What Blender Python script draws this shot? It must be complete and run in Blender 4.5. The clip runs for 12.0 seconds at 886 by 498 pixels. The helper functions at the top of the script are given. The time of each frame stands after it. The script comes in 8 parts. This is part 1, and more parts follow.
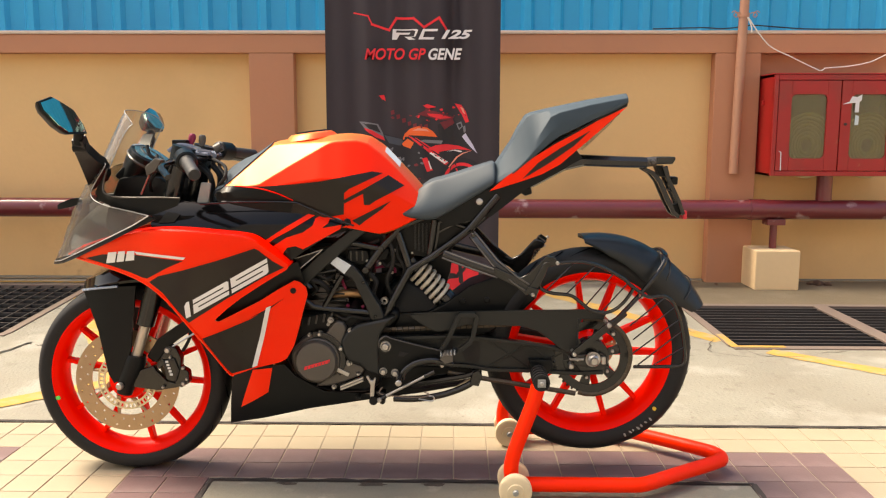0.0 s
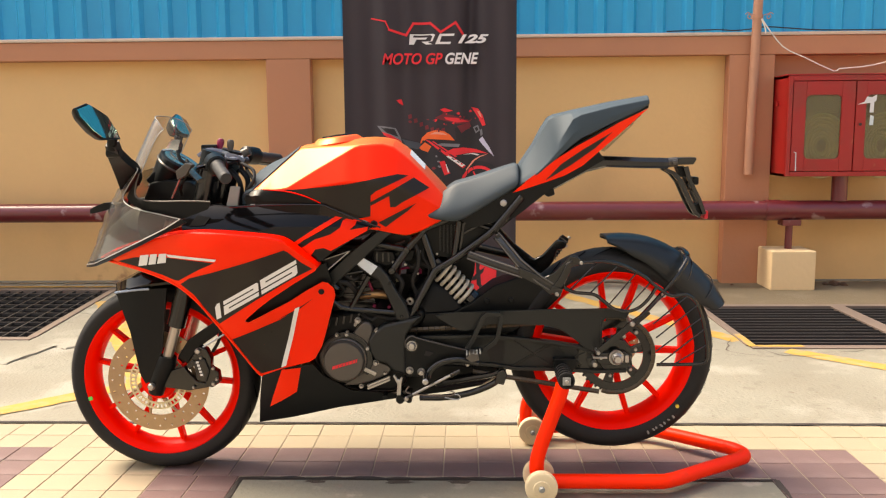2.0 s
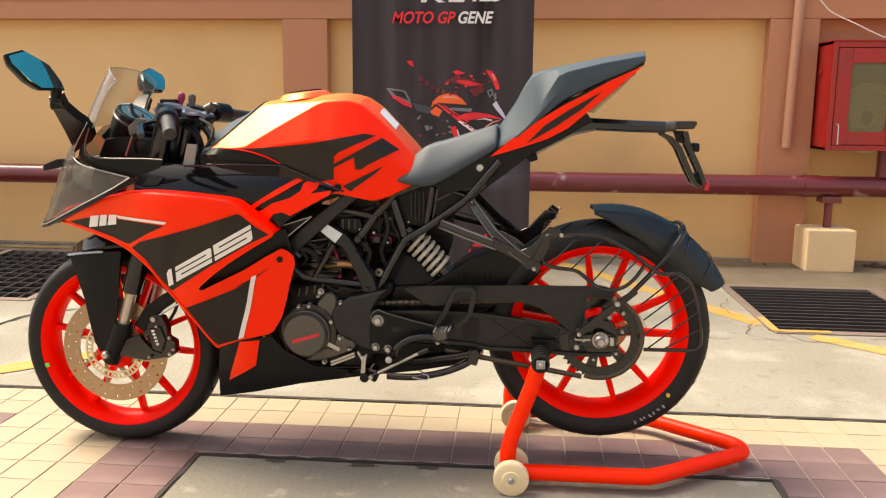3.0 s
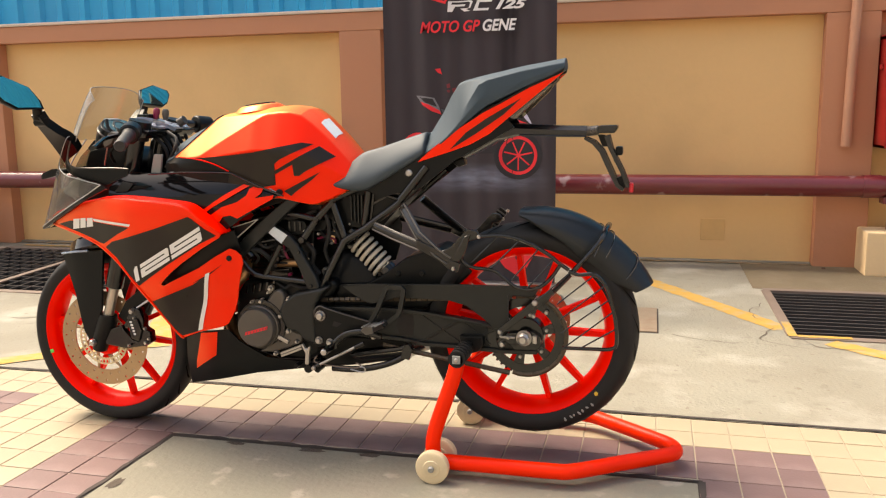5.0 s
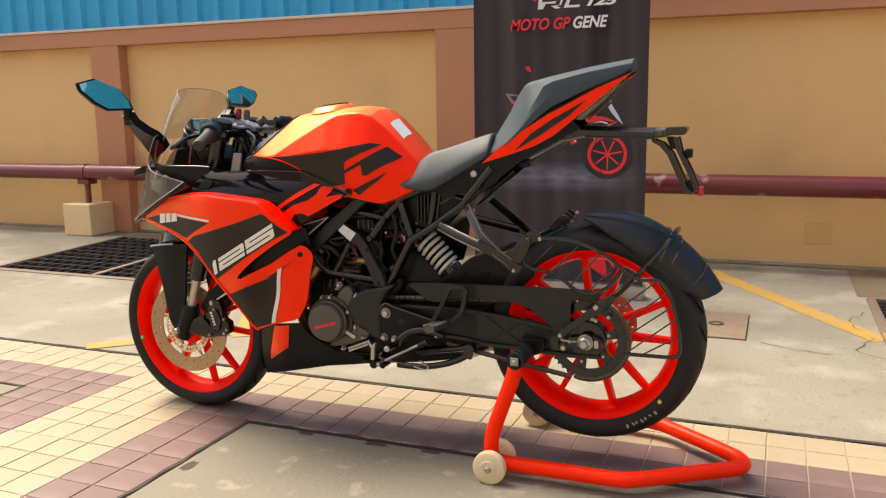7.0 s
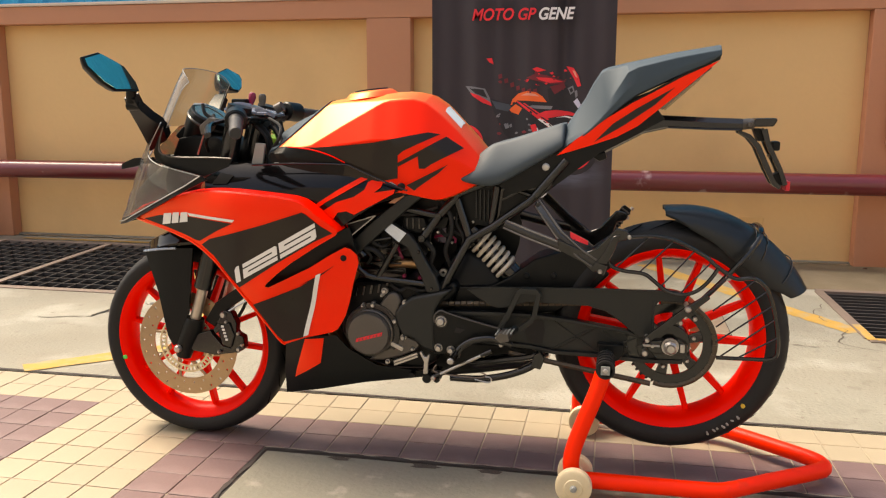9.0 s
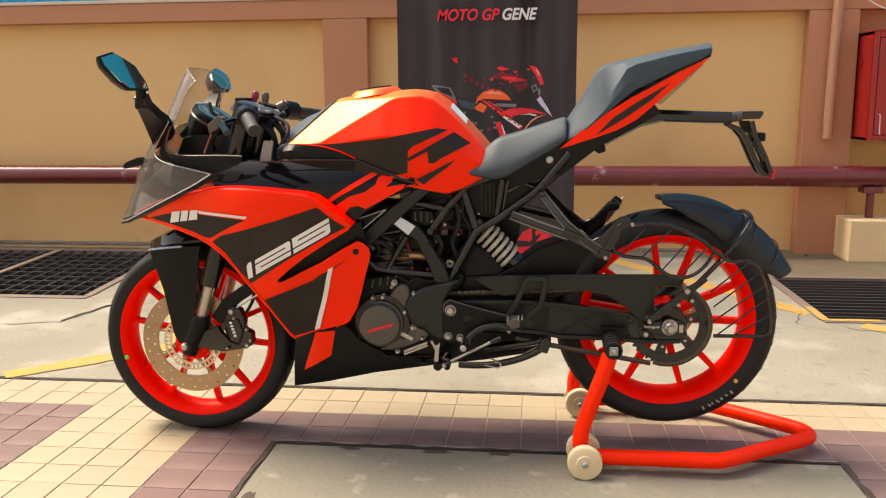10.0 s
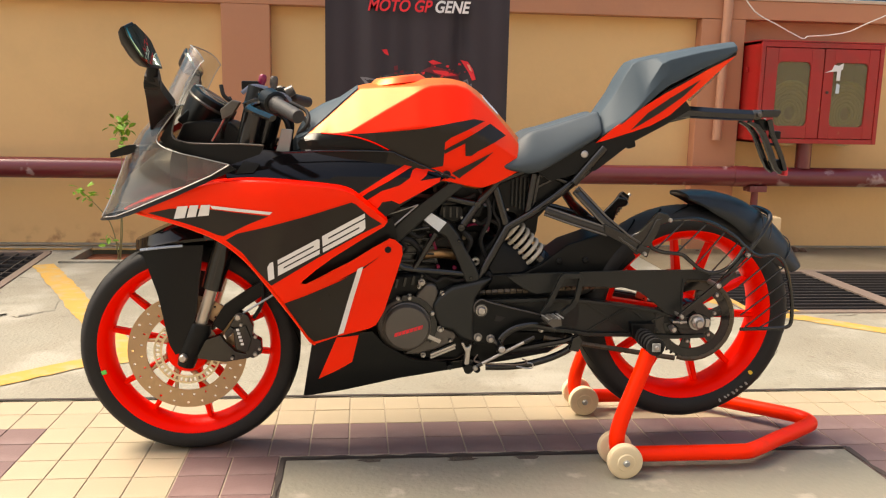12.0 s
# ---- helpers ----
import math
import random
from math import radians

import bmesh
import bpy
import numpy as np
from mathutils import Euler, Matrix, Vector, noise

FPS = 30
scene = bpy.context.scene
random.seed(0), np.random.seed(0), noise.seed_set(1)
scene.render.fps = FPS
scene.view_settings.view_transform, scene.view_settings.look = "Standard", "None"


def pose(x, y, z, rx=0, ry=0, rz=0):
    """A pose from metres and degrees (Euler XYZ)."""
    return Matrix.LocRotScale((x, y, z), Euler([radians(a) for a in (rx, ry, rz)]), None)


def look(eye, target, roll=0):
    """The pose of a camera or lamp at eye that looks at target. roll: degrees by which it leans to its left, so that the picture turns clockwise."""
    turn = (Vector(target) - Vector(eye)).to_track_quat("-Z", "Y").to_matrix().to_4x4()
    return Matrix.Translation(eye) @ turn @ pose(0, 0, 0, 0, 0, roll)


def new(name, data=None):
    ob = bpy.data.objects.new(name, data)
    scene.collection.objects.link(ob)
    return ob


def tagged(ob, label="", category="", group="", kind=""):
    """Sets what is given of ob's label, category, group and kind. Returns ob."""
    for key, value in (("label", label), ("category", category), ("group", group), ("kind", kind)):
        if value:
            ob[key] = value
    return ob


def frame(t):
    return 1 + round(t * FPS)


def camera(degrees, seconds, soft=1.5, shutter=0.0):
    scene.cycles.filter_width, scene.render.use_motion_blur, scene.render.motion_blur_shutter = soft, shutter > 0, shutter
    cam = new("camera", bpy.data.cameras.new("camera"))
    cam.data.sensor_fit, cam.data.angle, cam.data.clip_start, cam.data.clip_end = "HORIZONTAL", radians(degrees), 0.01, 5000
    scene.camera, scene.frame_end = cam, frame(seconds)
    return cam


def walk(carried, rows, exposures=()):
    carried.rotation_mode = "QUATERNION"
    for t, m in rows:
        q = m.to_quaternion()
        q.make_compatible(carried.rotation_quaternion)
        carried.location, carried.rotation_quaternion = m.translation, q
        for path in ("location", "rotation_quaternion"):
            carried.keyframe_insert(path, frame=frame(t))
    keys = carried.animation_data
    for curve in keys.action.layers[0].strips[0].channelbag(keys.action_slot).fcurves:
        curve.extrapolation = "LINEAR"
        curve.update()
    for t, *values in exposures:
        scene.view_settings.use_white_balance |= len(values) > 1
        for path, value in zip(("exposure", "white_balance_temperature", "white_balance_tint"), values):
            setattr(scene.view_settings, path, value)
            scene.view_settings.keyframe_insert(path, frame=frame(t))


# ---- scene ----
cam = camera(55.8, 12.0, 1.2)
PATH = [
    (0, (0.023, 0.015, 1.033), (-0.01, 1.994, 0.752), 0.1),
    (0.5, (-0.105, 0.007, 1.022), (-0.159, 1.986, 0.742), -0.2),
    (1, (-0.208, -0.004, 1.021), (-0.263, 1.977, 0.749), -0.7),
    (1.5, (-0.161, -0.02, 1.025), (-0.209, 1.96, 0.75), -0.5),
    (2, (-0.019, -0.027, 1.029), (-0.076, 1.954, 0.758), -0.4),
    (2.5, (0.094, 0.048, 1.006), (-0.019, 2.026, 0.733), -0.0),
    (3, (0.187, 0.179, 0.994), (0.013, 2.143, 0.655), 0.5),
    (5, (0.751, 0.143, 1.008), (0.267, 2.055, 0.677), -0.8),
    (5.5, (0.902, 0.185, 1.012), (0.326, 2.071, 0.682), -0.9),
    (6, (1.009, 0.212, 1.012), (0.329, 2.064, 0.685), -1.3),
    (6.5, (0.99, 0.187, 1.017), (0.255, 2.018, 0.689), -1.1),
    (6.7, (0.951, 0.171, 1.026), (0.205, 1.995, 0.689), -0.8),
    (8.5, (0.438, 0.232, 0.99), (-0.047, 2.143, 0.652), -0.5),
    (9, (0.256, 0.223, 0.995), (-0.135, 2.154, 0.65), 0.1),
    (9.5, (0.123, 0.18, 0.989), (-0.137, 2.133, 0.647), 0.0),
    (10, (0.052, 0.107, 0.984), (-0.168, 2.065, 0.641), -0.4),
    (10.5, (-0.1, 0.071, 0.995), (-0.203, 2.038, 0.649), 0.1),
    (11, (-0.297, 0.072, 0.986), (-0.248, 2.042, 0.642), 0.4),
    (11.5, (-0.419, 0.159, 0.96), (-0.298, 2.125, 0.616), 1.4),
    (12, (-0.502, 0.215, 0.958), (-0.305, 2.175, 0.614), 1.2),
]
walk(cam, [(t, look(eye, target, roll)) for t, eye, target, roll in PATH], [(0.0, 1.26, 7500, 11), (2.5, 1.26, 7500, 11), (5.0, 1.22, 7500, 11), (7.0, 0.98, 7500, 11), (9.0, 1.05, 7500, 11), (11.0, 1.06, 7500, 11), (12.0, 1.16, 7500, 11)])

# ---- light ----
world = bpy.data.worlds.new("sky")
scene.world = world
world.use_nodes = True
wn = world.node_tree
sky = wn.nodes.new("ShaderNodeTexSky")
sky.sky_type, sky.sun_disc = "NISHITA", False
SUN_UP, SUN_ROUND = radians(57), radians(287)
sky.sun_elevation, sky.sun_rotation = SUN_UP, SUN_ROUND
sky.dust_density, sky.ozone_density = 5.0, 1.0
wn.nodes["Background"].inputs[1].default_value = 0.15
wn.links.new(sky.outputs[0], wn.nodes["Background"].inputs[0])
sun = new("sun", bpy.data.lights.new("sun", "SUN"))
sun.data.energy, sun.data.angle, sun.data.color = 2.6, radians(26), (1.0, 0.93, 0.82)
sun_from = Vector((math.sin(SUN_ROUND) * math.cos(SUN_UP), math.cos(SUN_ROUND) * math.cos(SUN_UP), math.sin(SUN_UP)))
sun.matrix_world = look(sun_from * 20, (0, 0, 0))


# ---- materials ----
def mat(name, col, rough=0.5, metal=0.0, var=0.12, scale=6.0, fine=90.0, bump=0.05, coat=0.0, coat_rough=0.05, dirt=None, dirt_at=(0.55, 0.75), dirt_scale=2.0, rnd=0.0, spec=0.5, stretch=None, spots=None):
    m = bpy.data.materials.new(name)
    m.use_nodes = True
    n, l = m.node_tree.nodes, m.node_tree.links
    b = n["Principled BSDF"]
    b.inputs["Metallic"].default_value = metal
    b.inputs["Coat Weight"].default_value = coat
    b.inputs["Coat Roughness"].default_value = coat_rough
    b.inputs["Specular IOR Level"].default_value = spec
    tc = n.new("ShaderNodeTexCoord")
    src = tc.outputs["Object"]
    if stretch:
        mp = n.new("ShaderNodeMapping")
        mp.inputs["Scale"].default_value = stretch
        l.new(src, mp.inputs[0])
        src = mp.outputs[0]

    def noise_tex(s, detail=5.0):
        t = n.new("ShaderNodeTexNoise")
        t.inputs["Scale"].default_value, t.inputs["Detail"].default_value = s, detail
        l.new(src, t.inputs["Vector"])
        return t

    def mix(fac, a, bb, kind="MIX"):
        x = n.new("ShaderNodeMix")
        x.data_type, x.blend_type = "RGBA", kind
        if isinstance(fac, float):
            x.inputs[0].default_value = fac
        else:
            l.new(fac, x.inputs[0])
        for sock, v in ((6, a), (7, bb)):
            if isinstance(v, tuple):
                x.inputs[sock].default_value = (*v[:3], 1)
            else:
                l.new(v, x.inputs[sock])
        return x.outputs[2]

    big, small = noise_tex(scale), noise_tex(fine, 3.0)
    lo = tuple(max(0, c * (1 - var)) for c in col)
    hi = tuple(min(1, c * (1 + var)) for c in col)
    c1 = mix(big.outputs[0], lo, hi)
    c2 = mix(small.outputs[0], tuple(c * (1 - var * 0.7) for c in col), tuple(min(1, c * (1 + var * 0.7)) for c in col))
    out = mix(0.45, c1, c2)
    if dirt:
        dn = noise_tex(dirt_scale, 8.0)
        r = n.new("ShaderNodeMapRange")
        r.inputs[1].default_value, r.inputs[2].default_value = dirt_at
        r.inputs[4].default_value = dirt[3] if len(dirt) > 3 else 0.8
        l.new(dn.outputs[0], r.inputs[0])
        out = mix(r.outputs[0], out, dirt[:3])
    for tone in spots or ():
        dn = noise_tex(tone[4], 10.0)
        r = n.new("ShaderNodeMapRange")
        r.inputs[1].default_value, r.inputs[2].default_value, r.inputs[4].default_value = tone[5], tone[5] + tone[6], tone[3]
        l.new(dn.outputs[0], r.inputs[0])
        out = mix(r.outputs[0], out, tone[:3])
    if rnd:
        oi = n.new("ShaderNodeObjectInfo")
        r = n.new("ShaderNodeMapRange")
        r.inputs[3].default_value, r.inputs[4].default_value = 1 - rnd, 1 + rnd
        l.new(oi.outputs["Random"], r.inputs[0])
        cb = n.new("ShaderNodeCombineColor")
        for k in range(3):
            l.new(r.outputs[0], cb.inputs[k])
        out = mix(1.0, out, cb.outputs[0], "MULTIPLY")
    l.new(out, b.inputs["Base Color"])
    rr = n.new("ShaderNodeMapRange")
    rr.inputs[3].default_value, rr.inputs[4].default_value = max(0.0, rough - 0.06), min(1.0, rough + 0.08)
    l.new(small.outputs[0], rr.inputs[0])
    l.new(rr.outputs[0], b.inputs["Roughness"])
    if bump:
        bp = n.new("ShaderNodeBump")
        bp.inputs["Strength"].default_value, bp.inputs["Distance"].default_value = bump, 0.01
        l.new(small.outputs[0], bp.inputs["Height"])
        l.new(bp.outputs[0], b.inputs["Normal"])
    return m


CONCRETE = mat("concrete", (0.238, 0.226, 0.18), 0.85, var=0.4, scale=3.2, fine=70, bump=0.5, spots=((0.15, 0.13, 0.1, 0.4, 9.0, 0.61, 0.07), (0.36, 0.345, 0.29, 0.55, 2.6, 0.53, 0.12), (0.13, 0.1, 0.07, 0.5, 31.0, 0.66, 0.04)), dirt=(0.18, 0.16, 0.122, 0.8), dirt_at=(0.44, 0.66), dirt_scale=1.6)
SLAB = mat("slab_concrete", (0.208, 0.196, 0.152), 0.85, var=0.22, scale=2.5, fine=60, bump=0.3, spots=((0.37, 0.33, 0.27, 0.5, 9.0, 0.6, 0.07),), dirt=(0.21, 0.18, 0.15, 0.7), dirt_at=(0.48, 0.7), dirt_scale=2.2)
CREAM = mat("cream_tile", (0.342, 0.286, 0.197), 0.5, var=0.08, scale=9, fine=120, bump=0.06, rnd=0.035, dirt=(0.5, 0.4, 0.27, 0.35), dirt_at=(0.55, 0.8), dirt_scale=3)
PLUM = mat("plum_tile", (0.165, 0.105, 0.1), 0.5, var=0.14, scale=9, fine=120, bump=0.08, rnd=0.05, dirt=(0.36, 0.28, 0.26, 0.45), dirt_at=(0.52, 0.8), dirt_scale=4)
GROUT = mat("grout", (0.33, 0.28, 0.21), 0.9, var=0.2, scale=12)
CRACK = mat("crack_dirt", (0.1, 0.08, 0.06), 0.95, var=0.4, scale=30)
GROOVE = mat("dark_joint", (0.05, 0.04, 0.035), 0.9, var=0.3, scale=25)
OCHRE = mat("ochre_paint", (0.76, 0.488, 0.22), 0.8, var=0.07, scale=1.1, fine=30, bump=0.12, dirt=(0.42, 0.27, 0.13, 0.5), dirt_at=(0.52, 0.8), dirt_scale=0.9)
PATCH = mat("patch_paint", (0.68, 0.425, 0.18), 0.8, var=0.1, scale=9, fine=40, bump=0.12)
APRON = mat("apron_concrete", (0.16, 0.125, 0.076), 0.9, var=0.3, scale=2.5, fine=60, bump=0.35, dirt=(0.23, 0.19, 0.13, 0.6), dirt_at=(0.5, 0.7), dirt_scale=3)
PLINTH = mat("cream_block_paint", (0.78, 0.58, 0.33), 0.8, var=0.08, scale=4, fine=30, bump=0.15)
BROWN = mat("brown_paint", (0.5, 0.225, 0.122), 0.8, var=0.07, scale=1.4, fine=30, bump=0.12, dirt=(0.32, 0.155, 0.1, 0.5), dirt_at=(0.55, 0.8), dirt_scale=1.2)
# pale so that the added south wall bounces light
FILL_WALL = mat("pale_fill_wall", (0.66, 0.6, 0.52), 0.8, var=0.05, scale=1.5)
COPING = mat("coping", (0.62, 0.5, 0.4), 0.8, var=0.15, scale=5)
BLUE = mat("blue_sheet", (0.002, 0.33, 0.6), 0.45, var=0.1, scale=0.8, fine=20, bump=0.03, stretch=(1, 1, 0.15), dirt=(0.03, 0.24, 0.45, 0.5), dirt_at=(0.52, 0.75), dirt_scale=2)
MAROON = mat("maroon_paint", (0.15, 0.02, 0.025), 0.3, var=0.2, scale=5, coat=0.3, dirt=(0.42, 0.3, 0.3, 0.7), dirt_at=(0.64, 0.7), dirt_scale=7)
CABINET = mat("cabinet_red", (0.36, 0.008, 0.008), 0.45, var=0.2, scale=3, coat=0.15, dirt=(0.24, 0.022, 0.015, 0.7), dirt_at=(0.5, 0.68), dirt_scale=4, spots=((0.4, 0.1, 0.05, 0.5, 16.0, 0.68, 0.07),))
YELLOW = mat("yellow_paint", (0.42, 0.25, 0.05), 0.8, var=0.2, scale=9, dirt=(0.3, 0.27, 0.19, 0.75), dirt_at=(0.48, 0.72), dirt_scale=14)
COVER = mat("cover_concrete", (0.23, 0.175, 0.12), 0.85, var=0.25, scale=9, fine=70, bump=0.3, dirt=(0.2, 0.12, 0.08, 0.5), dirt_at=(0.5, 0.7), dirt_scale=14)
STEEL = mat("rusty_steel", (0.19, 0.145, 0.118), 0.65, 0.2, var=0.25, scale=10)
GRATE = mat("grate_iron", (0.055, 0.05, 0.048), 0.6, 0.4, var=0.3, scale=14)
DIRT = mat("packed_dirt", (0.3, 0.21, 0.12), 0.95, var=0.35, scale=30, fine=120, bump=0.4)
GRIME = mat("dark_grime", (0.07, 0.055, 0.042), 0.95, var=0.35, scale=30, fine=120, bump=0.4)
PIT = mat("pit", (0.02, 0.018, 0.016), 0.95, var=0.3)
SOIL = mat("red_soil", (0.3, 0.1, 0.045), 0.95, var=0.35, scale=20, fine=80, bump=0.5)
RUBBLE = mat("brown_rubble", (0.1, 0.055, 0.035), 0.95, var=0.3, scale=30)
LEAF = mat("leaf", (0.24, 0.45, 0.035), 0.5, var=0.3, scale=20, rnd=0.2)
STEM = mat("stem", (0.22, 0.2, 0.08), 0.7)
PVC = mat("pvc_pipe", (0.46, 0.23, 0.14), 0.5, var=0.1)
HOSE = mat("canvas_hose", (0.5, 0.42, 0.24), 0.8, var=0.2, scale=20)
WIRE = mat("white_wire", (0.75, 0.7, 0.62), 0.5)
FABRIC = mat("black_fabric", (0.036, 0.028, 0.034), 0.6, var=0.25, scale=4, fine=300, bump=0.05, spec=0.35)


def add_mist(m):
    """A pale blue mist band printed across the banner."""
    n, l = m.node_tree.nodes, m.node_tree.links
    b = n["Principled BSDF"]
    old = b.inputs["Base Color"].links[0].from_socket
    tc, sp, no = n.new("ShaderNodeTexCoord"), n.new("ShaderNodeSeparateXYZ"), n.new("ShaderNodeTexNoise")
    mp = n.new("ShaderNodeMapping")
    mp.inputs["Scale"].default_value = (2.2, 1, 9)
    l.new(tc.outputs["Object"], sp.inputs[0])
    l.new(tc.outputs["Object"], mp.inputs[0])
    l.new(mp.outputs[0], no.inputs["Vector"])
    facs = [no.outputs[0]]
    for axis, a, c in ((2, 0.54, 0.64), (2, 0.73, 0.64), (0, -0.7, -0.3), (0, 0.26, -0.02)):
        r = n.new("ShaderNodeMapRange")
        r.interpolation_type = "SMOOTHSTEP"
        r.inputs[1].default_value, r.inputs[2].default_value = min(a, c), max(a, c)
        if a > c:
            r.inputs[3].default_value, r.inputs[4].default_value = 1.0, 0.0
        l.new(sp.outputs[axis], r.inputs[0])
        facs.append(r.outputs[0])
    cur = facs[0]
    for f in facs[1:]:
        k = n.new("ShaderNodeMath")
        k.operation = "MULTIPLY"
        l.new(cur, k.inputs[0])
        l.new(f, k.inputs[1])
        cur = k.outputs[0]
    x = n.new("ShaderNodeMix")
    x.data_type = "RGBA"
    l.new(cur, x.inputs[0])
    l.new(old, x.inputs[6])
    x.inputs[7].default_value = (0.2, 0.22, 0.3, 1)
    l.new(x.outputs[2], b.inputs["Base Color"])


add_mist(FABRIC)


def add_splash(m):
    """Red mud splashed on the wall foot beside the planting pit."""
    n, l = m.node_tree.nodes, m.node_tree.links
    b = n["Principled BSDF"]
    old = b.inputs["Base Color"].links[0].from_socket
    tc, sp, no = n.new("ShaderNodeTexCoord"), n.new("ShaderNodeSeparateXYZ"), n.new("ShaderNodeTexNoise")
    no.inputs["Scale"].default_value, no.inputs["Detail"].default_value = 9.0, 8.0
    l.new(tc.outputs["Object"], sp.inputs[0])
    l.new(tc.outputs["Object"], no.inputs["Vector"])
    spans = ((no.outputs[0], 0.5, 0.68, False), (sp.outputs[2], 0.02, 0.16, True), (sp.outputs[0], -3.0, -2.2, False), (sp.outputs[0], -1.75, -1.2, True))
    cur = None
    for sock, a, c, flip in spans:
        r = n.new("ShaderNodeMapRange")
        r.interpolation_type = "SMOOTHSTEP"
        r.inputs[1].default_value, r.inputs[2].default_value = a, c
        if flip:
            r.inputs[3].default_value, r.inputs[4].default_value = 1.0, 0.0
        l.new(sock, r.inputs[0])
        if cur is None:
            cur = r.outputs[0]
            continue
        k = n.new("ShaderNodeMath")
        k.operation = "MULTIPLY"
        l.new(cur, k.inputs[0])
        l.new(r.outputs[0], k.inputs[1])
        cur = k.outputs[0]
    x = n.new("ShaderNodeMix")
    x.data_type = "RGBA"
    l.new(cur, x.inputs[0])
    l.new(old, x.inputs[6])
    x.inputs[7].default_value = (0.3, 0.11, 0.05, 1)
    l.new(x.outputs[2], b.inputs["Base Color"])


add_splash(OCHRE)
PRINT_RED = mat("print_red", (0.74, 0.018, 0.03), 0.6, var=0.08)
PRINT_INK = mat("print_ink", (0.012, 0.01, 0.013), 0.6, var=0.2)
PRINT_PEACH = mat("print_peach", (0.75, 0.28, 0.2), 0.6, var=0.15)
PRINT_ORANGE = mat("print_orange", (0.8, 0.12, 0.02), 0.6, var=0.1)
PRINT_WHITE = mat("print_white", (0.72, 0.7, 0.7), 0.6, var=0.05)
PRINT_GREY = mat("print_grey", (0.012, 0.011, 0.016), 0.6, var=0.3, scale=9)
PRINT_SILVER = mat("print_silver", (0.16, 0.16, 0.18), 0.6, var=0.25, scale=25)
PRINT_SLATE = mat("print_slate", (0.045, 0.055, 0.075), 0.6, var=0.2, scale=20)
PRINT_LILAC = mat("print_lilac", (0.5, 0.48, 0.62), 0.6, var=0.15, scale=30)
PRINT_DIM = mat("print_dim_red", (0.16, 0.012, 0.02), 0.6, var=0.3, scale=12)
ORANGE = mat("orange_paint", (0.98, 0.01, 0.0), 0.28, 0.0, var=0.03, scale=3, fine=400, bump=0.0, coat=0.3, coat_rough=0.34, spec=0.08)
ORANGE.node_tree.nodes["Principled BSDF"].inputs["Specular Tint"].default_value = (1.0, 0.46, 0.1, 1)   # gold sheen tinted in, as bright orange burns out


def add_gold_gloss(m, colour, rough, least, most):
    """A gold tint in the gloss at glancing angles, painting the orange of bright highlights."""
    nt = m.node_tree
    out = next(n for n in nt.nodes if n.type == "OUTPUT_MATERIAL")
    base = out.inputs["Surface"].links[0].from_socket
    gl = nt.nodes.new("ShaderNodeBsdfAnisotropic")
    gl.inputs["Color"].default_value = (*colour, 1)
    gl.inputs["Roughness"].default_value = rough
    lw = nt.nodes.new("ShaderNodeLayerWeight")
    lw.inputs["Blend"].default_value = 0.5
    sq = nt.nodes.new("ShaderNodeMath")
    sq.operation = "POWER"
    sq.inputs[1].default_value = 2.1
    rng = nt.nodes.new("ShaderNodeMapRange")
    rng.inputs[3].default_value, rng.inputs[4].default_value = least, most
    mix = nt.nodes.new("ShaderNodeMixShader")
    nt.links.new(lw.outputs["Facing"], sq.inputs[0])
    nt.links.new(sq.outputs[0], rng.inputs[0])
    nt.links.new(rng.outputs[0], mix.inputs[0])
    nt.links.new(base, mix.inputs[1])
    nt.links.new(gl.outputs[0], mix.inputs[2])
    nt.links.new(mix.outputs[0], out.inputs["Surface"])


add_gold_gloss(ORANGE, (1.0, 0.56, 0.17), 0.4, 0.02, 0.8)
RIMRED = mat("rim_orange", (0.97, 0.006, 0.0), 0.38, var=0.04, scale=4, bump=0.01, coat=0.0, spec=0.12)
STANDRED = mat("stand_orange", (0.98, 0.022, 0.0), 0.42, var=0.06, scale=7, bump=0.02, coat=0.0, spec=0.2, dirt=(0.5, 0.05, 0.02, 0.4), dirt_at=(0.62, 0.75), dirt_scale=14)
DECAL = mat("charcoal_decal", (0.018, 0.0145, 0.0115), 0.3, var=0.15, scale=5, bump=0.0, coat=0.15, spec=0.2)
DECAL_WHITE = mat("white_decal", (0.72, 0.72, 0.7), 0.35, var=0.04, coat=0.3, bump=0.0)
GLOSS = mat("gloss_black", (0.0035, 0.0035, 0.004), 0.07, var=0.1, bump=0.0, spec=0.28)
HUGGER = mat("hugger_plastic", (0.009, 0.0125, 0.0145), 0.36, var=0.15, scale=9, fine=300, bump=0.03, spec=0.4)
PLASTIC = mat("black_plastic", (0.0048, 0.0058, 0.0062), 0.33, var=0.25, scale=9, fine=300, bump=0.03, spec=0.2)
SATIN = mat("satin_black_metal", (0.0045, 0.005, 0.0053), 0.17, 0.0, var=0.25, scale=9, bump=0.0, spec=0.6)
SWING = mat("swingarm_black", (0.009, 0.0108, 0.0104), 0.4, 0.0, var=0.15, scale=14, bump=0.02, spec=0.4)
TREAD = mat("tread_shadow", (0.002, 0.002, 0.002), 0.9, var=0.1, spec=0.05)
RUBBER = mat("rubber", (0.0125, 0.0127, 0.0132), 0.62, var=0.2, scale=11, fine=200, bump=0.08, spec=0.3)
GRIP = mat("grip_rubber", (0.017, 0.0175, 0.0185), 0.6, var=0.15, fine=300, bump=0.2)
SEAT = mat("seat_vinyl", (0.041, 0.057, 0.07), 0.55, var=0.12, scale=8, fine=450, bump=0.03, spec=0.35)
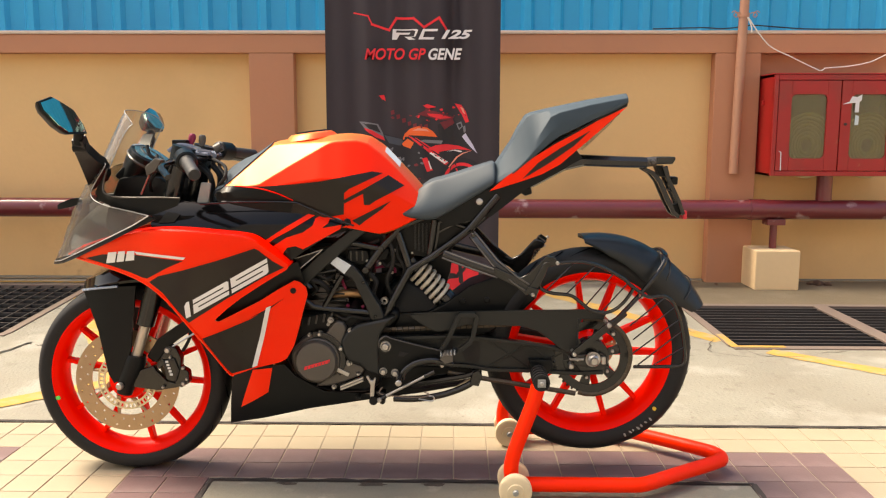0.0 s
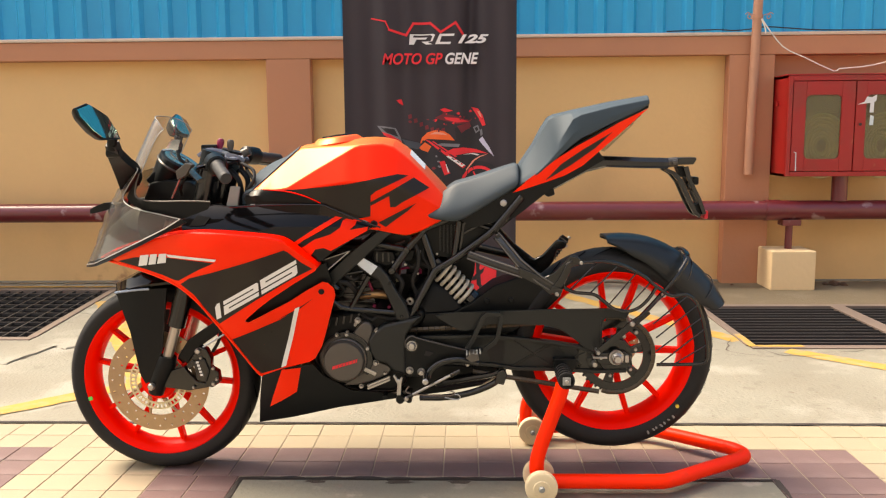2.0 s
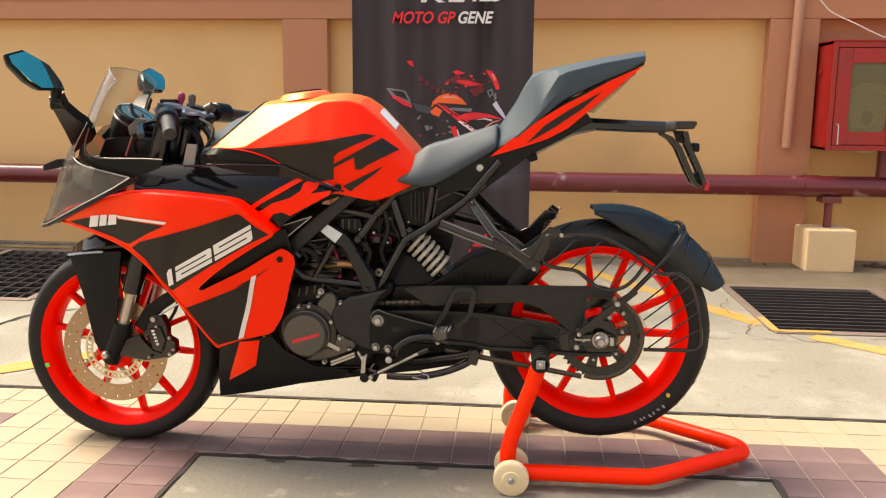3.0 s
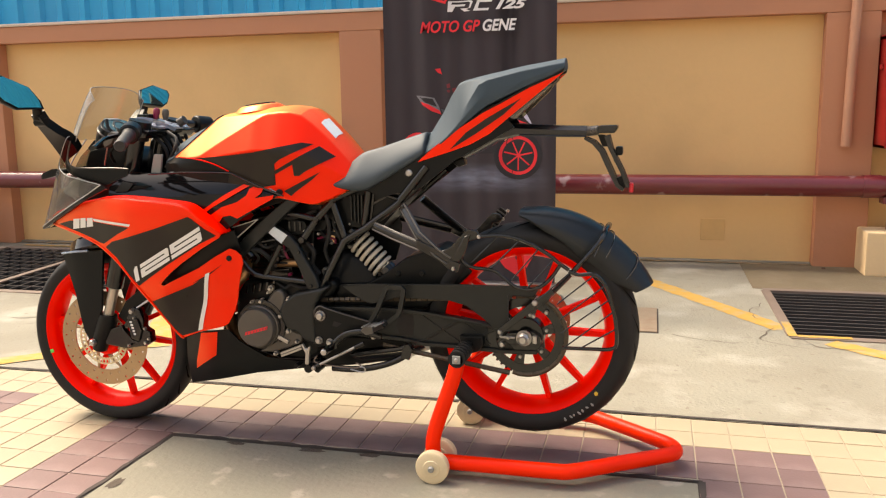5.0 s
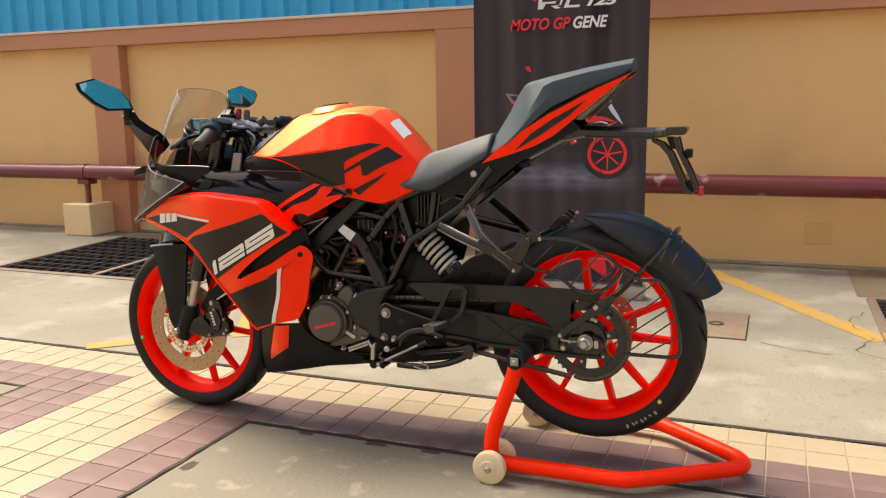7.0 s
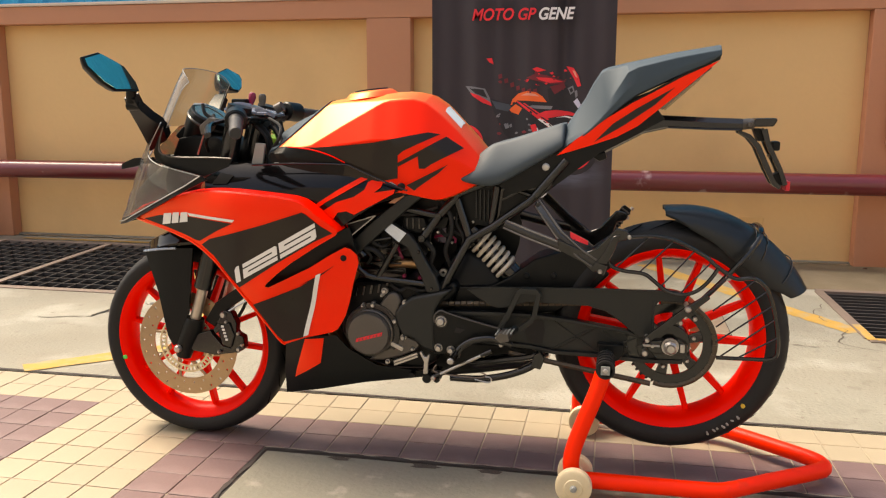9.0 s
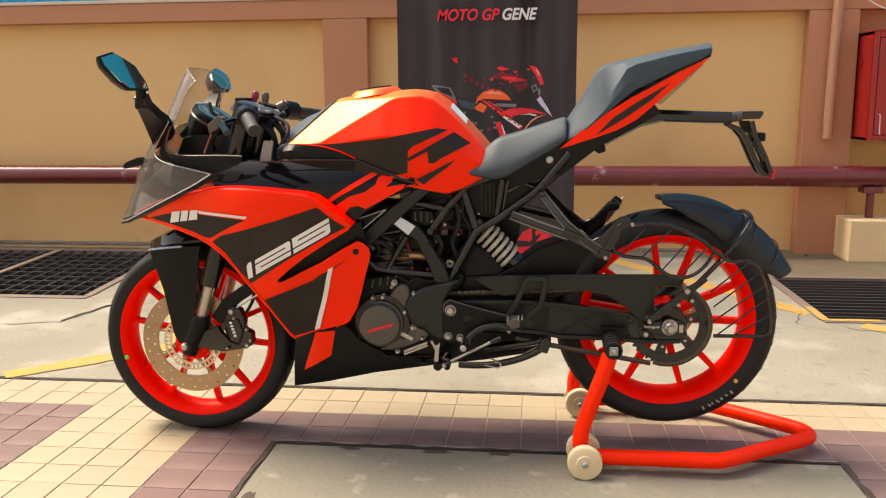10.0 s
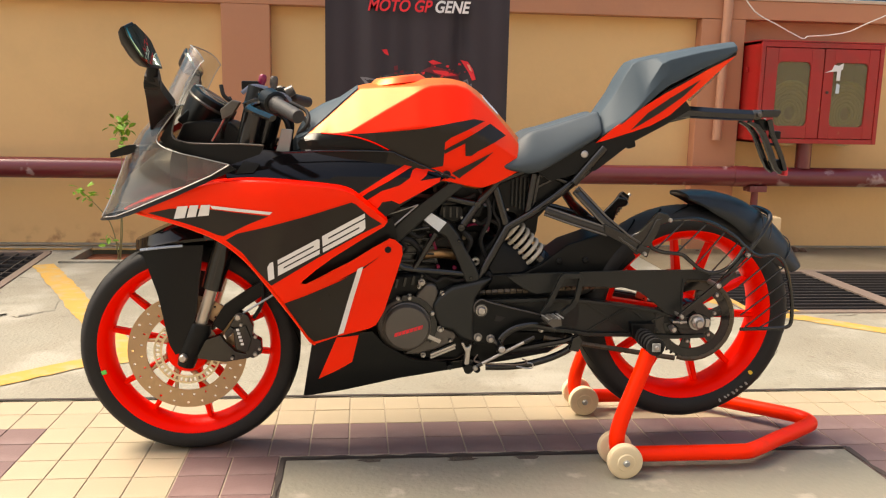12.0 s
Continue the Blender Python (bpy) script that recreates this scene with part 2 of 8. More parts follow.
COWL = mat("grey_cowl", (0.043, 0.064, 0.081), 0.58, 0.0, var=0.08, scale=5, fine=500, bump=0.02, spec=0.22)
ENGINE = mat("engine_grey", (0.085, 0.076, 0.066), 0.36, 0.3, var=0.12, scale=12, bump=0.04)
SLIDER = mat("slider_steel", (0.5, 0.45, 0.39), 0.3, 0.8, var=0.1, scale=6, fine=60, stretch=(60, 60, 1))
ALU = mat("aluminium", (0.46, 0.44, 0.42), 0.34, 0.9, var=0.1, scale=14)
CHAIN = mat("chain_steel", (0.085, 0.068, 0.05), 0.38, 0.6, var=0.3, scale=60)
BRONZE = mat("heat_bronze", (0.4, 0.24, 0.12), 0.35, 0.85, var=0.25, scale=14)
DISC = mat("disc_steel", (0.4, 0.285, 0.175), 0.35, 0.75, var=0.12, scale=10)
TONE = mat("tone_ring", (0.7, 0.62, 0.42), 0.4, 0.6, var=0.1)
SPRING = mat("spring_cream", (0.56, 0.52, 0.44), 0.4, var=0.08, coat=0.2)
NYLON = mat("nylon_wheel", (0.7, 0.58, 0.38), 0.5, var=0.1, scale=14, dirt=(0.42, 0.33, 0.2, 0.5), dirt_at=(0.55, 0.8), dirt_scale=20)
FENDER_GLINT = mat("fender_glint", (0.28, 0.34, 0.42), 0.25, 0.3, var=0.1)
SMOKEGREY = mat("smoke_grey", (0.25, 0.28, 0.3), 0.3)
REDPLASTIC = mat("red_plastic", (0.6, 0.01, 0.03), 0.3, var=0.05)
FOIL = mat("plastic_wrap", (0.2, 0.22, 0.27), 0.1, var=0.2, scale=40, bump=0.0, spec=0.7)
STICKER = mat("sticker", (0.6, 0.66, 0.7), 0.5, var=0.25, scale=60)
SIDEMARK = mat("sidewall_print", (0.3, 0.29, 0.27), 0.7, var=0.4, scale=80)
GREENDOT = mat("green_sticker", (0.1, 0.65, 0.1), 0.5)
YELLOWDOT = mat("yellow_dot", (0.75, 0.5, 0.05), 0.5)
PURPLE = mat("purple_plug", (0.22, 0.008, 0.05), 0.35)
MIRROR = mat("mirror_glass", (0.42, 0.7, 0.6), 0.0, 1.0, var=0.0, bump=0.0)
MIRROR.node_tree.nodes["Principled BSDF"].inputs["Roughness"].default_value = 0.02


def glass(name, col, see, rough=0.03, top=0.7, veil=(0.45, 0.46, 0.48)):
    m = bpy.data.materials.new(name)
    m.use_nodes = True
    n, l = m.node_tree.nodes, m.node_tree.links
    n.remove(n["Principled BSDF"])
    t, g, f, x = (n.new(k) for k in ("ShaderNodeBsdfTransparent", "ShaderNodeBsdfGlossy", "ShaderNodeLayerWeight", "ShaderNodeMixShader"))
    d, x2, p = n.new("ShaderNodeBsdfDiffuse"), n.new("ShaderNodeMixShader"), n.new("ShaderNodeMath")
    t.inputs[0].default_value = (*col, 1)
    d.inputs[0].default_value = (*veil, 1)
    g.inputs["Roughness"].default_value = rough
    f.inputs["Blend"].default_value = 0.5
    p.operation = "POWER"
    p.inputs[1].default_value = 3.5
    l.new(f.outputs["Facing"], p.inputs[0])
    r = n.new("ShaderNodeMapRange")
    r.inputs[3].default_value, r.inputs[4].default_value = 0.04, top
    l.new(p.outputs[0], r.inputs[0])
    x2.inputs[0].default_value = 1 - see
    l.new(t.outputs[0], x2.inputs[1])
    l.new(d.outputs[0], x2.inputs[2])
    l.new(r.outputs[0], x.inputs[0])
    l.new(x2.outputs[0], x.inputs[1])
    l.new(g.outputs[0], x.inputs[2])
    l.new(x.outputs[0], n["Material Output"].inputs[0])
    return m


SCREEN = glass("clear_screen", (0.92, 0.92, 0.89), 0.93, 0.03, 0.4)
SMOKE = glass("smoke_visor", (0.6, 0.59, 0.54), 0.92, 0.03, 0.4)
DIAL = mat("dial_glass", (0.06, 0.11, 0.125), 0.08, var=0.3, scale=30, bump=0.0, spec=0.9)
BRACKET = mat("bracket_grey", (0.28, 0.29, 0.28), 0.45, 0.2, var=0.12, scale=20)
PANE = glass("cabinet_glass", (0.8, 0.74, 0.5), 0.66, 0.15, 0.3, (0.27, 0.25, 0.14))
LENS = glass("clear_lens", (0.7, 0.66, 0.45), 0.8)


# ---- building tools ----
def mesh_of(name, bm, material, smooth=38):
    bmesh.ops.recalc_face_normals(bm, faces=bm.faces[:])
    me = bpy.data.meshes.new(name)
    bm.to_mesh(me)
    bm.free()
    me.materials.append(material)
    if smooth:
        me.shade_smooth()
        me.set_sharp_from_angle(angle=radians(smooth))
    return me


def even_faces(ob):
    """Keeps flat faces flat beside their rounded edges."""
    faces = ob.data.polygons
    if sum(1 for p in faces if len(p.vertices) == 3) < 0.4 * len(faces):
        ob.modifiers.new("even", "WEIGHTED_NORMAL").keep_sharp = True


def part(name, bm, material, parent, label="", smooth=38):
    ob = new(name, mesh_of(name, bm, material, smooth))
    ob.parent = parent
    if smooth == 38 and len(ob.data.polygons) < 900:
        even_faces(ob)
    if label:
        tagged(ob, label)
    return ob


def thing(name, label, category, at=(0, 0, 0), group="", kind=""):
    ob = new(name)
    ob.location = at
    return tagged(ob, label, category, group, kind)


def solid(name, bm, material, label, category, at=(0, 0, 0), group="", kind="", smooth=38):
    ob = new(name, mesh_of(name, bm, material, smooth))
    ob.location = at
    if smooth == 38 and len(ob.data.polygons) < 900:
        even_faces(ob)
    return tagged(ob, label, category, group, kind)


def join(*bms):
    """One bmesh out of several."""
    out = bms[0]
    for b in bms[1:]:
        me = bpy.data.meshes.new("tmp")
        b.to_mesh(me)
        b.free()
        out.from_mesh(me)
        bpy.data.meshes.remove(me)
    return out


def bevelled(bm, r, segs=2, angle=30):
    if r:
        bm.normal_update()
        es = [e for e in bm.edges if len(e.link_faces) == 2 and e.calc_face_angle(0) > radians(angle)]
        bmesh.ops.bevel(bm, geom=es, offset=r, segments=segs, affect="EDGES", profile=0.5, clamp_overlap=True)
    return bm


def box(x0, x1, y0, y1, z0, z1, r=0.0):
    bm = bmesh.new()
    bmesh.ops.create_cube(bm, size=1)
    for v in bm.verts:
        v.co = Vector(((x0 + x1) / 2 + v.co.x * (x1 - x0), (y0 + y1) / 2 + v.co.y * (y1 - y0), (z0 + z1) / 2 + v.co.z * (z1 - z0)))
    return bevelled(bm, r)


def prism(poly, y0, y1, r=0.003, segs=2):
    """A plate with an outline in x and z, from y0 to y1."""
    bm = bmesh.new()
    f = bm.faces.new([bm.verts.new((x, y0, z)) for x, z in poly])
    ext = bmesh.ops.extrude_face_region(bm, geom=[f])
    for g in ext["geom"]:
        if isinstance(g, bmesh.types.BMVert):
            g.co.y = y1
    bmesh.ops.recalc_face_normals(bm, faces=bm.faces[:])
    return bevelled(bm, r, segs)


def smooth_line(pts, n=6):
    """Points along a smooth curve through pts."""
    pts = [Vector(p) for p in pts]
    out = []
    for i in range(len(pts) - 1):
        a, b, c, d = pts[max(i - 1, 0)], pts[i], pts[i + 1], pts[min(i + 2, len(pts) - 1)]
        for k in range(n):
            t = k / n
            out.append(0.5 * ((2 * b) + (c - a) * t + (2 * a - 5 * b + 4 * c - d) * t * t + (3 * b - a - 3 * c + d) * t ** 3))
    out.append(pts[-1])
    return out


def loft(rings, caps=True, closed=True):
    bm = bmesh.new()
    vs = [[bm.verts.new(p) for p in ring] for ring in rings]
    n = len(vs[0])
    for a, b in zip(vs, vs[1:]):
        for i in range(n if closed else n - 1):
            j = (i + 1) % n
            bm.faces.new((a[i], a[j], b[j], b[i]))
    if caps and closed:
        bm.faces.new(vs[0])
        bm.faces.new(vs[-1])
    return bm


def tube(pts, r, segs=10, flat=1.0, caps=True, radii=None, closed=False):
    pts = [Vector(p) for p in pts]
    rings, up = [], None
    count = len(pts)
    for i, p in enumerate(pts):
        if closed:
            d = (pts[(i + 1) % count] - pts[i - 1]).normalized()
        else:
            d = (pts[min(i + 1, count - 1)] - pts[max(i - 1, 0)]).normalized()
        if up is None:
            up = Vector((0, 1, 0)) if abs(d.y) < 0.9 else Vector((0, 0, 1))
        up = (up - d * up.dot(d)).normalized()
        side = d.cross(up)
        rr = radii[i] if radii else r
        rings.append([p + (up * math.cos(a) * flat + side * math.sin(a)) * rr for a in (2 * math.pi * k / segs for k in range(segs))])
    if closed:
        rings.append(rings[0])
        return loft(rings, False)
    return loft(rings, caps)


def rod(a, b, r, segs=12):
    return tube([a, b], r, segs)


def revolve(profile, cx, cz, segs=64, closed=True):
    """A body turned round an axis along y; the profile is (radius, y)."""
    bm = bmesh.new()
    rings = []
    for k in range(segs):
        a = 2 * math.pi * k / segs
        rings.append([bm.verts.new((cx + r * math.cos(a), y, cz + r * math.sin(a))) for r, y in profile])
    n = len(profile)
    for k in range(segs):
        a, b = rings[k], rings[(k + 1) % segs]
        for i in range(n if closed else n - 1):
            j = (i + 1) % n
            bm.faces.new((a[i], a[j], b[j], b[i]))
    if not closed:
        for end in (0, n - 1):
            if profile[end][0] > 1e-4:
                bm.faces.new([r[end] for r in rings])
    return bm


def bolt(x, y, z, r=0.008, deep=0.01, side=-1):
    """A hex bolt head whose axis runs along y."""
    r *= 0.82
    return revolve([(0.0003, y), (r, y), (r, y + side * deep * 0.6), (r * 0.7, y + side * deep), (0.0003, y + side * deep)], x, z, 8, False)


def cuts(bm, step):
    for ax in (0, 2):
        vals = [v.co[ax] for v in bm.verts]
        lo, hi = min(vals), max(vals)
        k = math.floor(lo / step) + 1
        while k * step < hi - 1e-5:
            co, no = Vector((0, 0, 0)), Vector((0, 0, 0))
            co[ax], no[ax] = k * step, 1
            bmesh.ops.bisect_plane(bm, geom=bm.verts[:] + bm.edges[:] + bm.faces[:], plane_co=co, plane_no=no)
            k += 1


def sheet(poly, wf, side=-1, off=0.0, thick=0.003, step=0.03):
    """A curved shell with an outline in x and z that stands wf(x, z) off the middle plane."""
    bm = bmesh.new()
    bm.faces.new([bm.verts.new((x, 0, z)) for x, z in poly])
    cuts(bm, step)
    bmesh.ops.triangulate(bm, faces=bm.faces[:])
    for v in bm.verts:
        v.co.y = side * (wf(v.co.x, v.co.z) + off)
    if thick:
        ext = bmesh.ops.extrude_face_region(bm, geom=bm.faces[:])
        for g in ext["geom"]:
            if isinstance(g, bmesh.types.BMVert):
                g.co.y -= side * thick
    return bm


def strap(line, half, y0, y1, r=0.003):
    """A flat bar that follows a line in x and z."""
    pts = [Vector(p) for p in line]
    a, b = [], []
    for i, p in enumerate(pts):
        d = (pts[min(i + 1, len(pts) - 1)] - pts[max(i - 1, 0)]).normalized()
        w = half[i] if isinstance(half, (tuple, list)) else half
        a.append((p.x - d.y * w, p.y + d.x * w))
        b.append((p.x + d.y * w, p.y - d.x * w))
    return prism(a + b[::-1], y0, y1, r)


def lettering(text, size, material, parent, m, shear=0.0, width=1.0, name="lettering", deep=0.001, weight=0.04):
    cu = bpy.data.curves.new(name, "FONT")
    cu.body, cu.size, cu.shear, cu.extrude, cu.align_x = text, size, shear, deep, "LEFT"
    cu.offset = weight * size
    tmp = new("tmp_text", cu)
    bpy.context.view_layer.update()
    me = bpy.data.meshes.new_from_object(tmp.evaluated_get(bpy.context.evaluated_depsgraph_get()))
    bpy.data.objects.remove(tmp)
    bpy.data.curves.remove(cu)
    me.transform(Matrix.Diagonal((width, 1, 1, 1)))
    me.materials.clear()
    me.materials.append(material)
    ob = new(name, me)
    ob.parent = parent
    ob.matrix_basis = m
    return ob


def interp(v, table):
    return float(np.interp(v, [a for a, _ in table], [b for _, b in table]))


# ---- ground and yard ----
TX0, TX1, TY0, TY1 = -5.0, 5.0, -3.0, 2.857       # the tiled strip
GL = (-4.0, -2.34, 4.1, 5.52)                     # drain pit beside the long wall
GR = (1.36, 2.92, 3.93, 4.95)                     # second drain pit
PP = (-2.19, -1.72, 5.2, 5.64)                    # planting pit
WALL_Y, PANEL_Y = 5.69, 5.79


def slant(x, y):
    """The first drain pit is a little askew."""
    return x + (0.07 - 0.1 * (y - GL[2])) if x in GL[:2] and GL[2] <= y <= GL[3] else x


def build_ground():
    holes = [(TX0, TX1, TY0, TY1), GL, GR, PP]
    xs = sorted({-400, -9, 9, 400, *[v for h in holes for v in h[:2]]})
    ys = sorted({-400, -9, 400, *[v for h in holes for v in h[2:]]})
    bm = bmesh.new()
    grid = {(i, j): bm.verts.new((slant(x, y), y, 0)) for i, x in enumerate(xs) for j, y in enumerate(ys)}
    for i in range(len(xs) - 1):
        for j in range(len(ys) - 1):
            cx, cy = (xs[i] + xs[i + 1]) / 2, (ys[j] + ys[j + 1]) / 2
            if not any(h[0] < cx < h[1] and h[2] < cy < h[3] for h in holes):
                bm.faces.new((grid[i, j], grid[i + 1, j], grid[i + 1, j + 1], grid[i, j + 1]))
    bmesh.ops.delete(bm, geom=[v for v in bm.verts if not v.link_faces], context="VERTS")
    solid("ground", bm, CONCRETE, "pale stained concrete yard with cracks", "ground", kind="structure", smooth=0)


build_ground()


def open_pit(x0, x1, y0, y1, depth, sl=False):
    bm = bmesh.new()
    f = (lambda x, y: slant(x, y)) if sl else (lambda x, y: x)
    top = [bm.verts.new((f(x, y), y, -0.002)) for x, y in ((x0, y0), (x1, y0), (x1, y1), (x0, y1))]
    low = [bm.verts.new((v.co.x, v.co.y, -depth)) for v in top]
    for i in range(4):
        j = (i + 1) % 4
        bm.faces.new((top[i], top[j], low[j], low[i]))
    bm.faces.new(low)
    return bm


def drain(name, area, bars_x, bars_y, split, split_w, bar_w, label, sl=False):
    """A steel grating in a frame over a pit; bars_x and bars_y are the pitches of the bars along x and along y."""
    x0, x1, y0, y1 = area
    top = thing(name, label, "drain grate", (0, 0, 0), "yard drains")
    off = (lambda y: 0.07 - 0.1 * (y - y0)) if sl else (lambda y: 0.0)
    part("pit", open_pit(x0, x1, y0, y1, 0.5, sl), PIT, top, smooth=0)
    w = 0.045
    bms = [box(x0 - 0.01, x1 + 0.01, y0 - 0.01, y0 + w, -0.03, 0.006, 0.002), box(x0 - 0.01, x1 + 0.01, y1 - w, y1 + 0.01, -0.03, 0.006, 0.002)]
    for b, dx in zip(bms, (off(y0), off(y1))):
        bmesh.ops.translate(b, verts=b.verts[:], vec=(dx, 0, 0))
    for x, half in ((x0, w / 2), (split, split_w / 2), (x1, w / 2)):
        b = box(-half, half, y0 + w, y1 - w, -0.004, 0.007, 0.002)
        for v in b.verts:
            v.co.x += x + off(v.co.y)
        bms.append(b)
    part("grate_frame", join(*bms), STEEL, top, "worn rusty steel frame")
    y = y0 + w + bars_x
    while y < y1 - w:
        for xa, xb in ((x0 + w / 2, split - split_w / 2), (split + split_w / 2, x1 - w / 2)):
            part("bar", box(xa + off(y), xb + off(y), y - bar_w, y + bar_w, -0.016, 0.001), GRATE, top, smooth=0)
        y += bars_x
    x = x0 + w
    if bars_y:
        while x < x1 - w:
            b = box(-0.0035, 0.0035, y0 + w, y1 - w, -0.014, -0.0005)
            for v in b.verts:
                v.co.x += x + off(v.co.y)
            part("cross_bar", b, GRATE, top, smooth=0)
            x += bars_y


drain("drain_grate", GL, 0.122, 0.09, -3.15, 0.045, 0.0045, "dark iron mesh drain grate in grey steel frame", True)
drain("drain_grate", GR, 0.068, 0, 2.175, 0.085, 0.0055, "dark iron drain grate with close parallel bars in concrete")


def planting_pit():
    top = thing("planting_pit", "small square pit of red soil edged with concrete", "planting pit")
    part("soil", box(PP[0], PP[1], PP[2], PP[3], -0.12, -0.035), SOIL, top)
    bms = [box(PP[0] - 0.05, PP[1] + 0.05, PP[2] - 0.05, PP[2], -0.05, 0.014, 0.005), box(PP[0] - 0.05, PP[0], PP[2], PP[3], -0.05, 0.012, 0.005), box(PP[1], PP[1] + 0.05, PP[2], PP[3], -0.05, 0.012, 0.005)]
    part("edging", join(*bms), CONCRETE, top)
    pl = thing("weed_plant", "thin weed with small bright green leaves growing from red soil", "plant", (-1.97, 5.42, -0.03))
    rnd = random.Random(5)
    for tip in ((0.05, 0.0, 0.84), (-0.2, -0.02, 0.43), (0.0, 0.03, 0.42), (-0.05, 0.0, 0.15)):
        line = smooth_line([(rnd.uniform(-0.02, 0.02), 0, 0), (tip[0] * 0.3 + 0.02, tip[1], tip[2] * 0.55), tip], 6)
        part("stem", tube(line, 0.003, 6, radii=[0.004 - 0.0025 * i / len(line) for i in range(len(line))]), STEM, pl)
        bm = bmesh.new()
        for _ in range(42 if tip[2] > 0.6 else 20 if tip[2] > 0.3 else 6):
            at = line[rnd.randint(len(line) * 5 // 6, len(line) - 1)] + Vector((rnd.gauss(0, 0.022), rnd.gauss(0, 0.022), rnd.gauss(0.0, 0.035)))
            size = rnd.uniform(0.034, 0.062)
            m = Matrix.Translation(at) @ Euler((rnd.uniform(-1, 1), rnd.uniform(-1, 1), rnd.uniform(0, 6))).to_matrix().to_4x4()
            ring = [bm.verts.new(m @ Vector((size * a, size * b, size * c))) for a, b, c in ((0, 0, 0), (0.4, 0.26, 0.07), (0.8, 0.2, 0.05), (1.05, 0, -0.05), (0.8, -0.2, 0.05), (0.4, -0.26, 0.07))]
            for i in range(1, 5):
                bm.faces.new((ring[0], ring[i], ring[i + 1]))
        part("leaves", bm, LEAF, pl, smooth=0)


planting_pit()


def strip(pts, w, z, wob=0.0, seed=1, stray=0.0):
    """A painted or broken line on the ground: a ribbon with an uneven edge."""
    rnd = random.Random(seed)
    pts = [Vector((*p, 0)) for p in pts]
    fine = []
    for a, b in zip(pts, pts[1:]):
        k = max(2, int((b - a).length / 0.04))
        fine += [a.lerp(b, i / k) for i in range(k)]
    fine.append(pts[-1])
    off = Vector((0, 0, 0))
    for i in range(1, len(fine) - 1):
        off = off * 0.7 + Vector((rnd.uniform(-stray, stray), rnd.uniform(-stray, stray), 0))
        fine[i] = fine[i] + off
    bm = bmesh.new()
    last = None
    for i, p in enumerate(fine):
        d = (fine[min(i + 1, len(fine) - 1)] - fine[max(i - 1, 0)]).normalized()
        s = Vector((-d.y, d.x, 0))
        a, b = p + s * (w / 2 + rnd.uniform(-wob, wob)), p - s * (w / 2 + rnd.uniform(-wob, wob))
        cur = [bm.verts.new((a.x, a.y, z)), bm.verts.new((b.x, b.y, z))]
        if last:
            bm.faces.new((last[0], last[1], cur[1], cur[0]))
        last = cur
    return bm


for k, (a, b, w) in enumerate((((0.47, 5.5), (1.34, 4.08), 0.11), ((1.5, 3.885), (2.6, 2.9), 0.1), ((-2.3, 5.1), (-1.33, 3.25), 0.12), ((-1.9, 2.885), (-1.33, 3.39), 0.1), ((-4.0, 5.6), (-1.9, 5.6), 0.05))):
    solid("painted_line", strip([a, b], w, 0.0018 + 0.0006 * k, 0.006, k), YELLOW, "worn yellow line painted on concrete", "road marking", group="yellow lines", kind="structure", smooth=0)
for k, line in enumerate((((1.36, 4.2), (1.361, 3.945)), ((1.38, 3.95), (1.6, 3.95)))):
    solid("painted_line", strip(line, 0.036, 0.0078 + 0.0006 * k, 0.003, k + 9), YELLOW, "worn yellow paint over the drain frame", "road marking", group="yellow lines", kind="structure", smooth=0)
CRACKS = (((-2.3, 4.75), (-2.18, 4.66), (-2.1, 4.7), (-2.02, 4.6), (-2.0, 4.45)), ((-2.27, 4.12), (-2.18, 4.05), (-2.08, 3.985)), ((-2.29, 4.43), (-2.24, 4.37), (-2.155, 4.295), (-2.095, 4.145), (-2.1, 4.075)), ((-2.168, 4.32), (-2.13, 4.373), (-2.06, 4.4)), ((-2.062, 4.194), (-1.996, 4.098), (-1.98, 4.0)), ((-2.155, 4.295), (-2.06, 4.25), (-2.0, 4.28)), ((-2.36, 3.58), (-2.21, 3.615), (-2.12, 3.64)),
          ((1.3, 4.6), (1.22, 4.4), (1.27, 4.1), (1.22, 3.85), (1.4, 3.78)), ((0.85, 3.9), (1.05, 3.82), (1.25, 3.8)), ((1.39, 3.925), (1.421, 3.824), (1.486, 3.792), (1.546, 3.793), (1.648, 3.811), (1.723, 3.862), (1.871, 3.898)))
for k, line in enumerate(CRACKS):
    solid("crack", strip(line, 0.0045, 0.0025, 0.004, k + 20, 0.016), CRACK, "jagged dark crack in concrete", "crack", group="cracks", kind="structure", smooth=0)


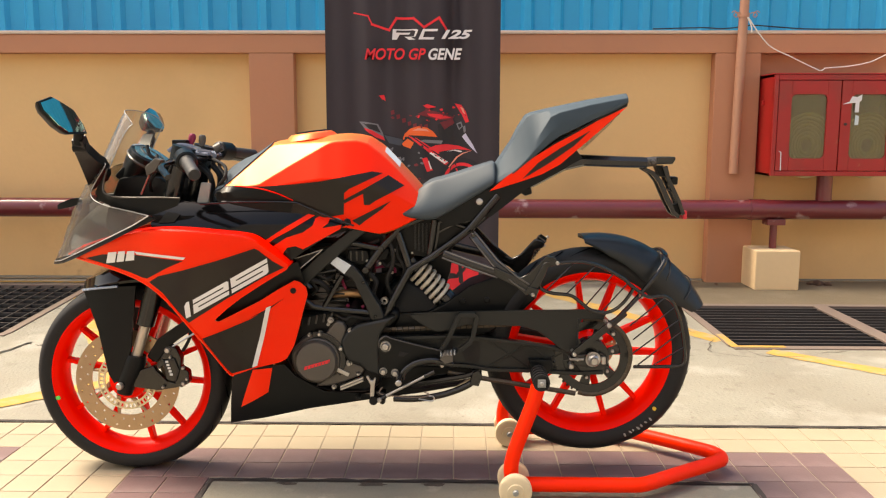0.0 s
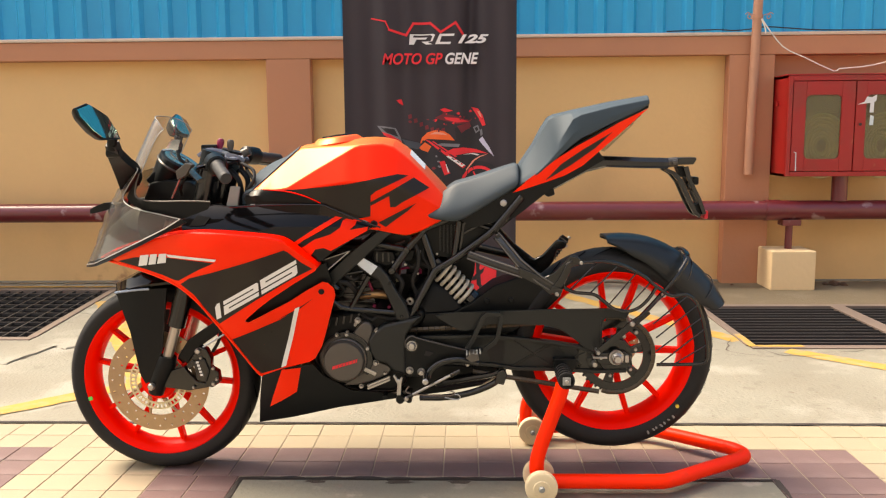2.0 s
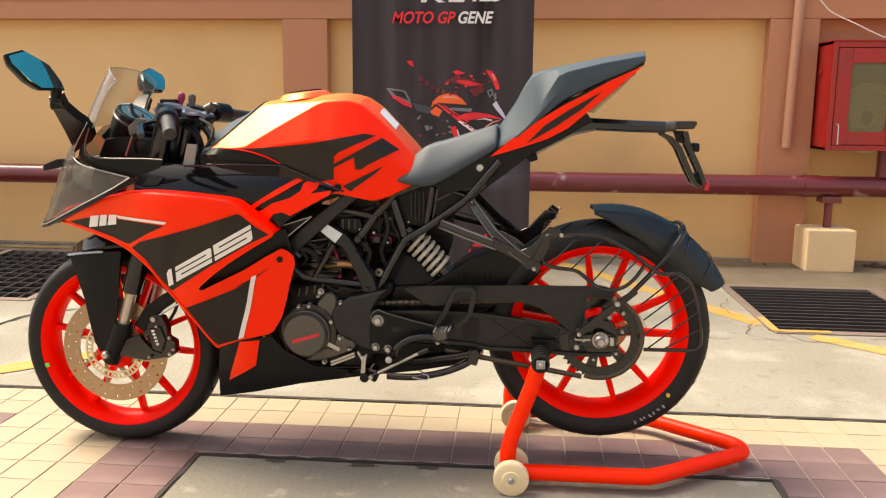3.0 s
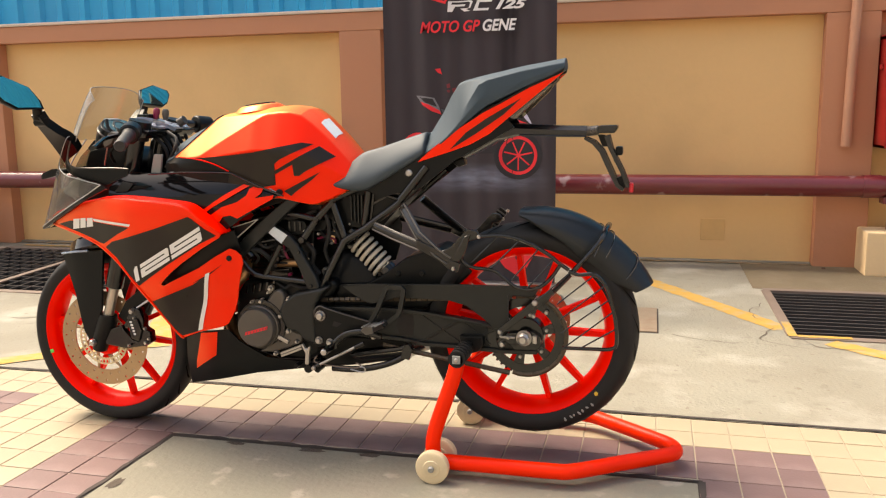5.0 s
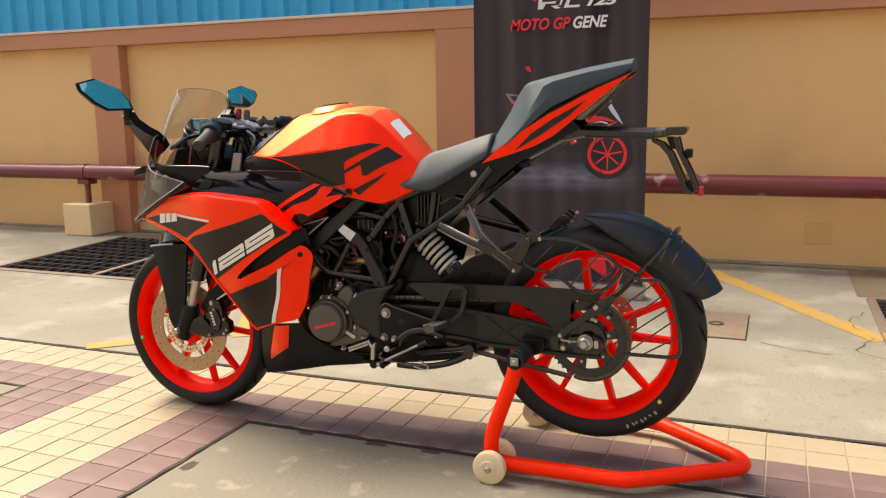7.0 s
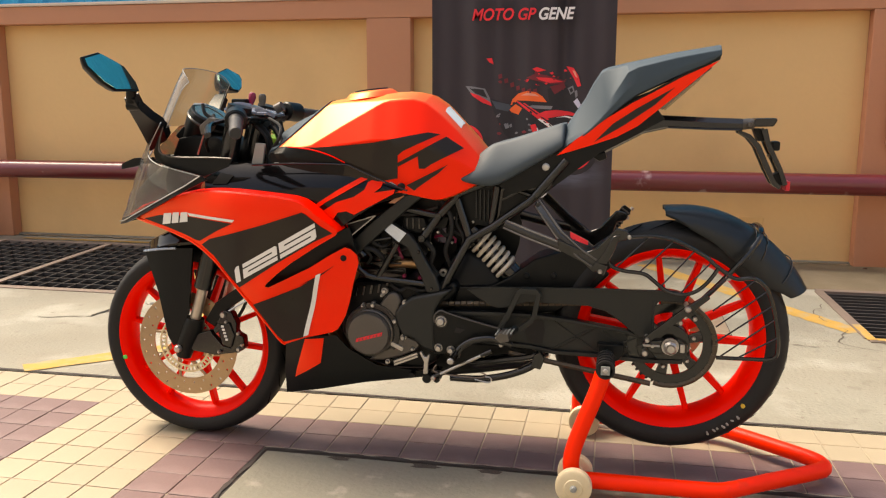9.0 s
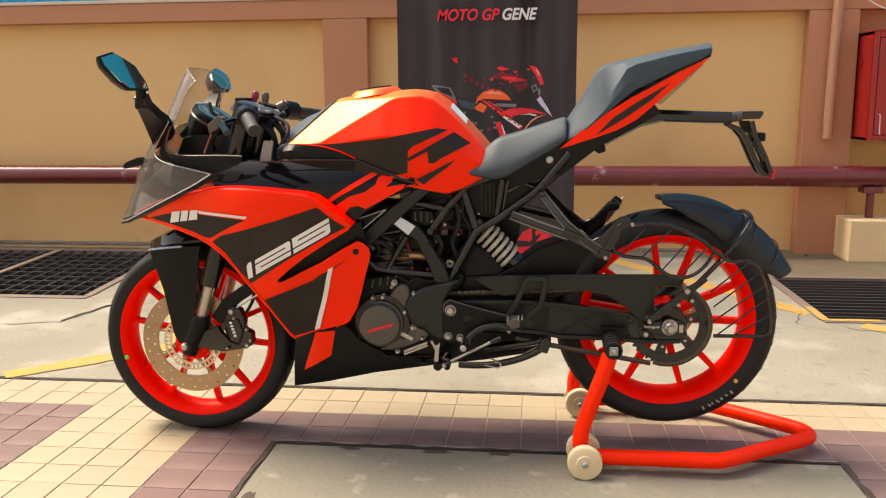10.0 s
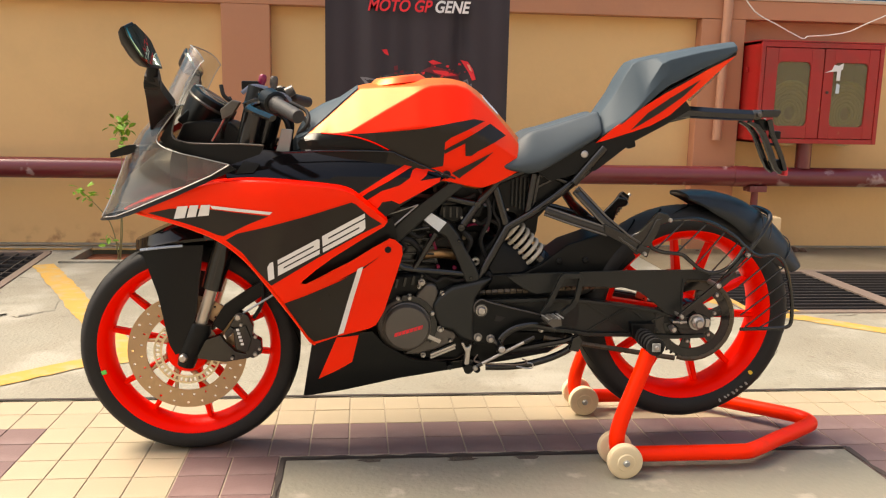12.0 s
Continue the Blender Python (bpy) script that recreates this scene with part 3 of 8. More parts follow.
def broken_slab():
    """The concrete round the first drain stands a little proud and ends in a broken edge."""
    edge = ((-3.2, 3.6), (-2.6, 3.6), (-2.36, 3.6), (-2.211, 3.631), (-2.129, 3.651), (-2.095, 3.789), (-2.072, 3.852), (-2.064, 3.938), (-2.068, 3.982), (-1.981, 3.917), (-1.933, 3.984), (-1.87, 4.03))
    back = ((-1.93, 4.25), (-2.1, 4.42), (-2.24, 4.46), (-2.25, 4.08), (-3.2, 4.08))
    fine, rnd = [], random.Random(8)
    for a, b in zip(edge, edge[1:]):
        n = max(1, int(math.dist(a, b) / 0.03))
        fine += [(a[0] + (b[0] - a[0]) * k / n + rnd.uniform(-0.006, 0.006), a[1] + (b[1] - a[1]) * k / n + rnd.uniform(-0.006, 0.006)) for k in range(n)]
    fine.append(edge[-1])
    bm = bmesh.new()
    front = [bm.verts.new((x, y, interp(x, ((-3.2, 0.003), (-2.4, 0.003), (-2.2, 0.005), (-2.1, 0.009), (-1.98, 0.008), (-1.87, 0.003))))) for x, y in fine]
    rear = [bm.verts.new((x, y, 0.003)) for x, y in back]
    ring = front + rear
    foot = [bm.verts.new((v.co.x, v.co.y - 0.012, 0.0)) for v in ring]
    for i in range(len(ring)):
        j = (i + 1) % len(ring)
        bm.faces.new((ring[i], foot[i], foot[j], ring[j]))
    bmesh.ops.triangulate(bm, faces=[bm.faces.new(ring)])
    solid("broken_slab", bm, CONCRETE, "cracked concrete slab with a broken edge beside the drain", "broken slab", kind="structure", smooth=0)
    # ribbon darkens the slab's foot to draw the edge's shadow line
    solid("crack", strip(edge[4:-1], 0.009, 0.0022, 0.006, 44, 0.008), CRACK, "dark crack line with the broken edge's shadow painted in", "crack", group="cracks", kind="structure", smooth=0)


broken_slab()
solid("joint", strip([(-5.0, 2.866), (5.0, 2.866)], 0.014, 0.003, 0.002, 3), GROOVE, "dark open joint between tiles and concrete", "joint", kind="structure", smooth=0)


def manhole():
    top = thing("inspection_cover", "square concrete inspection cover with a rusty centre hole", "manhole cover", (0.65, 4.14, 0))
    part("cover_plate", box(-0.135, 0.135, -0.23, 0.23, -0.02, 0.007, 0.003), COVER, top)
    part("ring", revolve([(0.02, -0.004), (0.035, -0.004), (0.035, 0.004), (0.02, 0.004)], 0, 0, 24), GROOVE, top).matrix_basis = pose(0, 0, 0.006, 90)
    part("joint", join(box(0.135, 0.14, -0.23, 0.23, -0.02, 0.002), box(-0.14, 0.14, -0.235, -0.23, -0.02, 0.002), box(-0.14, 0.14, 0.23, 0.235, -0.02, 0.002)), GROOVE, top)


manhole()

# ---- perimeter wall ----
PILLARS = (-10.64, -7.55, -4.455, -1.37, 1.726, 4.82, 7.9)


def build_wall():
    solid("wall_north", box(-12, 12, PANEL_Y, PANEL_Y + 0.2, 0, 1.66), OCHRE, "ochre painted plaster compound wall", "wall", kind="structure", smooth=0)
    for x in PILLARS:
        solid("pillar", box(x, x + 0.3, WALL_Y, PANEL_Y, 0, 1.54, 0.006), BROWN, "reddish brown painted wall pillar", "pillar", group="wall pillars", kind="structure")
    solid("top_band", box(-12, 12, WALL_Y - 0.002, PANEL_Y, 1.54, 1.662, 0.006), BROWN, "reddish brown painted band along the wall top", "wall band", kind="structure")
    solid("coping", box(-12, 12, WALL_Y - 0.012, PANEL_Y + 0.22, 1.663, 1.685, 0.005), COPING, "pale plaster coping on the wall", "coping", kind="structure")
    # strip combines brown overspray with painted shade under the top band
    solid("bay_band", box(2.026, 4.82, PANEL_Y - 0.004, PANEL_Y + 0.01, 1.4, 1.54, 0.002), BROWN, "brown strip over the hose cabinet, overspray and painted shade", "wall band", kind="structure")
    b = box(-12, 12, WALL_Y + 0.06, PANEL_Y + 0.02, 0, 0.014, 0.004)
    solid("baseboard", b, CONCRETE, "rough concrete fillet along the wall foot", "fillet", kind="structure")
    solid("dirt_line", strip([(-9, 5.745), (9, 5.745)], 0.05, 0.0055, 0.022, 31), DIRT, "line of dirt swept against the wall foot", "dirt", kind="structure", smooth=0)
    solid("apron", box(1.3, 3.6, 4.965, 5.73, -0.05, 0.0035, 0.002), APRON, "darker brownish concrete apron between drain and wall", "apron", kind="structure")
    # corrugated sheet above
    bm = bmesh.new()
    prof = ((0, 0), (0.05, 0), (0.075, 0.03), (0.12, 0.03), (0.145, 0))
    x, last = -12.0, None
    while x < 12:
        for dx, dy in prof:
            a, b = bm.verts.new((x + dx, PANEL_Y + 0.1 - dy, 1.62)), bm.verts.new((x + dx, PANEL_Y + 0.1 - dy, 4.6))
            if last:
                bm.faces.new((last[0], a, b, last[1]))
            last = (a, b)
        x += 0.2
    ob = solid("sheet_fence", bm, BLUE, "blue corrugated metal sheet fence above the wall", "fence", kind="structure", smooth=0)
    sol = ob.modifiers.new("thick", "SOLIDIFY")
    sol.thickness = 0.002
    solid("wall_patch", box(1.055, 1.205, PANEL_Y - 0.006, PANEL_Y + 0.01, 0.14, 0.28, 0.004), PATCH, "small square painted cover plate on the wall", "cover plate", kind="structure")
    # out of view: south wall added to bounce light, then the rest of the yard
    solid("wall_south", box(-12, 12, -4.7, -4.5, 0, 5.5), FILL_WALL, "unseen pale wall added to bounce light into the yard", "wall", kind="structure", smooth=0)
    solid("wall_west", box(-12.2, -12, -4.5, 5.9, 0, 1.7), OCHRE, "ochre painted wall", "wall", kind="structure", smooth=0)
    solid("wall_east", box(12, 12.2, -4.5, 5.9, 0, 1.7), OCHRE, "ochre painted wall", "wall", kind="structure", smooth=0)


build_wall()


def fire_main():
    """The maroon pipe along the wall and its stands."""
    top = thing("fire_pipe", "maroon painted steel fire main with chipped paint along the wall", "pipe", (0, 5.56, 0.518))
    part("pipe", tube([(-11.9, 0, 0), (11.9, 0, 0)], 0.064, 24), MAROON, top)
    for x in (-4.5, -1.0, 2.0):
        part("coupling", tube([(x - 0.05, 0, 0), (x + 0.05, 0, 0)], 0.069, 24), MAROON, top)
    for x in (-4.47, 2.12):
        st = part("stand_post", tube([(x, 0, -0.06), (x, 0, -0.3)], 0.024, 14), MAROON, top)
        part("saddle", box(x - 0.06, x + 0.06, -0.05, 0.05, -0.1, -0.06, 0.004), MAROON, st)
        solid("plinth", box(-0.135, 0.155, -0.14, 0.13, 0, 0.262, 0.012), PLINTH, "pale ochre painted concrete block under the pipe", "plinth", (x - 0.02, 5.56, 0), "pipe plinths")
    part("riser", tube([(2.436, 0, 0.06), (2.436, 0, 0.23)], 0.05, 16), MAROON, top)


fire_main()


def hose_cabinet():
    x0, x1, z0, z1, yf = 2.035, 2.865, 0.745, 1.387, 5.45
    top = thing("fire_hose_cabinet", "weathered red fire hose cabinet with two glazed doors on wall", "hose cabinet", (0, 0, 0))
    body = part("body", join(box(x0, x1, yf + 0.02, 5.78, z0, z0 + 0.015), box(x0, x1, yf + 0.02, 5.78, z1 - 0.015, z1), box(x0, x0 + 0.015, yf + 0.02, 5.78, z0, z1), box(x1 - 0.015, x1, yf + 0.02, 5.78, z0, z1), box(x0, x1, 5.74, 5.78, z0, z1),
                             box(x0, x0 + 0.028, yf, yf + 0.03, z0, z1, 0.003), box(x1 - 0.028, x1, yf, yf + 0.03, z0, z1, 0.003), box(x0 + 0.028, x1 - 0.028, yf, yf + 0.03, z1 - 0.034, z1, 0.003), box(x0 + 0.028, x1 - 0.028, yf, yf + 0.03, z0, z0 + 0.03, 0.003)), CABINET, top)
    part("drip_edge", box(x0 - 0.006, x1 + 0.006, yf - 0.006, 5.78, z1 + 0.001, z1 + 0.009, 0.002), CABINET, body)
    part("hinge", box(x0 - 0.014, x0 - 0.001, yf + 0.16, yf + 0.2, 1.2, 1.23, 0.003), CABINET, body)
    mid = 2.462
    wz0, wz1 = 0.857, 1.263

    def fillet(x, z, sx, sz, r=0.032):
        arc = [(x + sx * r * (1 - math.cos(a)), z + sz * r * (1 - math.sin(a))) for a in (math.pi / 2 * k / 5 for k in range(6))]
        return prism([(x, z)] + arc, yf + 0.003, yf + 0.018, 0)

    for a, b, wx0, wx1 in ((x0 + 0.032, mid - 0.003, 2.15, 2.375), (mid + 0.003, x1 - 0.032, 2.53, 2.765)):
        za, zb = z0 + 0.034, z1 - 0.038
        d = part("door", join(box(a, wx0, yf + 0.002, yf + 0.022, za, zb, 0.003), box(wx1, b, yf + 0.002, yf + 0.022, za, zb, 0.003), box(wx0, wx1, yf + 0.002, yf + 0.022, za, wz0, 0.003), box(wx0, wx1, yf + 0.002, yf + 0.022, wz1, zb, 0.003),
                              fillet(wx0, wz0, 1, 1), fillet(wx1, wz0, -1, 1), fillet(wx0, wz1, 1, -1), fillet(wx1, wz1, -1, -1)), CABINET, top)
        part("pane", box(wx0, wx1, yf + 0.012, yf + 0.016, wz0, wz1), PANE, d)
        cx, cz = (wx0 + wx1) / 2 + 0.02, 0.94
        for r in (0.2, 0.176, 0.152, 0.128, 0.104, 0.08, 0.056):
            part("hose_coil", tube([(cx + r * 0.8 * math.cos(t), yf + 0.05 + 0.1 * (0.2 - r), cz + r * math.sin(t)) for t in (2 * math.pi * k / 32 for k in range(32))], 0.0125, 8, closed=True), HOSE, top, "coiled canvas hose")
    part("torn_sticker", prism([(2.47, 1.2), (2.515, 1.218), (2.53, 1.25), (2.56, 1.245), (2.59, 1.262), (2.588, 1.225), (2.575, 1.215), (2.574, 1.15), (2.55, 1.15), (2.552, 1.21), (2.52, 1.207)], yf - 0.003, yf + 0.001, 0), PRINT_WHITE, top, "torn white sticker on the door")
    part("torn_sticker", prism([(2.556, 1.07), (2.58, 1.07), (2.582, 1.125), (2.56, 1.135)], yf + 0.006, yf + 0.009, 0), STICKER, top)
    part("lock", tube([(2.495, yf - 0.008, 1.075), (2.495, yf + 0.004, 1.075)], 0.009, 12), GROOVE, top)
    part("scratch", prism([(2.098, 0.78), (2.104, 0.78), (2.101, 0.9), (2.082, 0.905), (2.096, 0.895)], yf - 0.0005, yf + 0.003, 0), STICKER, top, "pale scratch")


hose_cabinet()
conduit = thing("drain_pipe", "brown painted plastic conduit down the wall pillar", "conduit")
part("pipe", tube([(1.868, 5.655, 0.75), (1.874, 5.655, 1.2), (1.885, 5.655, 1.78), (1.9, 5.66, 2.3)], 0.03, 16), PVC, conduit)
part("socket", tube([(1.878, 5.655, 1.44), (1.878, 5.655, 1.452)], 0.0325, 16), PVC, conduit)
part("pipe_clamp", tube([(1.885, 5.655, 1.765), (1.885, 5.655, 1.79)], 0.036, 16), PVC, conduit, "clamp with twisted tie wire")
for sx in (-1, 1):
    part("tie_wire", tube(smooth_line([(1.885 + sx * a, 5.62, z) for a, z in ((0.03, 1.785), (0.06, 1.792), (0.075, 1.775), (0.06, 1.76), (0.05, 1.775), (0.07, 1.8), (0.09, 1.79))], 4), 0.003, 6), PVC, conduit)
for line in (((1.895, 1.76), (1.958, 1.672), (2.036, 1.583), (2.111, 1.54), (2.186, 1.508), (2.373, 1.421), (2.408, 1.436), (2.553, 1.447), (2.697, 1.475), (2.795, 1.522), (3.2, 1.7)), ((1.893, 1.758), (1.912, 1.72), (1.922, 1.69), (1.924, 1.665))):
    solid("wire", tube(smooth_line([(x, 5.6, z) for x, z in line], 2), 0.0042, 6), WIRE, "slack pale electric wire along the wall", "wire", group="slack wires")
solid("cable", tube(smooth_line([(x, 5.665, z) for x, z in ((1.3, 1.692), (1.62, 1.7), (1.74, 1.693), (1.85, 1.702), (1.95, 1.715), (2.1, 1.705), (2.3, 1.692), (2.6, 1.69), (3.4, 1.69))], 4), 0.0045, 6), GRIP, "thin dark cable lying along the coping", "cable")
rubble_rnd = random.Random(17)
for x, y, q in ((2.46, 5.62, 0.04), (2.52, 5.6, 0.028), (2.41, 5.63, 0.022), (1.78, 5.62, 0.013)):
    bm = bmesh.new()
    bmesh.ops.create_icosphere(bm, subdivisions=2, radius=q)
    for v in bm.verts:
        v.co = v.co * rubble_rnd.uniform(0.75, 1.1)
        v.co.z = max(v.co.z * 0.6, -q * 0.3)
    solid("rubble", bm, RUBBLE, "lump of dry brown rubble at the wall foot", "rubble", (x, y, q * 0.3), "wall rubble", smooth=0)


# ---- banner ----
def wave(x, z=0.0):
    """Hanging folds of the cloth."""
    fold = 0.03 * math.exp(-((x + 0.03 - 0.02 * z) / 0.034) ** 2) + 0.013 * math.exp(-((x + 0.36) / 0.028) ** 2)
    return 0.011 * math.sin(x * 21 + 0.6 + 0.3 * z) + 0.0065 * math.sin(x * 47 + z * 0.7) + 0.004 * math.sin(z * 2.2) + fold * min(1.0, max(0.0, z - 0.5))


def banner():
    x0, x1 = -0.68, 0.25
    top = thing("display_banner", "tall black fabric display banner printed with red and white motorcycle artwork", "banner", (0, 4.56, 0))
    bm = bmesh.new()
    nx, nz = 90, 24
    vs = [[bm.verts.new((x0 + (x1 - x0) * i / nx, wave(x0 + (x1 - x0) * i / nx, 0.07 + 2.0 * j / nz), 0.07 + 2.0 * j / nz)) for j in range(nz + 1)] for i in range(nx + 1)]
    for i in range(nx):
        for j in range(nz):
            bm.faces.new((vs[i][j], vs[i + 1][j], vs[i + 1][j + 1], vs[i][j + 1]))
    ext = bmesh.ops.extrude_face_region(bm, geom=bm.faces[:])
    for g in ext["geom"]:
        if isinstance(g, bmesh.types.BMVert):
            g.co.y += 0.003
    cloth = part("fabric", bm, FABRIC, top)
    part("base_bar", box(x0 - 0.01, x1 + 0.01, -0.05, 0.05, 0.0, 0.075, 0.012), ALU, top, "silver base cassette")
    part("pole", tube([((x0 + x1) / 2, 0.045, 0.03), ((x0 + x1) / 2, 0.045, 2.06)], 0.011, 10), ALU, top)
    part("top_rail", box(x0, x1, -0.012, 0.03, 2.06, 2.09, 0.005), ALU, top)

    def printed(poly, material, off=0.003, name="print"):
        return part(name, sheet(poly, lambda x, z: -wave(x, z), -1, off, 0), material, cloth)

    # zigzag emblem over the title
    zig = ((-0.525, 1.646), (-0.45, 1.628), (-0.429, 1.585), (-0.34, 1.558), (-0.301, 1.618), (-0.211, 1.618), (-0.155, 1.571), (-0.075, 1.62), (-0.033, 1.556))
    for (ax, az), (bx, bz) in zip(zig, zig[1:]):
        d = Vector((bx - ax, bz - az)).normalized() * (0.0035 if ax < -0.44 else 0.0062)
        printed([(ax - d.x - d.y, az - d.y + d.x), (ax - d.x + d.y, az - d.y - d.x), (bx + d.x + d.y, bz + d.y - d.x), (bx + d.x - d.y, bz + d.y + d.x)], PRINT_RED)
    for poly in (((-0.325, 1.508), (-0.30, 1.508), (-0.285, 1.535), (-0.235, 1.535), (-0.227, 1.545), (-0.305, 1.545), (-0.3, 1.556), (-0.21, 1.556), (-0.2, 1.55), (-0.21, 1.524), (-0.26, 1.524), (-0.235, 1.508), (-0.2, 1.508), (-0.225, 1.52), (-0.2, 1.524), (-0.185, 1.556), (-0.195, 1.562), (-0.32, 1.562)),
                 ((-0.185, 1.508), (-0.105, 1.508), (-0.1, 1.52), (-0.16, 1.52), (-0.15, 1.55), (-0.085, 1.55), (-0.08, 1.562), (-0.16, 1.562))):
        printed(poly, PRINT_WHITE, 0.004)
    up = lambda x, z: pose(x, -0.027, z, 90, 0, 0)
    lettering("125", 0.06, PRINT_WHITE, cloth, up(-0.078, 1.512), 0.35, 1.75)
    lettering("MOTO GP", 0.08, PRINT_RED, cloth, up(-0.472, 1.404), 0.25, 0.87, weight=0.02)
    lettering("GENE", 0.08, PRINT_WHITE, cloth, up(-0.138, 1.404), 0.25, 0.86, weight=0.026)

    # the printed motorcycle
    def ring(cx, cz, r0, r1, n=26):
        return [(cx + r1 * math.cos(t), cz + r1 * math.sin(t)) for t in (2 * math.pi * k / n for k in range(n))], [(cx + r0 * math.cos(t), cz + r0 * math.sin(t)) for t in (2 * math.pi * k / n for k in range(n))]

    for cx, cz, r in ((0.05, 0.757, 0.112), (-0.5, 0.79, 0.1)):
        outer, inner = ring(cx, cz, r * 0.77, r * 0.92)
        if cx > -0.4:
            printed([(x, z) for x, z in ring(cx, cz, 0, r * 1.15)[0]], PRINT_GREY, 0.0025)
        for k in range(26):
            j = (k + 1) % 26
            printed([outer[k], outer[j], inner[j], inner[k]], PRINT_RED, 0.004)
        for k in range(7):
            a = k * 0.9 + 0.2
            c, s = math.cos(a), math.sin(a)
            printed([(cx - s * 0.004, cz + c * 0.004), (cx + s * 0.004, cz - c * 0.004), (cx + c * r * 0.7 + s * 0.004, cz + s * r * 0.7 - c * 0.004), (cx + c * r * 0.7 - s * 0.004, cz + s * r * 0.7 + c * 0.004)], PRINT_RED, 0.0045)
    # dark fairing and frame first, then the colours over them
    printed(((-0.382, 1.018), (-0.278, 0.989), (-0.232, 1.006), (-0.071, 1.001), (0.101, 0.927), (0.021, 0.899), (-0.031, 0.836), (-0.083, 0.768), (-0.232, 0.768), (-0.301, 0.836), (-0.359, 0.950)), PRINT_GREY, 0.003)
    printed(((-0.083, 1.063), (0.009, 1.086), (0.055, 1.041), (0.078, 0.984), (0.101, 0.938), (-0.002, 0.961), (-0.071, 0.984)), PRINT_INK, 0.003)
    printed(((-0.506, 1.079), (-0.471, 1.077), (-0.402, 1.065), (-0.378, 1.018), (-0.368, 0.978), (-0.416, 1.001), (-0.479, 1.046)), PRINT_SILVER, 0.0036)
    printed(((-0.485, 1.070), (-0.410, 1.060), (-0.389, 1.018), (-0.451, 1.041)), PRINT_INK, 0.0042)
    printed(((-0.479, 1.046), (-0.433, 1.031), (-0.375, 0.997), (-0.367, 0.977), (-0.416, 0.995), (-0.467, 1.029)), PRINT_RED, 0.0048)
    printed(((-0.370, 1.006), (-0.278, 0.986), (-0.264, 0.970), (-0.284, 0.950), (-0.345, 0.963)), PRINT_SLATE, 0.0042)
    printed(((-0.272, 0.982), (-0.263, 1.012), (-0.232, 1.041), (-0.186, 1.054), (-0.140, 1.047), (-0.108, 1.027), (-0.083, 0.997), (-0.186, 1.004), (-0.237, 1.006), (-0.261, 0.984)), PRINT_ORANGE, 0.0042)
    printed(((-0.221, 1.031), (-0.186, 1.044), (-0.145, 1.039), (-0.123, 1.026), (-0.175, 1.031)), PRINT_PEACH, 0.005)
    printed(((-0.278, 0.959), (-0.246, 0.988), (-0.211, 0.966), (-0.230, 0.934), (-0.267, 0.947)), PRINT_ORANGE, 0.0042)
    printed(((-0.238, 1.001), (-0.083, 0.994), (-0.053, 0.982), (-0.140, 0.970), (-0.221, 0.986)), PRINT_INK, 0.0046)
    printed(((-0.244, 1.002), (-0.230, 1.002), (-0.023, 0.859), (-0.039, 0.845)), PRINT_RED, 0.005)
    printed(((-0.207, 0.993), (-0.198, 0.993), (-0.071, 0.911), (-0.080, 0.907)), PRINT_RED, 0.005)
    printed(((-0.186, 0.975), (-0.156, 0.982), (-0.054, 0.978), (-0.062, 0.961), (-0.138, 0.965)), PRINT_SILVER, 0.0052)
    printed(((-0.129, 0.911), (-0.113, 0.916), (-0.027, 0.864), (-0.044, 0.853)), PRINT_WHITE, 0.0052)
    printed(((-0.103, 0.902), (-0.096, 0.904), (-0.083, 0.895), (-0.090, 0.892)), PRINT_INK, 0.0058)
    printed(((-0.073, 0.885), (-0.068, 0.887), (-0.055, 0.878), (-0.061, 0.875)), PRINT_INK, 0.0058)
    printed(((-0.140, 0.932), (-0.094, 0.953), (-0.037, 0.959), (0.032, 0.950), (0.101, 0.925), (0.021, 0.932), (-0.031, 0.925), (-0.083, 0.916)), PRINT_RED, 0.0048)
    printed(((-0.039, 0.920), (0.012, 0.929), (0.051, 0.921), (0.042, 0.915), (0.007, 0.923)), PRINT_WHITE, 0.0054)
    printed(((0.104, 0.926), (0.051, 0.912), (0.016, 0.890), (-0.025, 0.836), (-0.019, 0.834), (0.023, 0.885), (0.055, 0.907)), PRINT_PEACH, 0.0054)
    printed(((-0.167, 0.882), (-0.140, 0.888), (-0.108, 0.819), (-0.140, 0.809)), PRINT_RED, 0.0048)
    printed(((-0.134, 0.868), (-0.129, 0.869), (-0.114, 0.825), (-0.121, 0.823)), PRINT_WHITE, 0.0054)
    printed(((-0.192, 1.118), (-0.140, 1.143), (-0.071, 1.126), (0.000, 1.104), (-0.002, 1.090), (-0.071, 1.086), (-0.140, 1.104)), PRINT_DIM, 0.004)
    printed(((-0.140, 1.122), (-0.071, 1.118), (-0.004, 1.099), (-0.071, 1.093), (-0.129, 1.109)), PRINT_RED, 0.0046)
    printed(((-0.161, 1.163), (-0.138, 1.172), (-0.090, 1.156), (-0.138, 1.147)), PRINT_RED, 0.0042)
    printed(((-0.071, 1.075), (-0.002, 1.093), (0.007, 1.072), (-0.046, 1.036)), PRINT_DIM, 0.004)
    printed(((0.007, 1.177), (0.044, 1.168), (0.069, 1.131), (0.085, 1.079), (0.067, 1.073), (0.046, 1.118)), PRINT_RED, 0.0044)
    printed(((0.039, 1.156), (0.053, 1.152), (0.065, 1.118), (0.053, 1.127)), PRINT_PEACH, 0.0052)
    printed(((0.016, 1.068), (0.044, 1.081), (0.053, 1.052), (0.032, 1.034)), PRINT_SILVER, 0.0046)
    printed(((0.025, 1.063), (0.039, 1.070), (0.045, 1.054), (0.034, 1.045)), PRINT_INK, 0.0052)
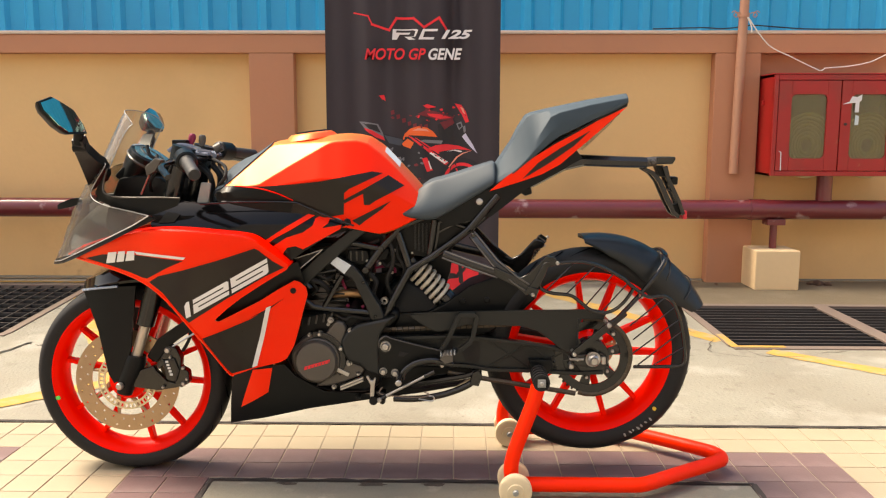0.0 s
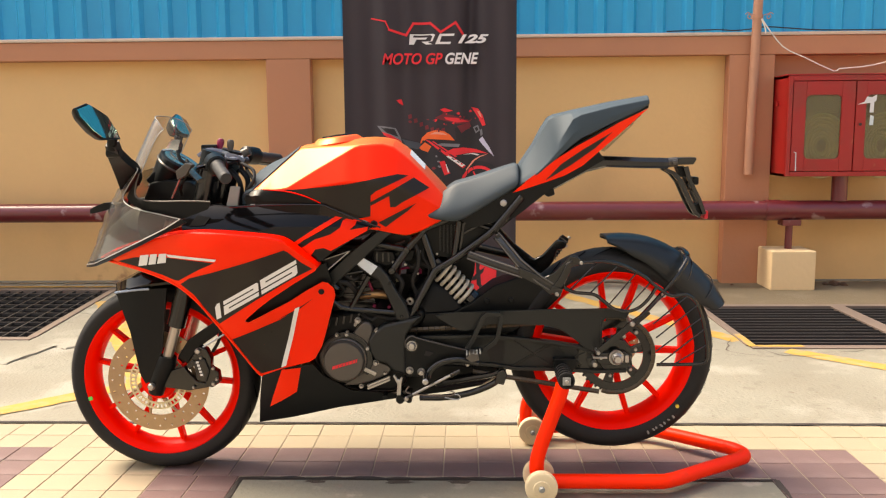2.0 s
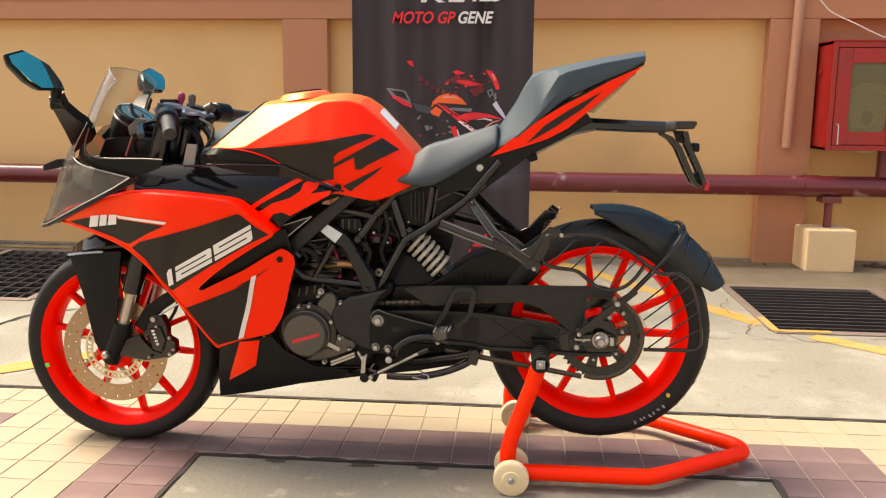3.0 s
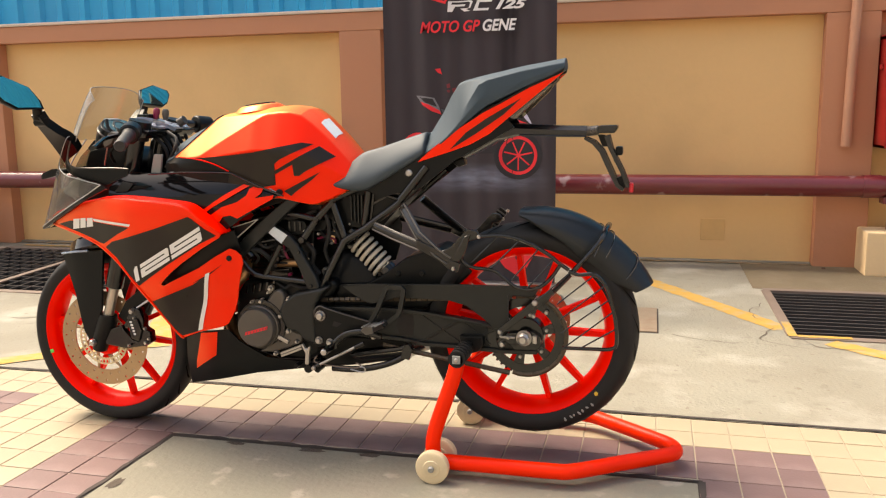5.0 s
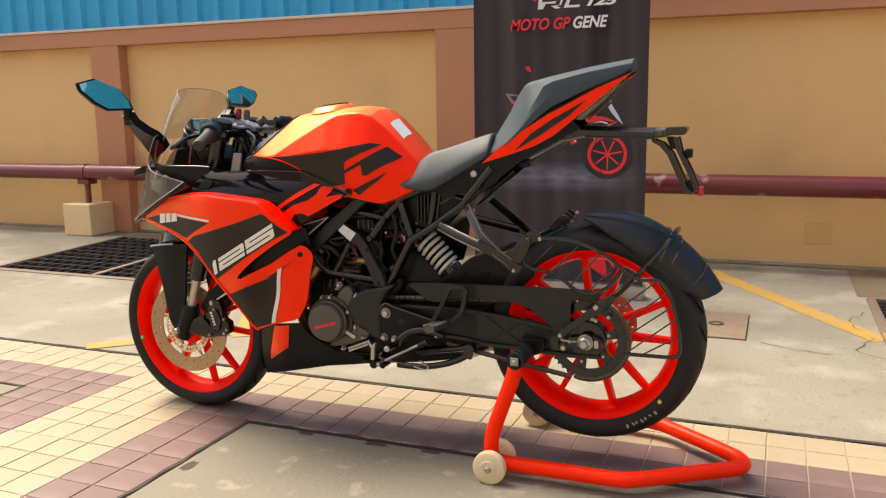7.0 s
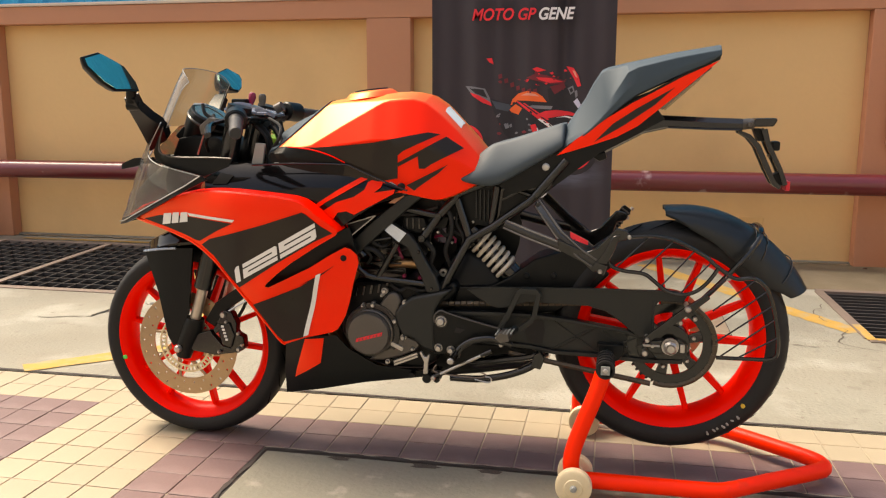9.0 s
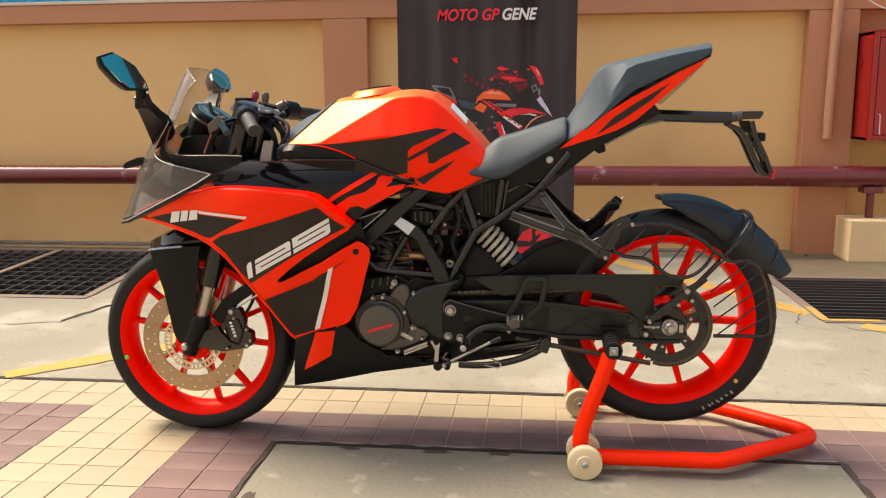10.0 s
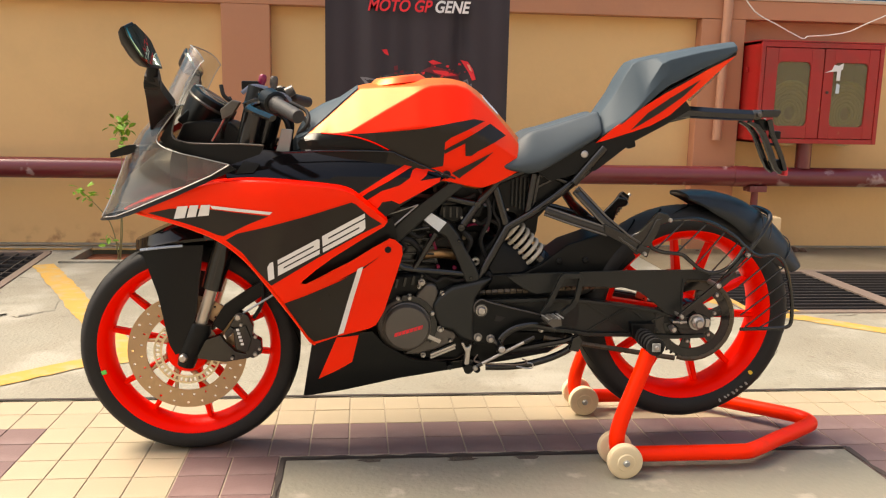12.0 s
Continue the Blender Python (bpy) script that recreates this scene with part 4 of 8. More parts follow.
    printed(((0.048, 1.000), (0.067, 1.018), (0.085, 0.989), (0.104, 0.961), (0.131, 0.909), (0.101, 0.936), (0.069, 0.972)), PRINT_LILAC, 0.005)
    printed(((0.053, 1.052), (0.065, 1.059), (0.069, 1.029), (0.058, 1.018)), PRINT_SILVER, 0.0046)
    printed(((-0.303, 0.882), (-0.283, 0.891), (-0.276, 0.868), (-0.294, 0.861)), PRINT_SILVER, 0.0046)
    printed(((-0.397, 1.216), (-0.370, 1.220), (-0.361, 1.188), (-0.382, 1.197)), PRINT_RED, 0.004)
    rnd = random.Random(12)
    for k in range(46):
        if k < 22:
            x, z, m, q = rnd.uniform(-0.36, -0.16), rnd.uniform(0.74, 0.95), (PRINT_SILVER, PRINT_GREY, PRINT_DIM)[k % 3], rnd.uniform(0.006, 0.016)
        else:
            x, z, m, q = rnd.gauss(-0.09, 0.08), rnd.gauss(1.12, 0.035), (PRINT_DIM, PRINT_RED, PRINT_DIM)[k % 3], rnd.uniform(0.003, 0.012)
        t0 = rnd.uniform(0, 6)
        printed([(x + q * rnd.uniform(0.5, 1.3) * math.cos(t0 + a), z + q * rnd.uniform(0.4, 1.0) * math.sin(t0 + a)) for a in (0, 1.1, 2.3, 3.5, 4.8)], m, 0.0042, "print_fleck")
    for k in range(7):
        a, z = -0.335 + 0.03 * k, 1.135 - 0.075 * math.sin(min(1.5, 0.3 * k))
        printed(((a, z), (a + 0.018, z + 0.006), (a + 0.021, z - 0.016), (a + 0.003, z - 0.021)), PRINT_DIM, 0.004, "worn_letter")
    printed(((-0.07, 0.22), (-0.02, 0.3), (0.057, 0.337), (0.145, 0.296), (0.142, 0.232), (0.09, 0.14), (0.048, 0.1), (-0.02, 0.15)), PRINT_RED, 0.004)
    printed(((-0.06, 0.26), (0.02, 0.25), (0.08, 0.3), (0.07, 0.27), (0.03, 0.225), (-0.04, 0.22)), PRINT_INK, 0.005)
    printed(((0.03, 0.34), (0.05, 0.34), (0.06, 0.2), (0.1, 0.15), (0.06, 0.12), (0.035, 0.2)), PRINT_INK, 0.005)


banner()


# ---- paddock stand ----
def paddock_stand():
    top = thing("paddock_stand", "bright orange tubular rear paddock stand on cream nylon rollers", "paddock stand", (0.15, 2.45, 0))
    P = lambda pts: smooth_line([(x - 0.15, y - 2.45, z) for x, y, z in pts], 5)
    R, NEAR, FAR = 0.021, 2.262, 2.712
    part("floor_loop", tube(P([(0.19, NEAR, 0.045), (0.35, NEAR, 0.045), (0.51, NEAR, 0.045), (0.565, NEAR + 0.012, 0.045), (0.68, 2.35, 0.045), (0.79, 2.42, 0.046), (0.829, 2.455, 0.046), (0.822, 2.5, 0.046), (0.775, 2.545, 0.046), (0.65, 2.645, 0.045), (0.56, 2.7, 0.045), (0.4, FAR, 0.045), (0.22, FAR, 0.045)]), R, 16), STANDRED, top)
    for s, y in ((-1, NEAR), (1, FAR)):
        part("upright", tube(P([(0.186, y, 0.045), (0.178, y, 0.09), (0.19, y, 0.15), (0.236, y, 0.28), (0.25, y, 0.33)]), R, 16), STANDRED, top)
        part("rest", tube(P([(0.256, y + s * 0.035, 0.35), (0.256, y - s * 0.075, 0.35)]), 0.0185, 16), RUBBER, top, "black rubber rest")
        for k in (0.03, 0.008, -0.014, -0.036, -0.058):
            part("rest_ring", tube(P([(0.256, y + s * k + 0.005, 0.35), (0.256, y + s * k - 0.005, 0.35)]), 0.0235, 16), RUBBER, top)
        part("end_plate", box(0.106 - 0.011, 0.106 + 0.011, y - 2.45 + s * 0.038 - 0.002, y - 2.45 + s * 0.038 + 0.002, 0.339, 0.361, 0.001), BRACKET, top)
        part("end_bolt", bolt(0.106, y - 2.45 + s * 0.04, 0.35, 0.007, 0.004, s), ALU, top)
        rx = 0.188 if s < 0 else 0.198
        for yy in (y - 0.045, y + 0.045):
            w = part("roller", join(revolve([(0.008, -0.014), (0.04, -0.014), (0.0455, -0.01), (0.046, 0.0), (0.0455, 0.01), (0.04, 0.014), (0.008, 0.014)], 0, 0, 36), revolve([(0.009, -0.0165), (0.022, -0.0165), (0.024, -0.014), (0.024, 0.014), (0.022, 0.0165), (0.009, 0.0165)], 0, 0, 24)), NYLON, top, "cream nylon roller")
            w.location = (rx - 0.15, yy - 2.45, 0.0462)
            part("bolt", bolt(0, -0.0155, 0, 0.011, 0.009), BRACKET, w)
        part("roller_axle", tube(P([(rx, y - 0.056, 0.0462), (rx, y + 0.056, 0.0462)]), 0.008, 10), ALU, top)


paddock_stand()

# ---- motorcycle ----
BIKE = thing("motorcycle", "orange and black sport motorcycle raised on a paddock stand", "motorcycle", (0, 2.49, 0))
FX, FZ, FR = -0.958, 0.292, 0.293
RX, RZ, RR = 0.416, 0.381, 0.308


def spoke(cx, cz, ang, r0, r1, w0, w1, y0, y1, lean=0.0):
    c, s = math.cos(ang), math.sin(ang)
    pt = lambda r, o: (cx + r * c - o * s, cz + r * s + o * c)
    return prism([pt(r0, -w0), pt(r1, -w1 + lean), pt(r1, w1 + lean), pt(r0, w0)], y0, y1, 0.003, 1)


def tyre_profile(r, hw, bead):
    out = [(bead, -hw * 0.82), (bead + 0.012, -hw * 0.96)]
    for k in range(13):
        a = math.radians(-80 + 160 * k / 12)
        out.append((r - (r - bead - 0.022) * (1 - math.cos(a) ** 0.8), hw * math.sin(a) / math.sin(math.radians(80))))
    return out + [(bead + 0.012, hw * 0.96), (bead, hw * 0.82)]


def tread(cx, cz, r, hw, n, seed):
    """Slanted grooves cut in the tread, as dark inlaid slots."""
    bm = bmesh.new()
    prof = tyre_profile(r, hw, r - 0.055)[2:-2]
    rad = lambda y: float(np.interp(y, [p[1] for p in prof], [p[0] for p in prof]))
    for k in range(n):
        for s in (-1, 1):
            base = 2 * math.pi * (k + (0.25 if s > 0 else 0)) / n
            last = None
            for i in range(7):
                t = i / 6
                y = s * hw * (0.12 + 0.74 * t)
                a = base + 0.22 * t * t
                hw2 = 0.0056 * math.sin(math.pi * min(max(t, 0.06), 0.94)) / r
                rr = rad(y) + 0.0004
                cur = [bm.verts.new((cx + rr * math.cos(a + q), y, cz + rr * math.sin(a + q))) for q in (-hw2, hw2)]
                if last:
                    bm.faces.new((last[0], last[1], cur[1], cur[0]))
                last = cur
    return bm


def drilled_disc(cx, cz, radii, n, y, thick=0.0045):
    """A brake disc with two rings of open drill holes."""
    bm = bmesh.new()
    steps = [2 * math.pi * (k + f) / n for k in range(n) for f in (0.0, 0.7)]
    grid = [[bm.verts.new((cx + r * math.cos(a), y, cz + r * math.sin(a))) for r in radii] for a in steps]
    for i in range(len(steps)):
        for j in range(5):
            if not (i % 2 == 1 and j == (1 if i % 4 == 1 else 3)):
                k = (i + 1) % len(steps)
                bm.faces.new((grid[i][j], grid[i][j + 1], grid[k][j + 1], grid[k][j]))
    for g in bmesh.ops.extrude_face_region(bm, geom=bm.faces[:])["geom"]:
        if isinstance(g, bmesh.types.BMVert):
            g.co.y += thick
    return bm


def front_wheel():
    hw = 0.044
    prof = [(0.246, -hw), (0.238, -hw - 0.003), (0.226, -hw + 0.004), (0.218, -0.03), (0.211, -0.016), (0.209, 0), (0.211, 0.016), (0.218, 0.03), (0.226, hw - 0.004), (0.238, hw + 0.003), (0.246, hw), (0.232, 0.03), (0.23, -0.03)]
    bms = [revolve(prof, FX, FZ, 72), revolve([(0.014, -0.05), (0.04, -0.05), (0.046, -0.03), (0.046, 0.03), (0.04, 0.05), (0.014, 0.05)], FX, FZ, 32)]
    w = part("front_wheel", join(*bms), RIMRED, BIKE, "orange ten-spoke cast wheel")
    for k in range(10):
        part("spoke", spoke(FX, FZ, 2 * math.pi * k / 10 + math.radians(27), 0.035, 0.214, 0.0105, 0.0062, -0.016, 0.012, 0.012 if k % 2 else -0.012), RIMRED, w)
    part("tyre", revolve(tyre_profile(FR, 0.053, 0.238), FX, FZ, 96), RUBBER, w, "black road tyre")
    part("tread_groove", tread(FX, FZ, FR, 0.053, 26, 1), TREAD, w, smooth=0)
    part("brake_disc", drilled_disc(FX, FZ, (0.107, 0.117, 0.1235, 0.139, 0.1455, 0.155), 48, -0.074), DISC, w, "drilled steel brake disc", smooth=0)
    part("disc_carrier", revolve([(0.02, -0.08), (0.046, -0.08), (0.052, -0.076), (0.058, -0.066), (0.058, -0.04), (0.02, -0.04)], FX, FZ, 40), RIMRED, w, "orange hub carrying the disc")
    for k in range(8):
        part("carrier_arm", spoke(FX, FZ, 2 * math.pi * k / 8 + 0.2, 0.055, 0.112, 0.0085, 0.0045, -0.0735, -0.067, 0.036), DISC, w)
    teeth = [spoke(FX, FZ, 2 * math.pi * k / 40, 0.07, 0.083, 0.0032, 0.0032, -0.0775, -0.0745) for k in range(40)]
    part("tone_ring", join(revolve([(0.066, -0.0775), (0.072, -0.0775), (0.072, -0.0745), (0.066, -0.0745)], FX, FZ, 48), revolve([(0.083, -0.0775), (0.088, -0.0775), (0.088, -0.0745), (0.083, -0.0745)], FX, FZ, 48), *teeth), TONE, w, "toothed sensor ring")
    part("axle", join(tube([(FX, -0.13, FZ), (FX, 0.13, FZ)], 0.01, 16), bolt(FX, -0.128, FZ, 0.014, 0.012)), ALU, w)
    a = math.radians(196)
    part("sticker", join(spoke(FX, FZ, a, 0.228, 0.242, 0.006, 0.006, -hw - 0.0045, -hw - 0.001)), GREENDOT, w, "green paper dot")


front_wheel()


def rear_wheel():
    hw = 0.06
    prof = [(0.25, -hw), (0.241, -hw - 0.003), (0.228, -hw + 0.005), (0.22, -0.042), (0.213, -0.022), (0.211, 0), (0.213, 0.022), (0.22, 0.042), (0.228, hw - 0.005), (0.241, hw + 0.003), (0.25, hw), (0.232, 0.045), (0.23, -0.045)]
    bms = [revolve(prof, RX, RZ, 72), revolve([(0.014, -0.06), (0.05, -0.06), (0.056, -0.04), (0.056, 0.04), (0.05, 0.06), (0.014, 0.06)], RX, RZ, 32)]
    w = part("rear_wheel", join(*bms), RIMRED, BIKE, "orange ten-spoke cast wheel")
    for k in range(10):
        part("spoke", spoke(RX, RZ, 2 * math.pi * k / 10 + math.radians(30), 0.045, 0.216, 0.0112, 0.0072, -0.02, 0.014, 0.013 if k % 2 else -0.013), RIMRED, w)
    part("tyre", revolve(tyre_profile(RR, 0.074, 0.241), RX, RZ, 96), RUBBER, w, "wide black road tyre")
    part("tread_groove", tread(RX, RZ, RR, 0.074, 24, 2), TREAD, w, smooth=0)
    part("brake_disc", drilled_disc(RX, RZ, (0.068, 0.076, 0.082, 0.09, 0.096, 0.106), 36, 0.082), DISC, w, "drilled steel rear disc", smooth=0)
    # worn marks on the sidewall
    for k, a in enumerate((-66, -62.5, -60, -57, -54, -51, -47)):
        part("sidewall_mark", spoke(RX, RZ, math.radians(a), 0.264, 0.276 - 0.002 * (k % 3), 0.0026, 0.0036, -0.0768, -0.07, 0.004 if k % 2 else 0), SIDEMARK, w, "pale worn sidewall lettering")
    part("paint_dot", revolve([(0.0003, -0.0755), (0.0055, -0.0755), (0.0055, -0.069), (0.0003, -0.069)], RX + 0.195, RZ - 0.165, 12, False), YELLOWDOT, w)
    teeth = [spoke(RX, RZ, 2 * math.pi * k / 42, 0.103, 0.114, 0.005, 0.0025, -0.102, -0.096) for k in range(42)]
    arc = lambda r, a, b, n=6: [(RX + r * math.cos(math.radians(a + (b - a) * q / n)), RZ + r * math.sin(math.radians(a + (b - a) * q / n))) for q in range(n + 1)]
    arms = [prism(arc(0.048, 60 * k + 5, 60 * k + 29) + arc(0.085, 60 * k + 27, 60 * k + 7), -0.102, -0.096, 0.001) for k in range(6)]
    part("sprocket", join(revolve([(0.083, -0.102), (0.107, -0.102), (0.107, -0.096), (0.083, -0.096)], RX, RZ, 60), revolve([(0.02, -0.106), (0.05, -0.106), (0.052, -0.102), (0.052, -0.06), (0.02, -0.06)], RX, RZ, 32), *teeth, *arms), SATIN, w, "black rear sprocket with long slots")
    for k in range(6):
        a = 2 * math.pi * k / 6 + 0.3
        part("sprocket_bolt", bolt(RX + 0.062 * math.cos(a), -0.102, RZ + 0.062 * math.sin(a), 0.007, 0.008), ALU, w)
    part("axle", join(tube([(RX, -0.15, RZ), (RX, 0.15, RZ)], 0.011, 16), bolt(RX, -0.136, RZ, 0.0215, 0.014), revolve([(0.008, -0.132), (0.0215, -0.132), (0.0225, -0.128), (0.008, -0.128)], RX, RZ, 24), revolve([(0.0003, -0.156), (0.009, -0.156), (0.01, -0.15), (0.0003, -0.15)], RX, RZ, 14, False)), ALU, w, "bright axle nut and washer")


rear_wheel()


# ---- fork and front fender ----
def fork():
    ax = lambda z: -0.95 + (z - 0.29) * 0.28
    for s in (-1, 1):
        leg = part("fork_leg", tube([(-0.886, s * 0.1, 0.47), (-0.86, s * 0.1, 0.56), (-0.858, s * 0.1, 0.567), (ax(0.95), s * 0.1, 0.95)], 0.027, 20, radii=[0.0265, 0.028, 0.026, 0.026]), SATIN, BIKE, "black fork leg with a bright slider")
        part("slider", tube([(-0.919, s * 0.1, 0.366), (-0.882, s * 0.1, 0.482)], 0.0155, 20), SLIDER, leg, "bright steel slider")
        part("fork_foot", join(tube([(ax(0.262), s * 0.1, 0.262), (ax(0.3), s * 0.1, 0.3), (-0.919, s * 0.1, 0.36), (-0.915, s * 0.1, 0.378)], 0.029, 18, radii=[0.022, 0.027, 0.03, 0.026])), PLASTIC, leg)
        part("fork_cap", tube([(ax(0.95), s * 0.1, 0.95), (ax(0.965), s * 0.1, 0.965)], 0.022, 12), ALU, leg)
        guard = [(-1.058, 0.572), (-0.99, 0.584), (-0.9, 0.588), (-0.914, 0.492), (-0.925, 0.402), (-0.947, 0.342), (-0.962, 0.304), (-0.98, 0.297), (-0.994, 0.324), (-1.019, 0.455), (-1.036, 0.506)]
        part("fork_guard", sheet(guard, lambda x, z: 0.118 + 0.02 * (z - 0.3) - 0.25 * max(0, -1.0 - x) , s, 0, 0.01, 0.03), PLASTIC, BIKE, "matt black fender side plate")
    # the fender bridges both plates over the tyre
    rings = []
    for k in range(9):
        t = k / 8
        x = -1.092 + 0.25 * t
        z = 0.578 + 0.052 * t + 0.014 * math.sin(math.pi * t)
        w = 0.03 + 0.1 * min(1, t * 2.4) ** 0.7
        rings.append([(x, w * math.sin(a) , z + (0.01 + 0.016 * min(1, 2 * t)) * math.cos(a) - (0.02 if abs(a) > 1.3 else 0)) for a in (math.radians(q) for q in range(-90, 91, 15))] + [(x, w * 0.97 * math.sin(a), z - 0.008 + (0.006 + 0.014 * min(1, 2 * t)) * math.cos(a) - (0.02 if abs(a) > 1.3 else 0)) for a in (math.radians(q) for q in range(90, -91, -15))])
    part("front_fender", loft(rings), GLOSS, BIKE, "gloss black front fender")
    for s in (-1, 1):
        # pale blue tube paints the sky's glint on the black fender edge
        part("fender_lip", tube(smooth_line([(-1.06, s * 0.108, 0.572), (-1.0, s * 0.125, 0.582), (-0.95, s * 0.129, 0.587)], 4), 0.0036, 8), FENDER_GLINT, BIKE, "fender edge with a pale sky glint painted on")
    c = part("brake_caliper", join(prism([(-0.842, 0.372), (-0.816, 0.411), (-0.793, 0.403), (-0.78, 0.372), (-0.782, 0.346), (-0.76, 0.333), (-0.758, 0.299), (-0.781, 0.284), (-0.8, 0.29), (-0.802, 0.333), (-0.812, 0.365)], -0.118, -0.086, 0.004), prism([(-0.833, 0.366), (-0.798, 0.378), (-0.783, 0.338), (-0.795, 0.302), (-0.824, 0.31)], -0.126, -0.1, 0.006), prism([(-0.935, 0.325), (-0.864, 0.348), (-0.857, 0.334), (-0.827, 0.302), (-0.798, 0.296), (-0.79, 0.284), (-0.854, 0.273), (-0.926, 0.283)], -0.112, -0.09, 0.004), prism([(-0.84, 0.37), (-0.857, 0.35), (-0.85, 0.336), (-0.825, 0.36)], -0.11, -0.09, 0.003)), SATIN, BIKE, "black radial brake caliper")
    for x, z, r in ((-0.818, 0.397, 0.0115), (-0.81, 0.377, 0.006), (-0.774, 0.345, 0.0065), (-0.764, 0.312, 0.006), (-0.775, 0.298, 0.008), (-0.835, 0.287, 0.0055)):
        part("bolt", bolt(x, -0.117, z, r, 0.009), ALU, c)
    for k in range(5):
        part("caliper_mark", box(-0.8225 + 0.0028 * k, -0.8145 + 0.0028 * k, -0.1275, -0.126, 0.362 - 0.0095 * k, 0.368 - 0.0095 * k), DECAL_WHITE, c)
    part("fender_stay", prism([(-0.891, 0.37), (-0.862, 0.35), (-0.832, 0.392), (-0.8, 0.418), (-0.72, 0.472), (-0.735, 0.503), (-0.805, 0.46), (-0.857, 0.423)], -0.09, -0.078, 0.004), PLASTIC, BIKE, "black fender stay")
    part("brake_hose", tube(smooth_line([(-0.78, -0.1, 0.39), (-0.755, -0.1, 0.44), (-0.76, -0.09, 0.52), (-0.78, -0.08, 0.62)], 6), 0.005, 8), PLASTIC, BIKE)
    part("sensor_wire", tube(smooth_line([(-0.812, -0.11, 0.402), (-0.775, -0.108, 0.425), (-0.73, -0.1, 0.452), (-0.71, -0.095, 0.47)], 6), 0.003, 6), ALU, BIKE)
    part("lower_clamp", box(-0.9, -0.8, -0.135, 0.135, 0.6, 0.65, 0.01), SATIN, BIKE)
    part("radiator", box(-0.66, -0.61, -0.13, 0.13, 0.36, 0.7, 0.01), PLASTIC, BIKE)


fork()

# ---- fairing ----
FAIR_X = ((-1.18, 0.015), (-1.15, 0.05), (-1.089, 0.121), (-1.03, 0.158), (-0.95, 0.186), (-0.866, 0.208), (-0.8, 0.23), (-0.72, 0.25), (-0.6, 0.254), (-0.49, 0.251), (-0.435, 0.24), (-0.3, 0.21), (-0.1, 0.17))
FAIR_Z = ((0.15, 0.36), (0.25, 0.5), (0.329, 0.6), (0.364, 0.664), (0.45, 0.76), (0.52, 0.86), (0.56, 0.88), (0.621, 0.915), (0.666, 0.94), (0.692, 0.967), (0.723, 1.0), (0.75, 0.99), (0.78, 0.96))
PANEL_X = ((-0.95, 0.158), (-0.83, 0.176), (-0.7, 0.183), (-0.55, 0.19), (-0.43, 0.188), (-0.3, 0.165), (-0.1, 0.145))


def ease(v):
    v = min(1.0, max(0.0, v))
    return v * v * (3 - 2 * v)


def fair(x, z):
    """Half width of the side fairing; the panel under the air slot lies deeper."""
    slot_line = 0.505 + 0.7 * (x + 0.648)
    return interp(x, FAIR_X) * interp(z, FAIR_Z) - 0.023 * ease((x + 0.65) / 0.1) * ease((z - 0.36) / 0.12) * ease((slot_line - z) / 0.03)


def panel_w(x, z):
    """The upper panel stands inside the side fairing and curls in at its top."""
    return interp(x, PANEL_X) - 0.1 * max(0.0, z - 0.745) - 5.0 * max(0.0, z - 0.745) ** 2


def visor_w(x, z):
    xf = interp(z, ((0.64, -1.178), (0.683, -1.158), (0.807, -1.107), (0.87, -1.066), (0.925, -1.018), (0.95, -0.99)))
    return 0.006 + min(0.213, interp(z, ((0.64, 0.42), (0.76, 0.43), (0.8, 0.46), (0.86, 0.56), (0.936, 0.72))) * math.sqrt(max(0.0, x - xf)))


def block_digits():
    """Square italic figures for the side of the fairing: strokes parted by thin slits, in each figure's own slanted frame."""
    one = [(0.0, 0), (1, 0), (1, 1), (0.45, 1), (0.0, 0.82)]
    two = [(0, 0), (1, 0), (1, 0.27), (0.14, 0.27), (0.14, 0.365), (1, 0.365), (1, 0.9), (0.95, 1), (0, 1), (0, 0.73), (0.86, 0.73), (0.86, 0.635), (0, 0.635)]
    five = [(0, 0), (0.95, 0), (1, 0.1), (1, 0.635), (0.14, 0.635), (0.14, 0.73), (1, 0.73), (1, 1), (0, 1), (0, 0.365), (0.86, 0.365), (0.86, 0.27), (0, 0.27)]
    out = []
    for shape, o, u, v in ((one, (-0.728, 0.514), (0.015, 0.007), (-0.002, 0.0435)), (two, (-0.704, 0.528), (0.103, 0.0575), (0.0, 0.0405)), (five, (-0.593, 0.589), (0.104, 0.0585), (-0.002, 0.0415))):
        out.append([(o[0] + a * u[0] + b * v[0], o[1] + a * u[1] + b * v[1]) for a, b in shape])
    return out


